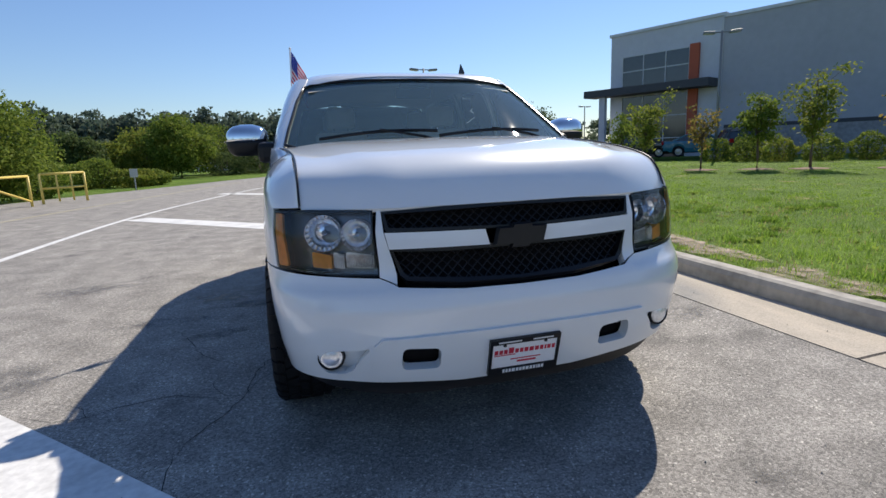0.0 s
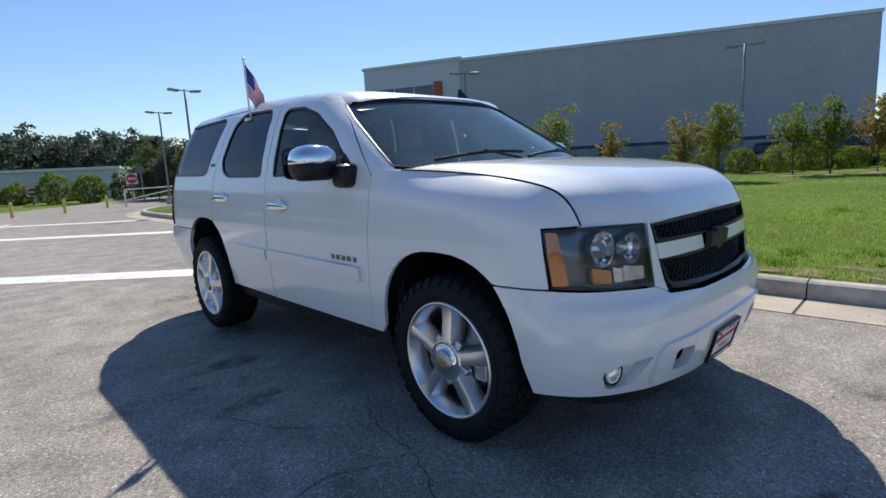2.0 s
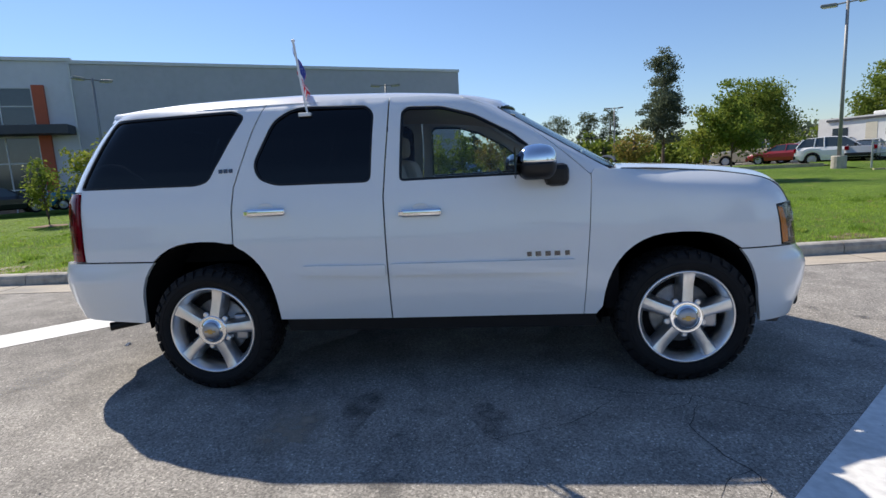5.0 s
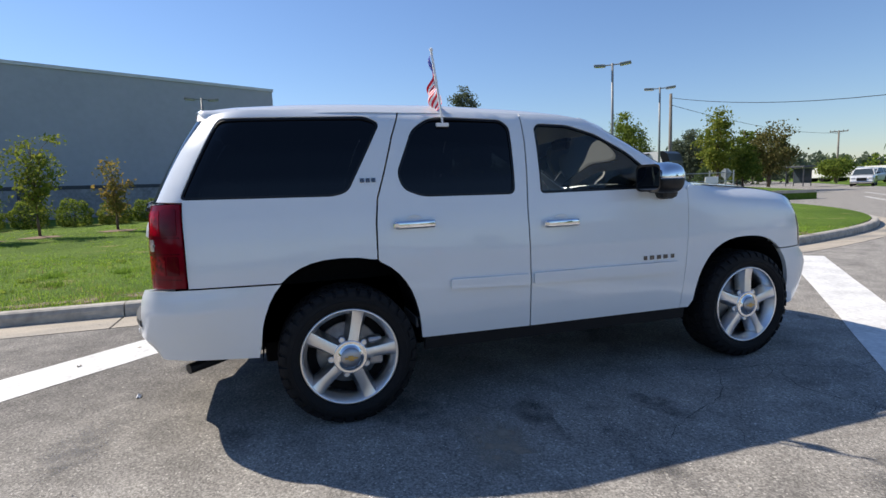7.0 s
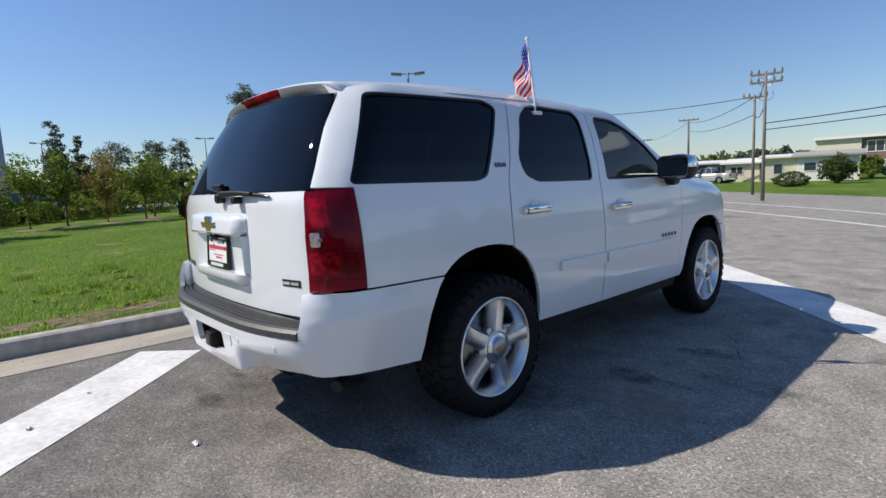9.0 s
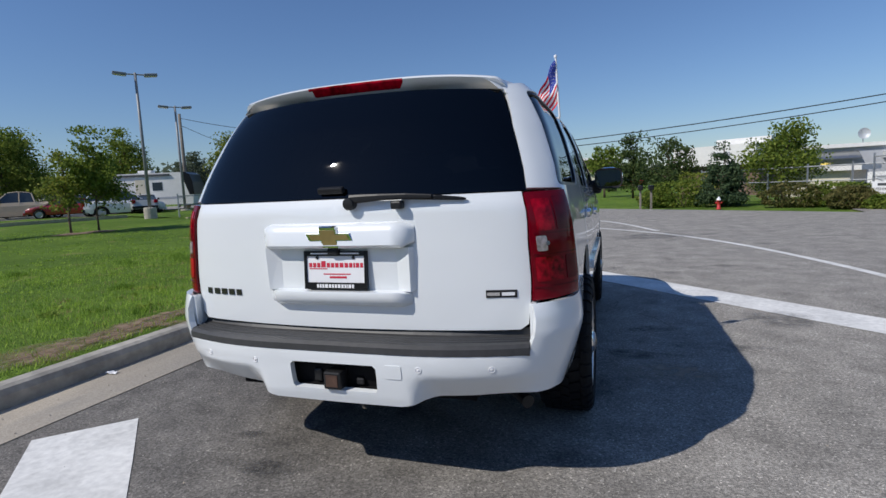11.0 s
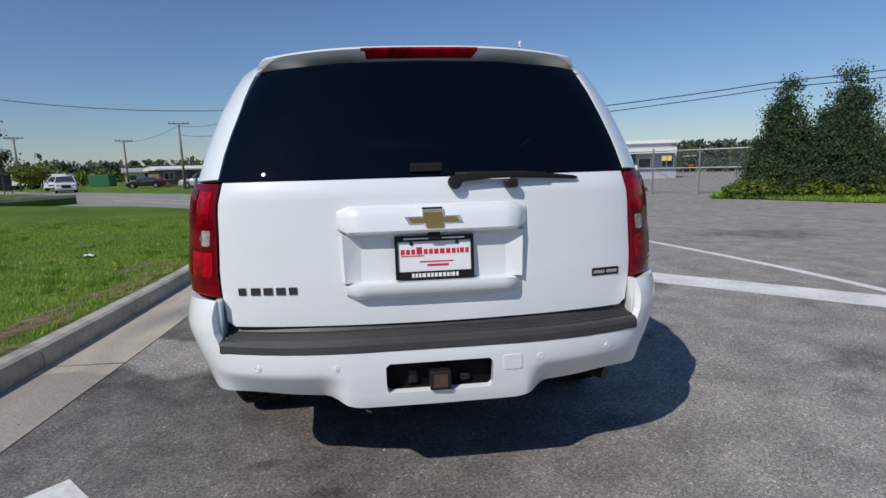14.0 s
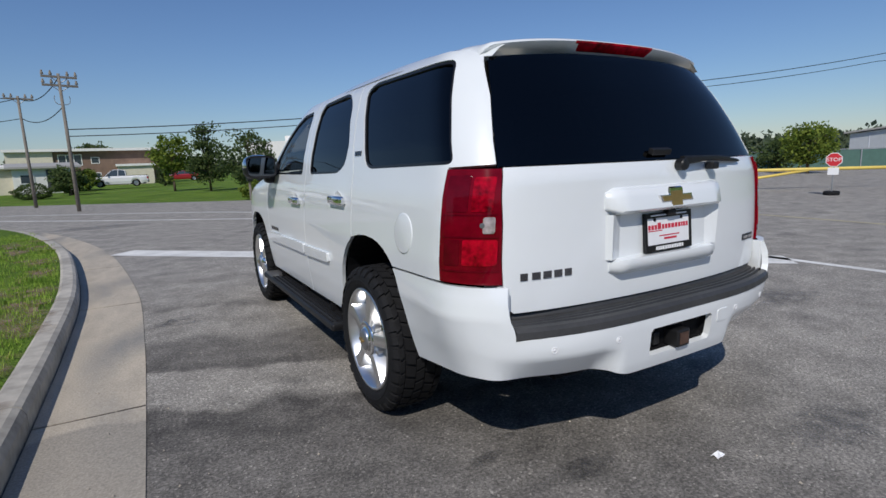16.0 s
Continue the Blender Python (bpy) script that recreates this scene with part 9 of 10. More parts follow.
def chain_fence(a, b, h, name, lab, posts, mesh_step=0.16, brace=True, z=0.0):
    t = thing(name, lab, "fence")
    a, b = Vector((*a, z)), Vector((*b, z))
    up_ = Vector((0, 0, 1))
    part("top_rail", tube([a + up_ * h, b + up_ * h], 0.028, 6), GALV, t)
    part("mid_rail", tube([a + up_ * h * 0.58, b + up_ * h * 0.58], 0.024, 6), GALV, t)
    for k in range(posts):
        p = a.lerp(b, k / (posts - 1))
        part("post", tube([p - up_ * 0.1, p + up_ * (h + 0.12)], 0.038, 6), GALV, t)
        if brace and k < posts - 1:
            q_ = a.lerp(b, (k + 0.9) / (posts - 1))
            part("brace", tube([p + up_ * h * 0.56, q_ + up_ * 0.1], 0.018, 5), GALV, t)
    m_ = bmesh.new()
    n_ = int((b - a).length / mesh_step)
    hh = int(h / mesh_step)
    d = (b - a).normalized()
    for k in range(-hh, n_):
        for sgn_ in (1, -1):
            u0, u1 = (k * mesh_step, k * mesh_step + h) if sgn_ > 0 else (k * mesh_step + h, k * mesh_step)
            z0_, z1_ = 0.05, h
            # clip to the panel
            pts_ = []
            for u, z in ((u0, z0_), (u1, z1_)):
                pts_.append((u, z))
            (ua, za), (ub, zb) = pts_
            lim = (b - a).length
            def cl_(u, z, u2, z2):
                if u < 0:
                    return 0, z + (z2 - z) * (0 - u) / (u2 - u)
                if u > lim:
                    return lim, z + (z2 - z) * (lim - u) / (u2 - u)
                return u, z
            if (ua < 0 and ub < 0) or (ua > lim and ub > lim):
                continue
            pa, pb = cl_(ua, za, ub, zb), cl_(ub, zb, ua, za)
            tube([a + d * pa[0] + up_ * pa[1], a + d * pb[0] + up_ * pb[1]], 0.0022, 3, m_, False)
    tagged(part("wire_mesh", m_, WIRE, t, "diamond wire mesh"), kind="stuff")
    return t


E125 = (-0.4, 4.6)
chain_fence(polar(E125, -157.2, 25.5), polar(E125, -144.6, 23.5), 1.75, "chain_link_gate", "double chain-link gate of galvanised steel with braces", 4)
chain_fence(polar(E11, -158.0, 27), polar(E11, -173.0, 31), 1.5, "chain_link_fence", "galvanised chain-link fence behind the hedge", 6, brace=False)
a_, b_2 = polar(E125, -155.5, 24.4), polar(E125, -157.2, 24.6)
fsn = Face(b_2, a_, 1)
sb = thing("notice_board", "white notice board with dark lettering on the gate", "sign")
brd = part("board", fsn.box(0, fsn.length, 0.30, 0.84, 0, 0.03), WHITE_PRINT, sb)
part("print_bar", fsn.box(0.16, fsn.length - 0.16, 0.69, 0.78, 0.03, 0.036), WALL_DARK, brd)
for k, word in enumerate(("VEHICLES", "ONLY")):
    c_ = bpy.data.curves.new("board_letters", "FONT")
    c_.body, c_.size, c_.extrude, c_.align_x = word, 0.145, 0.004, "CENTER"
    o_ = new("board_letters", c_)
    q = fsn.at(fsn.length / 2, 0.036)
    o_.matrix_world = Matrix.Translation((*q, 0.525 - 0.16 * k)) @ Matrix.Rotation(math.atan2(fsn.d.y, fsn.d.x), 4, "Z") @ Matrix.Rotation(math.pi / 2, 4, "X")
    o_.data.materials.append(WALL_DARK)
    o_.parent = brd
    tagged(o_, "dark letters")
for s in (0.1, fsn.length - 0.1):
    part("leg", fsn.box(s - 0.03, s + 0.03, -0.1, 0.4, -0.06, -0.005), GALV, sb)

# trees and hedges of the far verge
for eye, az, d, h, w, mat, lab, n, lf, shp, st in (
        (E145, -140.3, 21.5, 4.35, 2.5, LEAF_BLUE, "dense dark conifer beside the road", 44000, 0.055, "cone", 0.05),
        (E145, -136.0, 22.0, 4.65, 2.9, LEAF_BLUE, "dense dark conifer beside the road", 47000, 0.055, "cone", 0.05),
        (E145, -130.6, 25.0, 2.95, 2.8, LEAF_OLIVE, "small dense tree with olive and brownish leaves", 12000, 0.065, "oval", 0.10),
        (E11, -171.1, 27.0, 3.05, 2.3, LEAF_BLUE, "dark dense conical evergreen by the fence", 9000, 0.08, "cone", 0.03),
        (E11, -166.3, 30.0, 3.9, 3.4, LEAF_GREEN, "large green tree behind the fence", 8500, 0.10, "upright", 0.06),
        (E11, 177.9, 46, 4.5, 2.8, LEAF_GREEN, "light green tree by the brick building", 2600, 0.16, "oval", 0.22),
        (E11, -179.3, 42, 4.9, 2.7, LEAF_DARK, "dark green upright tree by the verge", 3400, 0.14, "upright", 0.08),
        (E11, -176.0, 38, 3.9, 3.4, LEAF_DARK, "dark green spreading tree by the verge", 3800, 0.13, "oval", 0.06),
        (E16, 176.9, 110, 7.0, 5.6, LEAF_DARK, "round dark tree behind the brick building", 2200, 0.35, "oval", 0.2),
        (E16, 174.5, 56, 2.2, 2.0, LEAF_DARK, "dark shrub-like tree beside the far houses", 1600, 0.16, "oval", 0.05),
        (E16, 176.2, 60, 2.0, 2.2, LEAF_GREEN, "small green tree before the brick building", 1500, 0.16, "oval", 0.1),
        (E16, -177.6, 66, 3.2, 1.9, LEAF_DARK, "dark narrow tree before the brick building", 1500, 0.17, "cone", 0.05),
        (E16, -115.2, 34, 2.7, 2.4, LEAF_GREEN, "round green tree behind the fence", 3200, 0.12, "oval", 0.2),
        (E16, -117.5, 42, 2.0, 3.0, LEAF_DARK, "low dark tree behind the fence", 2200, 0.14, "oval", 0.1),
        (E145, 173.0, 50, 2.0, 2.2, LEAF_DARK, "dark shrub-like tree beside the far houses", 1600, 0.16, "oval", 0.05)):
    x, y = polar(eye, az, d)
    tree(x, y, -0.08, h, w, mat, lab, int(abs(az) * 11 + d), n=n, leaf=lf, clumps=n // 80 if shp == "cone" and n > 8000 else 60, stem=st, shape=shp, trunk_r=0.09)
for eye, az, d, h, w, dp, mat, lab in (
        (E145, -142.0, 20.8, 0.75, 2.0, 1.2, LEAF_GREEN, "low green shrub under the conifers"), (E145, -138.0, 20.8, 0.65, 2.6, 1.0, LEAF_GREEN, "clipped green hedge under the conifers"), (E145, -134.2, 21.4, 0.75, 2.6, 1.0, LEAF_GREEN, "clipped green hedge under the conifers"),
        (E11, -174.8, 27.5, 1.25, 3.0, 1.8, LEAF_GREEN, "grey-green shrub on the grass verge"), (E11, -177.0, 27.5, 0.9, 1.8, 1.4, LEAF_GREEN, "grey-green shrub on the grass verge"), (E11, -173.6, 30, 1.6, 2.0, 1.5, LEAF_YELLOW, "yellow-green shrub on the grass verge"),
        (E11, -165.5, 25.5, 0.95, 2.6, 1.2, LEAF_OLIVE, "brownish loose hedge along the fence"), (E11, -162.2, 25.5, 0.95, 2.6, 1.2, LEAF_GREEN, "brownish loose hedge along the fence"), (E11, -159.5, 25, 0.6, 1.8, 1.0, LEAF_GREEN, "low green plants along the fence"), (E125, -155.9, 23.8, 0.5, 1.6, 0.8, LEAF_GREEN, "low green plants along the fence"), (E125, -158.5, 24.2, 0.8, 1.6, 1.0, LEAF_OLIVE, "brownish loose hedge along the fence"),
        (E145, 170.2, 45, 1.0, 2.2, 1.6, LEAF_DARK, "dark shrub beside a far house"), (E145, 163.5, 62, 0.9, 2.2, 1.6, LEAF_DARK, "dark shrub beside a far house"),
        ((-0.4, 4.6), 141.5, 33, 1.9, 1.3, 1.3, LEAF_DARK, "clipped dark shrub by the side road")):
    x, y = polar(eye, az, d)
    hedge_bush(x, y, -0.1, w, dp, h, mat, lab, int(abs(az) * 9 + d), 2200, 0.085, turn=radians(-az) + math.pi)
# mailboxes
x, y = polar(E11, -178.6, 25.2)
for k in range(2):
    mbx = thing("mailbox", "dark metal mailbox on a wooden post", "mailbox", group="mailboxes")
    xx_ = x - 0.45 * k
    part("post", box(xx_ - 0.045, xx_ + 0.045, y - 0.045, y + 0.045, -0.1, 0.80, 0.006), WOOD_POLE, mbx)
    part("box", box(xx_ - 0.11, xx_ + 0.11, y - 0.24, y + 0.24, 0.80, 1.02, 0.04), BLACK_PLASTIC, mbx)
# concrete block and white post
x, y = polar(E155, -126.9, 20.6)
cb = thing("concrete_block", "pale concrete barrier block at the road edge", "barrier")
part("block", box(x - 0.5, x + 0.5, y - 0.3, y + 0.3, -0.1, 0.50, 0.04), GUTTER, cb)
part("post", tube([(x + 0.2, y - 0.5, -0.1), (x + 0.2, y - 0.5, 1.3)], 0.05, 8), WHITE_PRINT, cb, "white post")
# stop sign on a rubber base
x, y = polar(E16, -113.35, 18.4)
ss = thing("stop_sign", "red stop sign on a post with a rubber base", "sign")
part("rubber_base", lathe([(0.0, 0.18), (0.03, 0.20), (0.08, 0.20), (0.115, 0.17), (0.115, 0.09), (0.06, 0.08), (0.06, 0.001)], 24, "Z", (x, y, 0)), RUBBER, ss, "black rubber base")
part("post", tube([(x, y, 0.05), (x, y, 1.12)], 0.018, 8), GALV, ss)
tn = face_turn(x - E16[0], y - E16[1])
Ms = Matrix.Translation((x, y, 0.985)) @ Matrix.Rotation(tn, 4, "Z") @ Matrix.Scale(0.745, 4)
b_ = lathe([(-0.06, 0.001), (-0.06, 0.275), (-0.052, 0.275), (-0.052, 0.001)], 8, "Y")
b_.transform(Ms @ Matrix.Rotation(radians(22.5), 4, "Y"))
pl = part("sign_border", b_, WHITE_PRINT, ss, "white octagonal border")
b_ = lathe([(-0.064, 0.001), (-0.064, 0.25), (-0.058, 0.25)], 8, "Y")
b_.transform(Ms @ Matrix.Rotation(radians(22.5), 4, "Y"))
part("sign_face", b_, SIGN_RED, pl, "red octagonal face")
b_ = box(-0.17, 0.17, -0.066, -0.055, -0.56, -0.29)
b_.transform(Ms)
part("lower_plate", b_, WHITE_PRINT, ss, "white lower plate")
c_ = bpy.data.curves.new("sign_letters", "FONT")
c_.body, c_.size, c_.extrude, c_.align_x, c_.align_y = "STOP", 0.19, 0.002, "CENTER", "CENTER"
o_ = new("sign_letters", c_)
o_.matrix_world = Ms @ Matrix.Translation((0, -0.067, 0)) @ Matrix.Rotation(math.pi / 2, 4, "X")
o_.data.materials.append(WHITE_PRINT)
o_.parent = pl
tagged(o_, "white letters")
# yellow pipe barrier, mesh fence and shed
a_, b_2 = polar(E155, -125.2, 20.0), polar(E155, -108, 22.5)
pb = thing("pipe_barrier", "long yellow pipe barrier across the yard mouth", "barrier")
part("rail", tube([(*a_, 0.66), (*b_2, 0.62)], 0.055, 8), YELLOW_PAINT, pb, smooth=True)
q_ = Vector(a_).lerp(Vector(b_2), 0.48)
part("brace", tube([(*a_, 0.14), (q_.x, q_.y, 0.61)], 0.045, 8), YELLOW_PAINT, pb, smooth=True)
for p in (a_, b_2):
    part("post", tube([(*p, -0.1), (*p, 0.70)], 0.055, 8), YELLOW_PAINT, pb, smooth=True)
ff_ = Face(polar(E155, -125, 44), polar(E155, -100, 46), 1)
gf = thing("screen_fence", "fence covered with green screening mesh", "fence")
part("screen", ff_.box(0, ff_.length, 0.0, 1.12, -0.02, 0.0), GREEN_MESH, gf, "green mesh screen")
for k in range(7):
    u = ff_.length * k / 6
    part("post", ff_.box(u - 0.03, u + 0.03, -0.1, 1.22, 0.0, 0.06), GALV, gf)
part("top_rail", ff_.box(0, ff_.length, 1.14, 1.19, -0.01, 0.04), GALV, gf)
fs2 = Face(polar(E16, -112.4, 52), polar(E16, -100, 48), 1)
gs = thing("metal_shed", "tall grey metal shed behind the screened fence", "shed")
part("wall", fs2.box(0, fs2.length, -0.1, 2.3, -6, 0), CORNICE, gs, "grey ribbed metal wall")
rfb = fs2.box(-0.3, fs2.length + 0.3, 2.302, 2.42, -6.2, 0.3)
for v in rfb.verts:
    v.co.z += 0.10 * max(0, (Vector((v.co.x, v.co.y)) - fs2.a).dot(fs2.d))
part("roof", rfb, ROOF_GREY, gs)
wd = fs2.box(0, fs2.length, 2.29, 2.301, -6, -0.02)
part("gable", raw([(*fs2.at(0, -0.01), 2.25), (*fs2.at(fs2.length, -0.01), 2.25), (*fs2.at(fs2.length, -0.01), 2.3 + 0.1 * fs2.length)], [(0, 1, 2)]), CORNICE, gs)
for k in range(1, 9):
    u = fs2.length * k / 9
    part("wall_rib", fs2.box(u, u + 0.05, 0.0, 2.28, 0.0, 0.03), WALL_LIGHT, gs)

# far tree lines all round
row = [polar((0, 0), a, 190 + rng.uniform(-15, 15)) for a in np.arange(138, 262, 0.9)]
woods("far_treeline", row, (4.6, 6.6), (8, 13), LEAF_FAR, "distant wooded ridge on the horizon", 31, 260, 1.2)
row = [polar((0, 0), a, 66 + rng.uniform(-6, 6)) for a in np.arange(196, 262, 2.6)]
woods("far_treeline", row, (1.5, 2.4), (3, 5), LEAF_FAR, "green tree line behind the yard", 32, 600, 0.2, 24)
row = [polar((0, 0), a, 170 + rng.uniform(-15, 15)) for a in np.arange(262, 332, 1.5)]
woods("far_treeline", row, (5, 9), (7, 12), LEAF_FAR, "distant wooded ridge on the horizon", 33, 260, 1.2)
row = [polar((0, 0), a, 120 + rng.uniform(-15, 15)) for a in np.arange(135, 176, 2.2)]
woods("far_treeline", row, (2.2, 4.4), (4, 6), LEAF_GREEN, "scattered distant green trees", 34, 260, 0.5)
# green depot and far white boxes by the side road
x, y = polar(E125, 153.2, 100)
gd = thing("green_container", "far green storage container beside the road", "container")
part("body", box(x - 1.5, x + 1.5, y - 1.2, y + 1.2, -0.1, 1.7, 0.05), plain("green_container_paint", (0.02, 0.13, 0.045), 0.6), gd)
x, y = polar(E145, 150.5, 95)
for k in range(3):
    bxw = thing("white_trailer", "far white box trailer beside the road", "trailer", group="far trailers")
    part("body", box(x - 1.2 + 4.5 * k, x + 2.2 + 4.5 * k, y - 1, y + 1, 0.5, 2.0, 0.05), WHITE_WALL, bxw)
    for dxx in (-0.6, 1.6):
        part("wheel", lathe([(-0.9, 0.1), (-0.9, 0.42), (0.9, 0.42), (0.9, 0.1)], 12, "Y", (x + dxx + 4.5 * k, y, 0.35)), RUBBER, bxw)

# ---- yard behind the gate and the side road's verge ----
yard("gate_yard", [polar(E125, -155.0, 19.2), polar(E125, -147.6, 18.6), polar(E125, -144.2, 22.6), polar(E125, -140, 30), polar(E125, -138, 75), polar(E125, -159, 75), polar(E125, -158.5, 23.9)], -0.085, ASPHALT, "worn asphalt yard behind the gate")
x, y = polar(E125, -149.3, 70)
ct = thing("yard_tractor", "orange compact tractor parked in the yard", "tractor")
part("body", box(x - 0.45, x + 0.45, y - 0.9, y + 0.7, 0.35, 0.85, 0.06), plain("orange_machine_paint", (0.30, 0.09, 0.03), 0.5), ct, "orange bonnet and body")
part("seat", box(x - 0.25, x + 0.25, y + 0.15, y + 0.55, 0.85, 1.15, 0.05), BLACK_PLASTIC, ct)
for dx in (-0.42, 0.42):
    part("roll_bar", tube([(x + dx, y + 0.6, 0.8), (x + dx, y + 0.6, 1.75)], 0.035, 6), BLACK_PLASTIC, ct)
    for dy, r_ in ((-0.7, 0.26), (0.45, 0.42)):
        part("wheel", lathe([(dx * 1.05 - 0.1, 0.05), (dx * 1.05 - 0.1, r_), (dx * 1.05 + 0.1, r_), (dx * 1.05 + 0.1, 0.05)], 16, "X", (x, y + dy, r_ - 0.05)), RUBBER, ct)
part("roof", box(x - 0.55, x + 0.55, y - 0.2, y + 0.75, 1.75, 1.82, 0.02), PLATE_WHITE, ct)
for k, az in enumerate((-147.2, -146.4, -145.6)):
    x, y = polar(E125, az, 72)
    car("suv", ("black", "grey", "grey")[k], "dark car parked at the back of the yard", x, y, -0.05, heading_to(0.3, 0.95), 0.9)
# low kerb and grass of the side road
fk = Face(polar(E125, 137.0, 27.5), polar(E125, 150.5, 34.0), 1)
vg = thing("verge_kerb", "pale concrete kerb beside the side road", "kerb", kind="structure")
for k in range(4):
    part("kerb_stone", fk.box(fk.length * k / 4 + 0.02, fk.length * (k + 1) / 4 - 0.02, 0.34, 0.50, -0.16, 0.0), CONCRETE if k else YELLOW_LINE, vg)
part("bank", fk.box(0, fk.length, -0.1, 0.338, -0.15, -0.01), TURF, vg, "grassy bank under the kerb")
p0, p1 = fk.at(0, -0.16), fk.at(fk.length, -0.16)
q0, q1 = fk.at(0.5, -9.0), fk.at(fk.length + 1.0, -12.0)
vd = fk.n.copy()
yard("verge_grass", [p0, p1, q1, q0], lambda px, py: 0.46 + 0.026 * max(0.0, -(Vector((px, py)) - fk.a).dot(vd)), TURF, "mown grass verge beside the side road")
chain_fence(fk.at(0.4, -1.2), fk.at(fk.length * 0.62, -1.4), 1.05, "low_wire_fence", "low wire fence on the grass verge", 5, brace=False, z=0.48)
fq = Face(fk.at(fk.length * 0.42, -0.9), fk.at(fk.length * 0.495, -0.9), 1)
nb_ = thing("roadside_board", "white board above a dark box at the fence", "sign")
part("board", fq.box(0, fq.length, 0.98, 1.34, 0, 0.04), WHITE_PRINT, nb_)
part("dark_box", fq.box(0.03, fq.length - 0.02, 0.44, 0.96, -0.35, 0.03), BLACK_PLASTIC, nb_)
x, y = fk.at(fk.length * 0.60, -1.8)
round_sign(x, y, 1.80, 0.4, "back")
x, y = polar(E125, 145.6, 62)
sh_ = thing("bus_shelter", "small dark bus shelter beside the road", "shelter")
for a_, b_2 in ((-0.9, -0.5), (0.9, -0.5), (-0.9, 0.5), (0.9, 0.5)):
    part("post", tube([(x + a_, y + b_2, 0.1), (x + a_, y + b_2, 1.9)], 0.05, 6), WALL_DARK, sh_)
part("roof", box(x - 1.15, x + 1.15, y - 0.75, y + 0.75, 1.9, 2.05, 0.03), WALL_DARK, sh_)
part("back_panel", box(x - 0.85, x + 0.85, y - 0.52, y - 0.48, 0.4, 1.8), PANE, sh_)

# dark trees and white pipe barriers beyond the far end of the lawn
for az, d, h, w, mat, shp in ((16.5, 42, 4.1, 3.4, LEAF_DARK, "upright"), (18.6, 40, 3.8, 3.2, LEAF_PINE, "oval"), (20.4, 38, 4.2, 3.0, LEAF_DARK, "upright"), (22.3, 37, 4.0, 3.2, LEAF_GREEN, "oval"), (24.0, 35, 2.9, 2.8, LEAF_DARK, "oval"), (25.6, 39, 4.4, 3.6, LEAF_DARK, "oval"), (27.6, 38, 4.3, 3.4, LEAF_PINE, "oval"), (30.0, 41, 4.0, 3.6, LEAF_DARK, "oval")):
    x, y = polar(E3, az, d)
    tree(x, y, -0.05, h, w, mat, "dense dark green tree behind the lawn", int(az * 37), n=9000, leaf=0.10, clumps=90, stem=0.07, shape=shp, group="trees behind the lawn")
for az0, az1, d, z0, z1 in ((14.0, 20.6, 32.0, 0.90, 0.96), (24.6, 28.0, 30.0, 1.14, 1.18)):
    p0, p1 = Vector((*polar(E3, az0, d), z0)), Vector((*polar(E3, az1, d), z1))
    pbx = thing("pipe_barrier", "white painted pipe barrier at the lawn edge", "barrier", group="white pipe barriers")
    part("rail", tube([p0, p1], 0.03, 8), WHITE_PRINT, pbx, smooth=True)
    for p in (p0, p1):
        part("post", tube([(p.x, p.y, 0.0), p], 0.045, 8), WHITE_PRINT, pbx, smooth=True)
    part("brace", tube([Vector((p0.x, p0.y, 0.35)), p0.lerp(p1, 0.9)], 0.025, 8), WHITE_PRINT, pbx, smooth=True)
# rough grass in front of the conifers
yard("roadside_verge", [polar(E125, -148.5, 20.6), polar(E125, -143.0, 19.4), polar(E125, -136, 18.6), polar(E125, -128, 18.4), polar(E125, -126, 22.5), polar(E125, -147.5, 23.0)], 0.02, TURF, "rough grass verge in front of the conifers")

x, y = polar(E155, -122.6, 40)
car("suv", "blue", "dark blue car parked behind the yellow barrier", x, y, -0.05, heading_to(x - E155[0], y - E155[1]), 0.86)
# small yellow sign over the yard
x, y = polar((-0.34, 4.67), -151.5, 40)
ysg = thing("yard_sign", "small yellow sign on a thin pole in the yard", "sign")
part("post", tube([(x, y, -0.1), (x, y, 1.68)], 0.03, 6), GALV, ysg)
b_ = box(-0.32, 0.32, -0.03, 0.0, -0.17, 0.17, 0.01)
b_.transform(Matrix.Translation((x, y, 1.5)) @ Matrix.Rotation(radians(151.5 - 180), 4, "Z"))
part("sign_plate", b_, YELLOW_PAINT, ysg)

# ---- small things on the ground ----
rng = np.random.default_rng(77)


def blades(name, label, P, h, w, mat, seed):
    """Upright bent grass blades at the points P, as one mesh."""
    r_ = np.random.default_rng(seed)
    n = len(P)
    a = r_.uniform(0, 2 * np.pi, n)
    d = np.stack([np.cos(a), np.sin(a), np.zeros(n)], 1)
    side = np.stack([-np.sin(a), np.cos(a), np.zeros(n)], 1)
    hh = (h * r_.uniform(0.5, 1.4, n))[:, None]
    bend = r_.uniform(0.2, 0.9, n)[:, None]
    ww = (w * r_.uniform(0.7, 1.3, n))[:, None]
    up_ = np.array([0, 0, 1.0])
    tip = P + up_ * hh + d * hh * bend
    Q = np.stack([P - side * ww, P + side * ww, tip + side * ww * 0.25, tip - side * ww * 0.25], 1)
    tagged(quads(name, Q, mat), label, "grass", kind="stuff")


# worn soil beside the kerb
worn = offset_line(KERB, 0.52)
SOIL_SPOTS = []
r5 = random.Random(55)
for a_, b_2 in zip(worn, worn[1:]):
    if -7.5 < a_.y < 7.5 and r5.random() < 0.16 + (0.30 if 0.5 < a_.y < 5.0 else 0.0):
        SOIL_SPOTS.append((a_.x + r5.uniform(-0.12, 0.25), a_.y, r5.uniform(0.28, 0.62), r5.uniform(0.10, 0.20), math.atan2(b_2.y - a_.y, b_2.x - a_.x)))

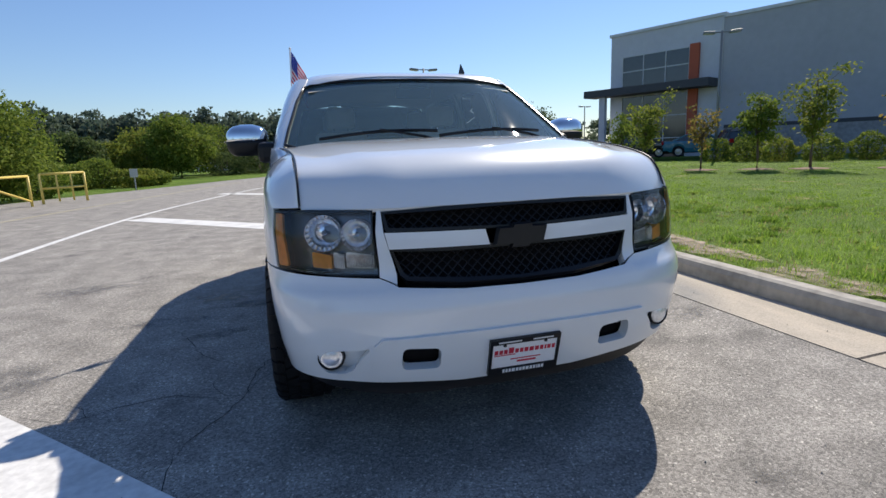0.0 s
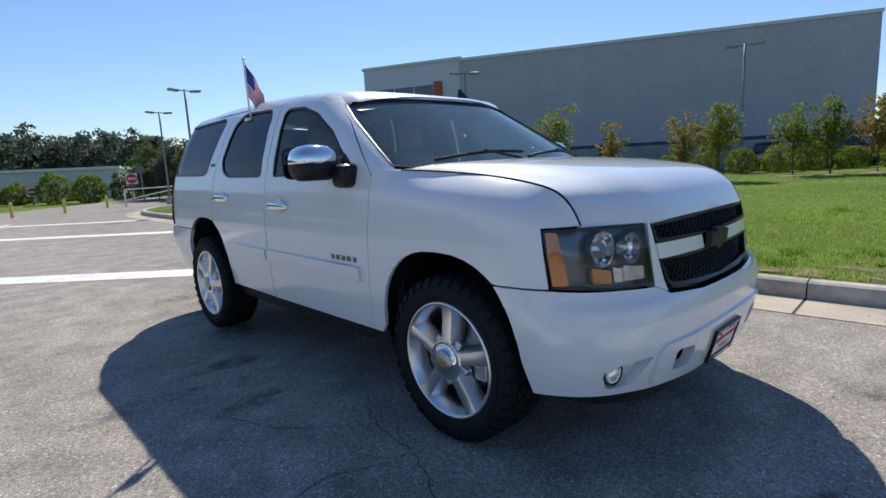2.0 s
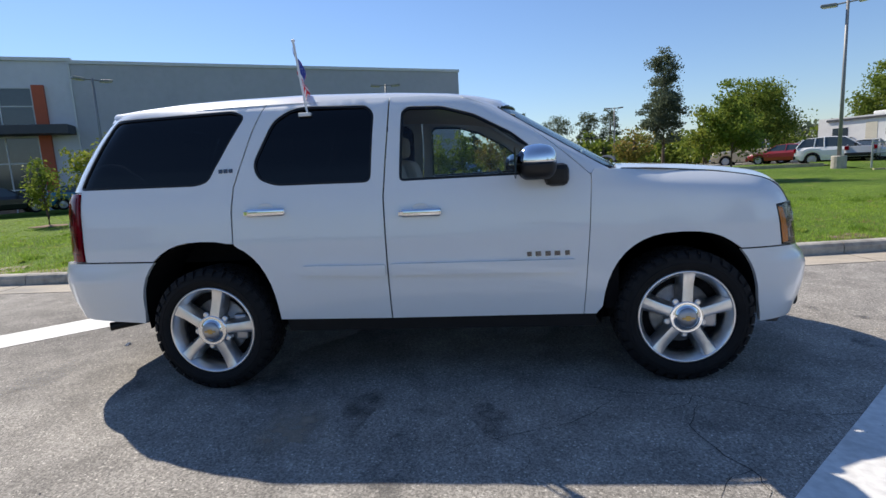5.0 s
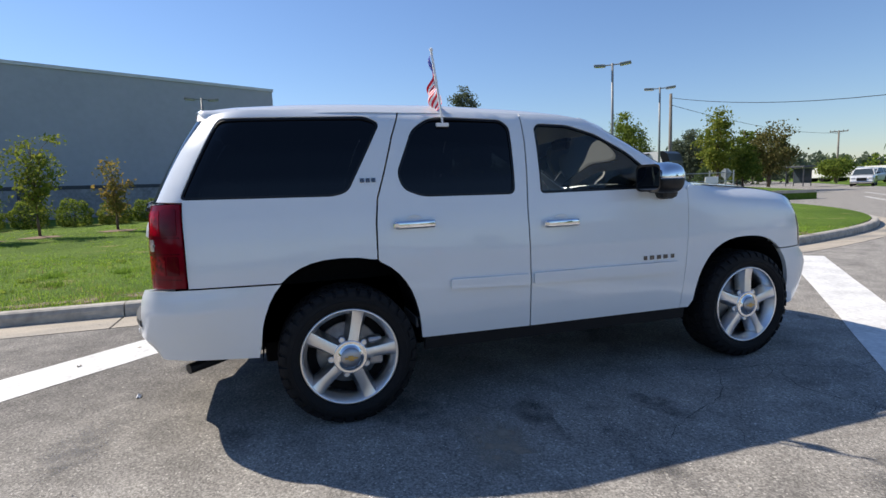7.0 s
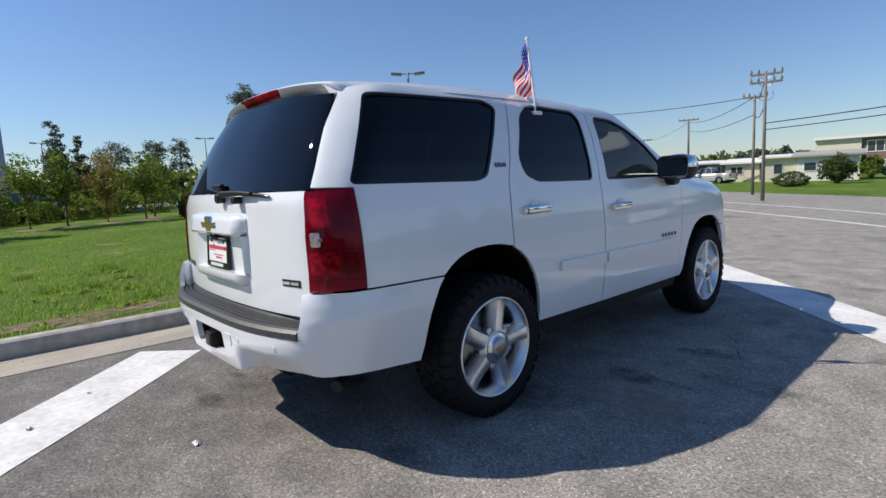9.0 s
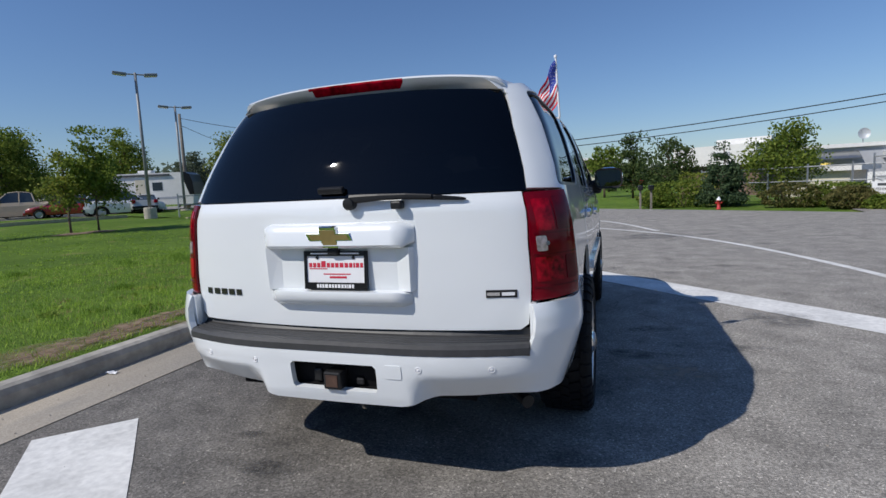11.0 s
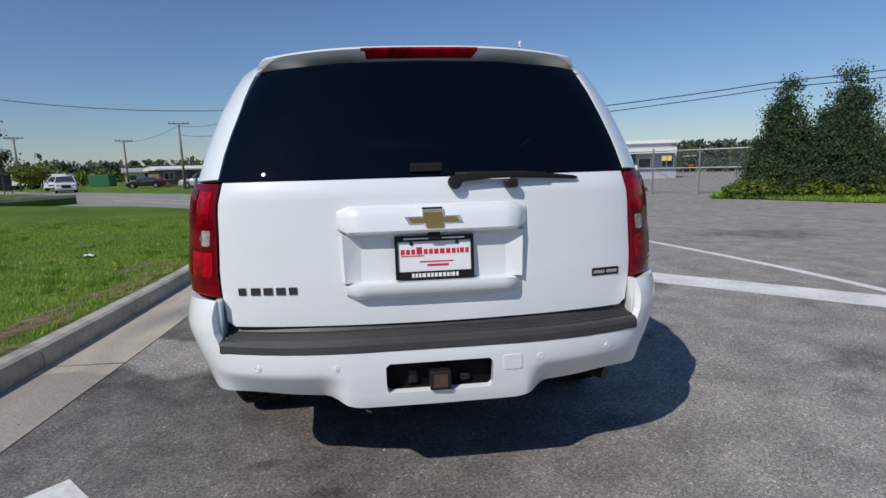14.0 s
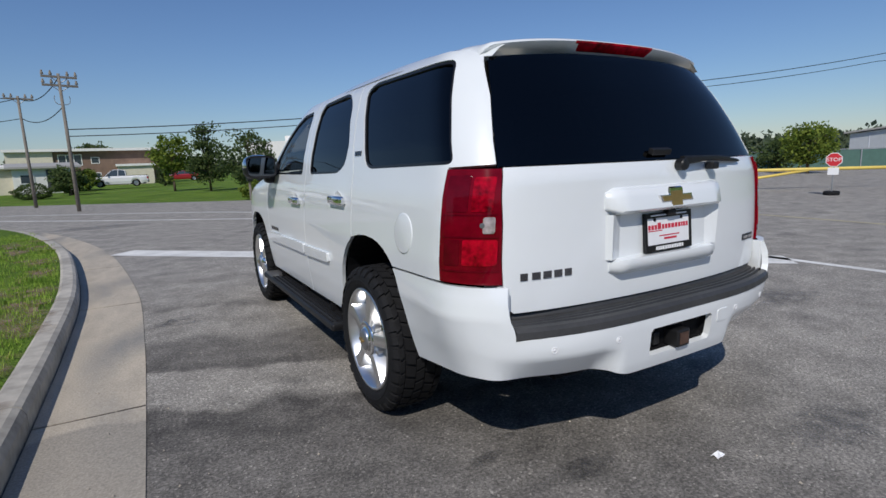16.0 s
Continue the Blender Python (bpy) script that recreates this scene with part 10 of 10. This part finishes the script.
SOIL_SPOTS += [(3.24, y0, 0.50, 0.20 + 0.06 * math.sin(y0 * 5), 1.5) for y0 in (0.7, 1.5, 2.4, 3.3)]


def lawn_points(n, x0, x1, y0, y1, power=1.0):
    m = n // 22                                      # two thirds of the blades stand in tufts
    cx, cy = x0 + (x1 - x0) * rng.random(m) ** power, rng.uniform(y0, y1, m)
    i = rng.integers(0, m, n)
    wide = np.where(rng.random(n) < 0.68, 0.055, 0.5)
    x, y = cx[i] + rng.normal(size=n) * wide, cy[i] + rng.normal(size=n) * wide
    # keep behind the kerb line
    kx = np.array([p.x for p in KERB][::-1])
    ky = np.array([p.y for p in KERB][::-1])
    sel = (ky > -9.5) & (ky < 20)
    edge = np.interp(y, ky[sel], kx[sel])
    ok = x > edge + 0.20
    x, y = x[ok], y[ok]
    # thin out on worn patches
    patch = np.sin(x * 2.1 + 1.3 * np.sin(y * 1.7)) * np.sin(y * 2.6 + 0.7 * np.cos(x * 1.9))
    keep = rng.random(len(x)) < np.where(patch > 0.45, 0.7, 1.0)
    x, y = x[keep], y[keep]
    bare = np.zeros(len(x), bool)
    for cx, cy, rx, ry, tn in SOIL_SPOTS:
        u = (x - cx) * math.cos(tn) + (y - cy) * math.sin(tn)
        v = -(x - cx) * math.sin(tn) + (y - cy) * math.cos(tn)
        bare |= (u / rx) ** 2 + (v / ry) ** 2 < 1.1
    keep = ~bare | (rng.random(len(x)) < 0.22)
    x, y = x[keep], y[keep]
    z = np.array([lawn_height(a, b) for a, b in zip(x, y)]) - 0.005
    return np.stack([x, y, z], 1)


blades("lawn_grass", "short bright green lawn grass blades", lawn_points(78000, 2.9, 8.5, -9.5, 16.0, 1.5), 0.042, 0.0042, GRASS_BLADE, 1)
blades("lawn_grass", "coarser green lawn grass tufts", lawn_points(34000, 6.5, 20.0, -9.5, 18.0, 1.3), 0.030, 0.011, GRASS_BLADE, 2)
WEED = leaf_material("broad_weed_leaves", (0.20, 0.29, 0.04), (0.36, 0.44, 0.09))
# ragged taller tufts
tc = lawn_points(1500, 2.95, 8.5, -9.0, 15.0, 1.3)
tp = np.repeat(tc, 16, axis=0) + rng.normal(0, 0.045, (len(tc) * 16, 3)) * np.array([1, 1, 0])
blades("grass_tufts", "ragged taller tufts of darker lawn grass", tp, 0.062, 0.0045, leaf_material("tuft_blades", (0.11, 0.21, 0.025), (0.30, 0.44, 0.07)), 4)
wp = lawn_points(900, 2.95, 7.0, -9.0, 15.0, 1.4)
wq = leaf_quads(np.repeat(wp, 4, axis=0) + rng.normal(0, 0.02, (len(wp) * 4, 3)) * np.array([1, 1, 0.3]) + np.array([0, 0, 0.03]), 0.035, rng)
tagged(quads("lawn_weeds", wq, WEED), "low broad-leaved weeds in the lawn", "weeds", kind="stuff")
dry = lawn_points(9000, 2.95, 7.5, -9.0, 15.0, 1.6)
blades("dry_grass", "dry straw-coloured grass among the lawn", dry, 0.042, 0.0036, leaf_material("dry_grass_blades", (0.30, 0.24, 0.10), (0.50, 0.42, 0.20)), 3)


def ground_patch(name, label, category, cx, cy, rx, ry, mat, z, seed, parent=None, turn=0.0):
    """An irregular thin patch lying on the ground."""
    r_ = random.Random(seed)
    bm_ = bmesh.new()
    n = 40
    ph = [r_.uniform(0, 6.28) for _ in range(5)]
    c = bm_.verts.new((cx, cy, z))
    rim_ = []
    for k in range(n):
        a = 2 * math.pi * k / n
        q = 1 + 0.22 * math.sin(2 * a + ph[0]) + 0.16 * math.sin(3 * a + ph[1]) + 0.12 * math.sin(5 * a + ph[2]) + 0.08 * math.sin(9 * a + ph[3]) + 0.05 * math.sin(14 * a + ph[4])
        u, v = rx * q * math.cos(a), ry * q * math.sin(a)
        rim_.append(bm_.verts.new((cx + u * math.cos(turn) - v * math.sin(turn), cy + u * math.sin(turn) + v * math.cos(turn), z)))
    for k in range(n):
        bm_.faces.new((c, rim_[k], rim_[(k + 1) % n]))
    return tagged(link_mesh(name, bm_, mat), label, category, kind="structure")


def stain_material(name, color, cover):
    """A stain that soaks in with a ragged edge: its own colour over the bare asphalt."""
    m, n, l, b = nodes_of(name)
    v = n.new("ShaderNodeNewGeometry").outputs["Position"]
    f = noise_fac(n, l, v, 9.0, 0.30, 0.70, 8.0)
    g = noise_fac(n, l, v, 120.0, 0.3, 0.7)
    c = mix_rgb(n, l, g, tuple(k * 0.8 for k in color), tuple(k * 1.25 for k in color))
    l.new(c, b.inputs["Base Color"])
    b.inputs["Roughness"].default_value = 0.7
    tr, mx, mu = n.new("ShaderNodeBsdfTransparent"), n.new("ShaderNodeMixShader"), n.new("ShaderNodeMath")
    mu.operation, mu.inputs[1].default_value = "MULTIPLY", cover
    gen = n.new("ShaderNodeTexCoord")
    ball = n.new("ShaderNodeTexGradient")
    ball.gradient_type = "SPHERICAL"
    mp = n.new("ShaderNodeMapping")
    mp.inputs["Location"].default_value, mp.inputs["Scale"].default_value = (-1, -1, 0), (2, 2, 0)
    l.new(gen.outputs["Generated"], mp.inputs[0]), l.new(mp.outputs[0], ball.inputs[0])
    soft = n.new("ShaderNodeMapRange")
    soft.inputs[2].default_value = 0.55
    l.new(ball.outputs["Fac"], soft.inputs[0])
    m2 = n.new("ShaderNodeMath")
    m2.operation = "MULTIPLY"
    l.new(f, m2.inputs[0]), l.new(soft.outputs[0], m2.inputs[1])
    l.new(m2.outputs[0], mu.inputs[0]), l.new(mu.outputs[0], mx.inputs[0])
    l.new(tr.outputs[0], mx.inputs[1]), l.new(b.outputs[0], mx.inputs[2])
    l.new(mx.outputs[0], n["Material Output"].inputs[0])
    return m


SOIL = stain_material("bare_soil_patch", (0.27, 0.185, 0.115), 1.0)
OIL = stain_material("soaked_oil", (0.05, 0.05, 0.052), 0.5)
TAN_STAIN = stain_material("tan_residue", (0.36, 0.30, 0.23), 0.8)
PATCH_DARK = stain_material("darker_asphalt_patch", (0.10, 0.10, 0.103), 0.45)
k = 0
for cx, cy, rx, ry, mat in (
        (-1.55, 0.80, 0.36, 0.20, TAN_STAIN), (-1.35, 0.45, 0.30, 0.14, OIL), (-1.9, 0.15, 0.45, 0.12, PATCH_DARK), (-1.5, -0.3, 0.30, 0.10, OIL), (-1.0, 1.1, 0.35, 0.2, OIL),
        (-0.76, 2.95, 0.42, 0.16, PATCH_DARK), (0.80, 2.26, 0.09, 0.06, OIL), (0.62, 2.16, 0.08, 0.05, OIL), (0.5, 2.55, 0.22, 0.10, OIL),
        (1.85, -1.1, 0.3, 0.16, OIL), (-0.4, -2.9, 0.16, 0.08, OIL), (0.5, -3.05, 0.10, 0.05, OIL), (0.2, -3.25, 0.09, 0.05, OIL), (0.8, -2.85, 0.12, 0.06, OIL),
        (-3.0, 1.6, 0.5, 0.2, PATCH_DARK), (-2.6, -0.8, 0.4, 0.25, PATCH_DARK), (-6.2, 4.0, 0.9, 0.5, PATCH_DARK), (3.0, -12.0, 1.4, 0.5, PATCH_DARK), (-2.0, -8.2, 1.2, 0.6, PATCH_DARK), (-6.5, -4.0, 1.5, 0.6, PATCH_DARK)):
    k += 1
    ground_patch("ground_stain", "dark oily stain soaked into the asphalt" if mat is not TAN_STAIN else "pale tan residue on the asphalt", "stain", cx, cy, rx, ry, mat, 0.0025 + 0.0002 * k, 100 + k, turn=0.35 * math.sin(k * 2.1))


for k, (cx, cy, rx, ry, tn) in enumerate(SOIL_SPOTS):
    ground_patch("bare_soil", "worn bare brown soil beside the kerb", "soil", cx, cy, rx * 1.15, ry * 1.2, SOIL, lawn_height(cx, cy) + 0.012, 500 + k, turn=tn)


def crack(pts, width, seed, branches=2):
    """A jagged crack in the asphalt: a narrow dark slit."""
    r_ = random.Random(seed)
    line = smooth_line(pts, 0.05)
    jag = [p + Vector((r_.uniform(-1, 1), r_.uniform(-1, 1))) * 0.012 for p in line]
    bm_ = ribbon(jag, [width * r_.uniform(0.4, 1.5) * (0.3 + 0.7 * math.sin(math.pi * (i + 1) / (len(jag) + 1))) for i in range(len(jag))], 0.0022)
    for b in range(branches):
        i = r_.randrange(len(jag) // 4, max(len(jag) // 4 + 1, 3 * len(jag) // 4))
        q, a = jag[i], r_.uniform(0, 6.28)
        br = [q]
        for s_ in range(8):
            a += r_.uniform(-0.5, 0.5)
            br.append(br[-1] + Vector((math.cos(a), math.sin(a))) * 0.055)
        ribbon(br, [width * 0.6 * (1 - i_ / 9) + 0.001 for i_ in range(len(br))], 0.0023, bm_)
    tagged(link_mesh("asphalt_crack", bm_, SEAM), "thin jagged dark crack in the asphalt", "crack", kind="structure")


crack([(-0.85, -0.55), (-1.12, -0.98), (-1.23, -1.48), (-1.45, -1.95), (-1.40, -2.5)], 0.0045, 1, 2)
crack([(-1.23, -1.48), (-1.62, -1.30), (-2.05, -1.42), (-2.3, -1.3)], 0.004, 2, 1)
crack([(-1.15, -1.06), (-1.5, -0.75), (-1.72, -0.25), (-1.9, 0.0)], 0.0035, 3, 1)
crack([(-1.45, -1.95), (-1.75, -2.2), (-2.0, -2.15)], 0.003, 4, 1)
crack([(-3.9, 3.0), (-3.0, 2.8), (-2.2, 3.2), (-1.0, 3.0)], 0.003, 6, 1)

# loose grit and litter
gr = bmesh.new()
r9 = random.Random(9)
for k in range(700):
    if k < 260:
        x, y = 2.0 + r9.random() * 0.7, r9.uniform(-6, 12)
        z = 0.006 if x < 2.2 else 0.011
    else:
        x, y, z = r9.uniform(-4.5, 2.0), r9.uniform(-4.5, 4.4), 0.001
    s_ = r9.uniform(0.003, 0.008)
    vs = [gr.verts.new((x + s_ * math.cos(a) * r9.uniform(0.7, 1.2), y + s_ * math.sin(a) * r9.uniform(0.7, 1.2), z)) for a in (0.2, 1.8, 3.3, 4.9)]
    tp = gr.verts.new((x, y, z + s_ * 0.9))
    for i in range(4):
        gr.faces.new((vs[i], vs[(i + 1) % 4], tp))
tagged(link_mesh("loose_grit", gr, GUTTER), "small pale grit scattered on the asphalt", "gravel", kind="stuff")


def litter(name, label, x, y, z, w, d, mat, seed, curl=0.02):
    r_ = random.Random(seed)
    bm_ = bmesh.new()
    g = [[bm_.verts.new((x + w * (i / 3 - 0.5) + r_.uniform(-0.1, 0.1) * w, y + d * (j / 3 - 0.5) + r_.uniform(-0.1, 0.1) * d, z + abs(r_.gauss(0, curl)) + 0.003)) for j in range(4)] for i in range(4)]
    for i in range(3):
        for j in range(3):
            bm_.faces.new((g[i][j], g[i + 1][j], g[i + 1][j + 1], g[i][j + 1]))
    t = thing(name, label, "litter")
    ob_ = part("sheet", bm_, mat, t)
    ob_.modifiers.new("thickness", "SOLIDIFY").thickness = 0.002


litter("crushed_can", "crushed pale litter lying on the asphalt", -0.08, 2.81, 0.0, 0.055, 0.035, PLATE_WHITE, 2, 0.006)
litter("paper_scrap", "crumpled white paper scrap in the gutter", 2.60, 1.64, 0.011, 0.09, 0.05, PLATE_WHITE, 3, 0.014)
litter("paper_scrap", "crumpled white paper scrap on the lawn", 4.6, -3.6, 0.19, 0.12, 0.09, PLATE_WHITE, 4, 0.02)
litter("dead_leaf", "curled tan dead leaf on the asphalt", 0.85, 3.45, 0.0, 0.035, 0.03, STRAW, 5, 0.006)
litter("dead_leaf", "curled tan dead leaf on the asphalt", 1.25, 3.1, 0.0, 0.035, 0.025, STRAW, 6, 0.006)
# soil strip behind the kerb
n_ = 0
for y in np.arange(-8.2, 13.5, 0.55):
    n_ += 1
    if (n_ * 7) % 5 == 0:
        continue
    kx = min((p for p in KERB if abs(p.y - y) < 0.6), key=lambda p: abs(p.y - y)).x
    r5 = random.Random(n_)
    bm_ = bmesh.new()
    cx, cy = kx + 0.36 + r5.uniform(-0.06, 0.15), y + r5.uniform(-0.2, 0.2)
    ground_patch("bare_soil", "patch of bare brown soil by the kerb", "soil", cx, cy, r5.uniform(0.12, 0.34), r5.uniform(0.14, 0.40), SOIL, lawn_height(cx, cy) + 0.010, n_ + 300)

# tall rough grass on the roadside verge
vp = []
for k in range(9000):
    az, d = rng.uniform(-147.8, -127.5), rng.uniform(0, 1) ** 1.3
    near = np.interp(az, [-148.5, -143.0, -136.0, -128.0], [20.7, 19.5, 18.7, 18.5])
    vp.append((*polar(E125, az, near + d * 2.6), 0.0))
blades("verge_grass", "tall rough green grass on the verge", np.array(vp), 0.13, 0.010, GRASS_BLADE, 9)
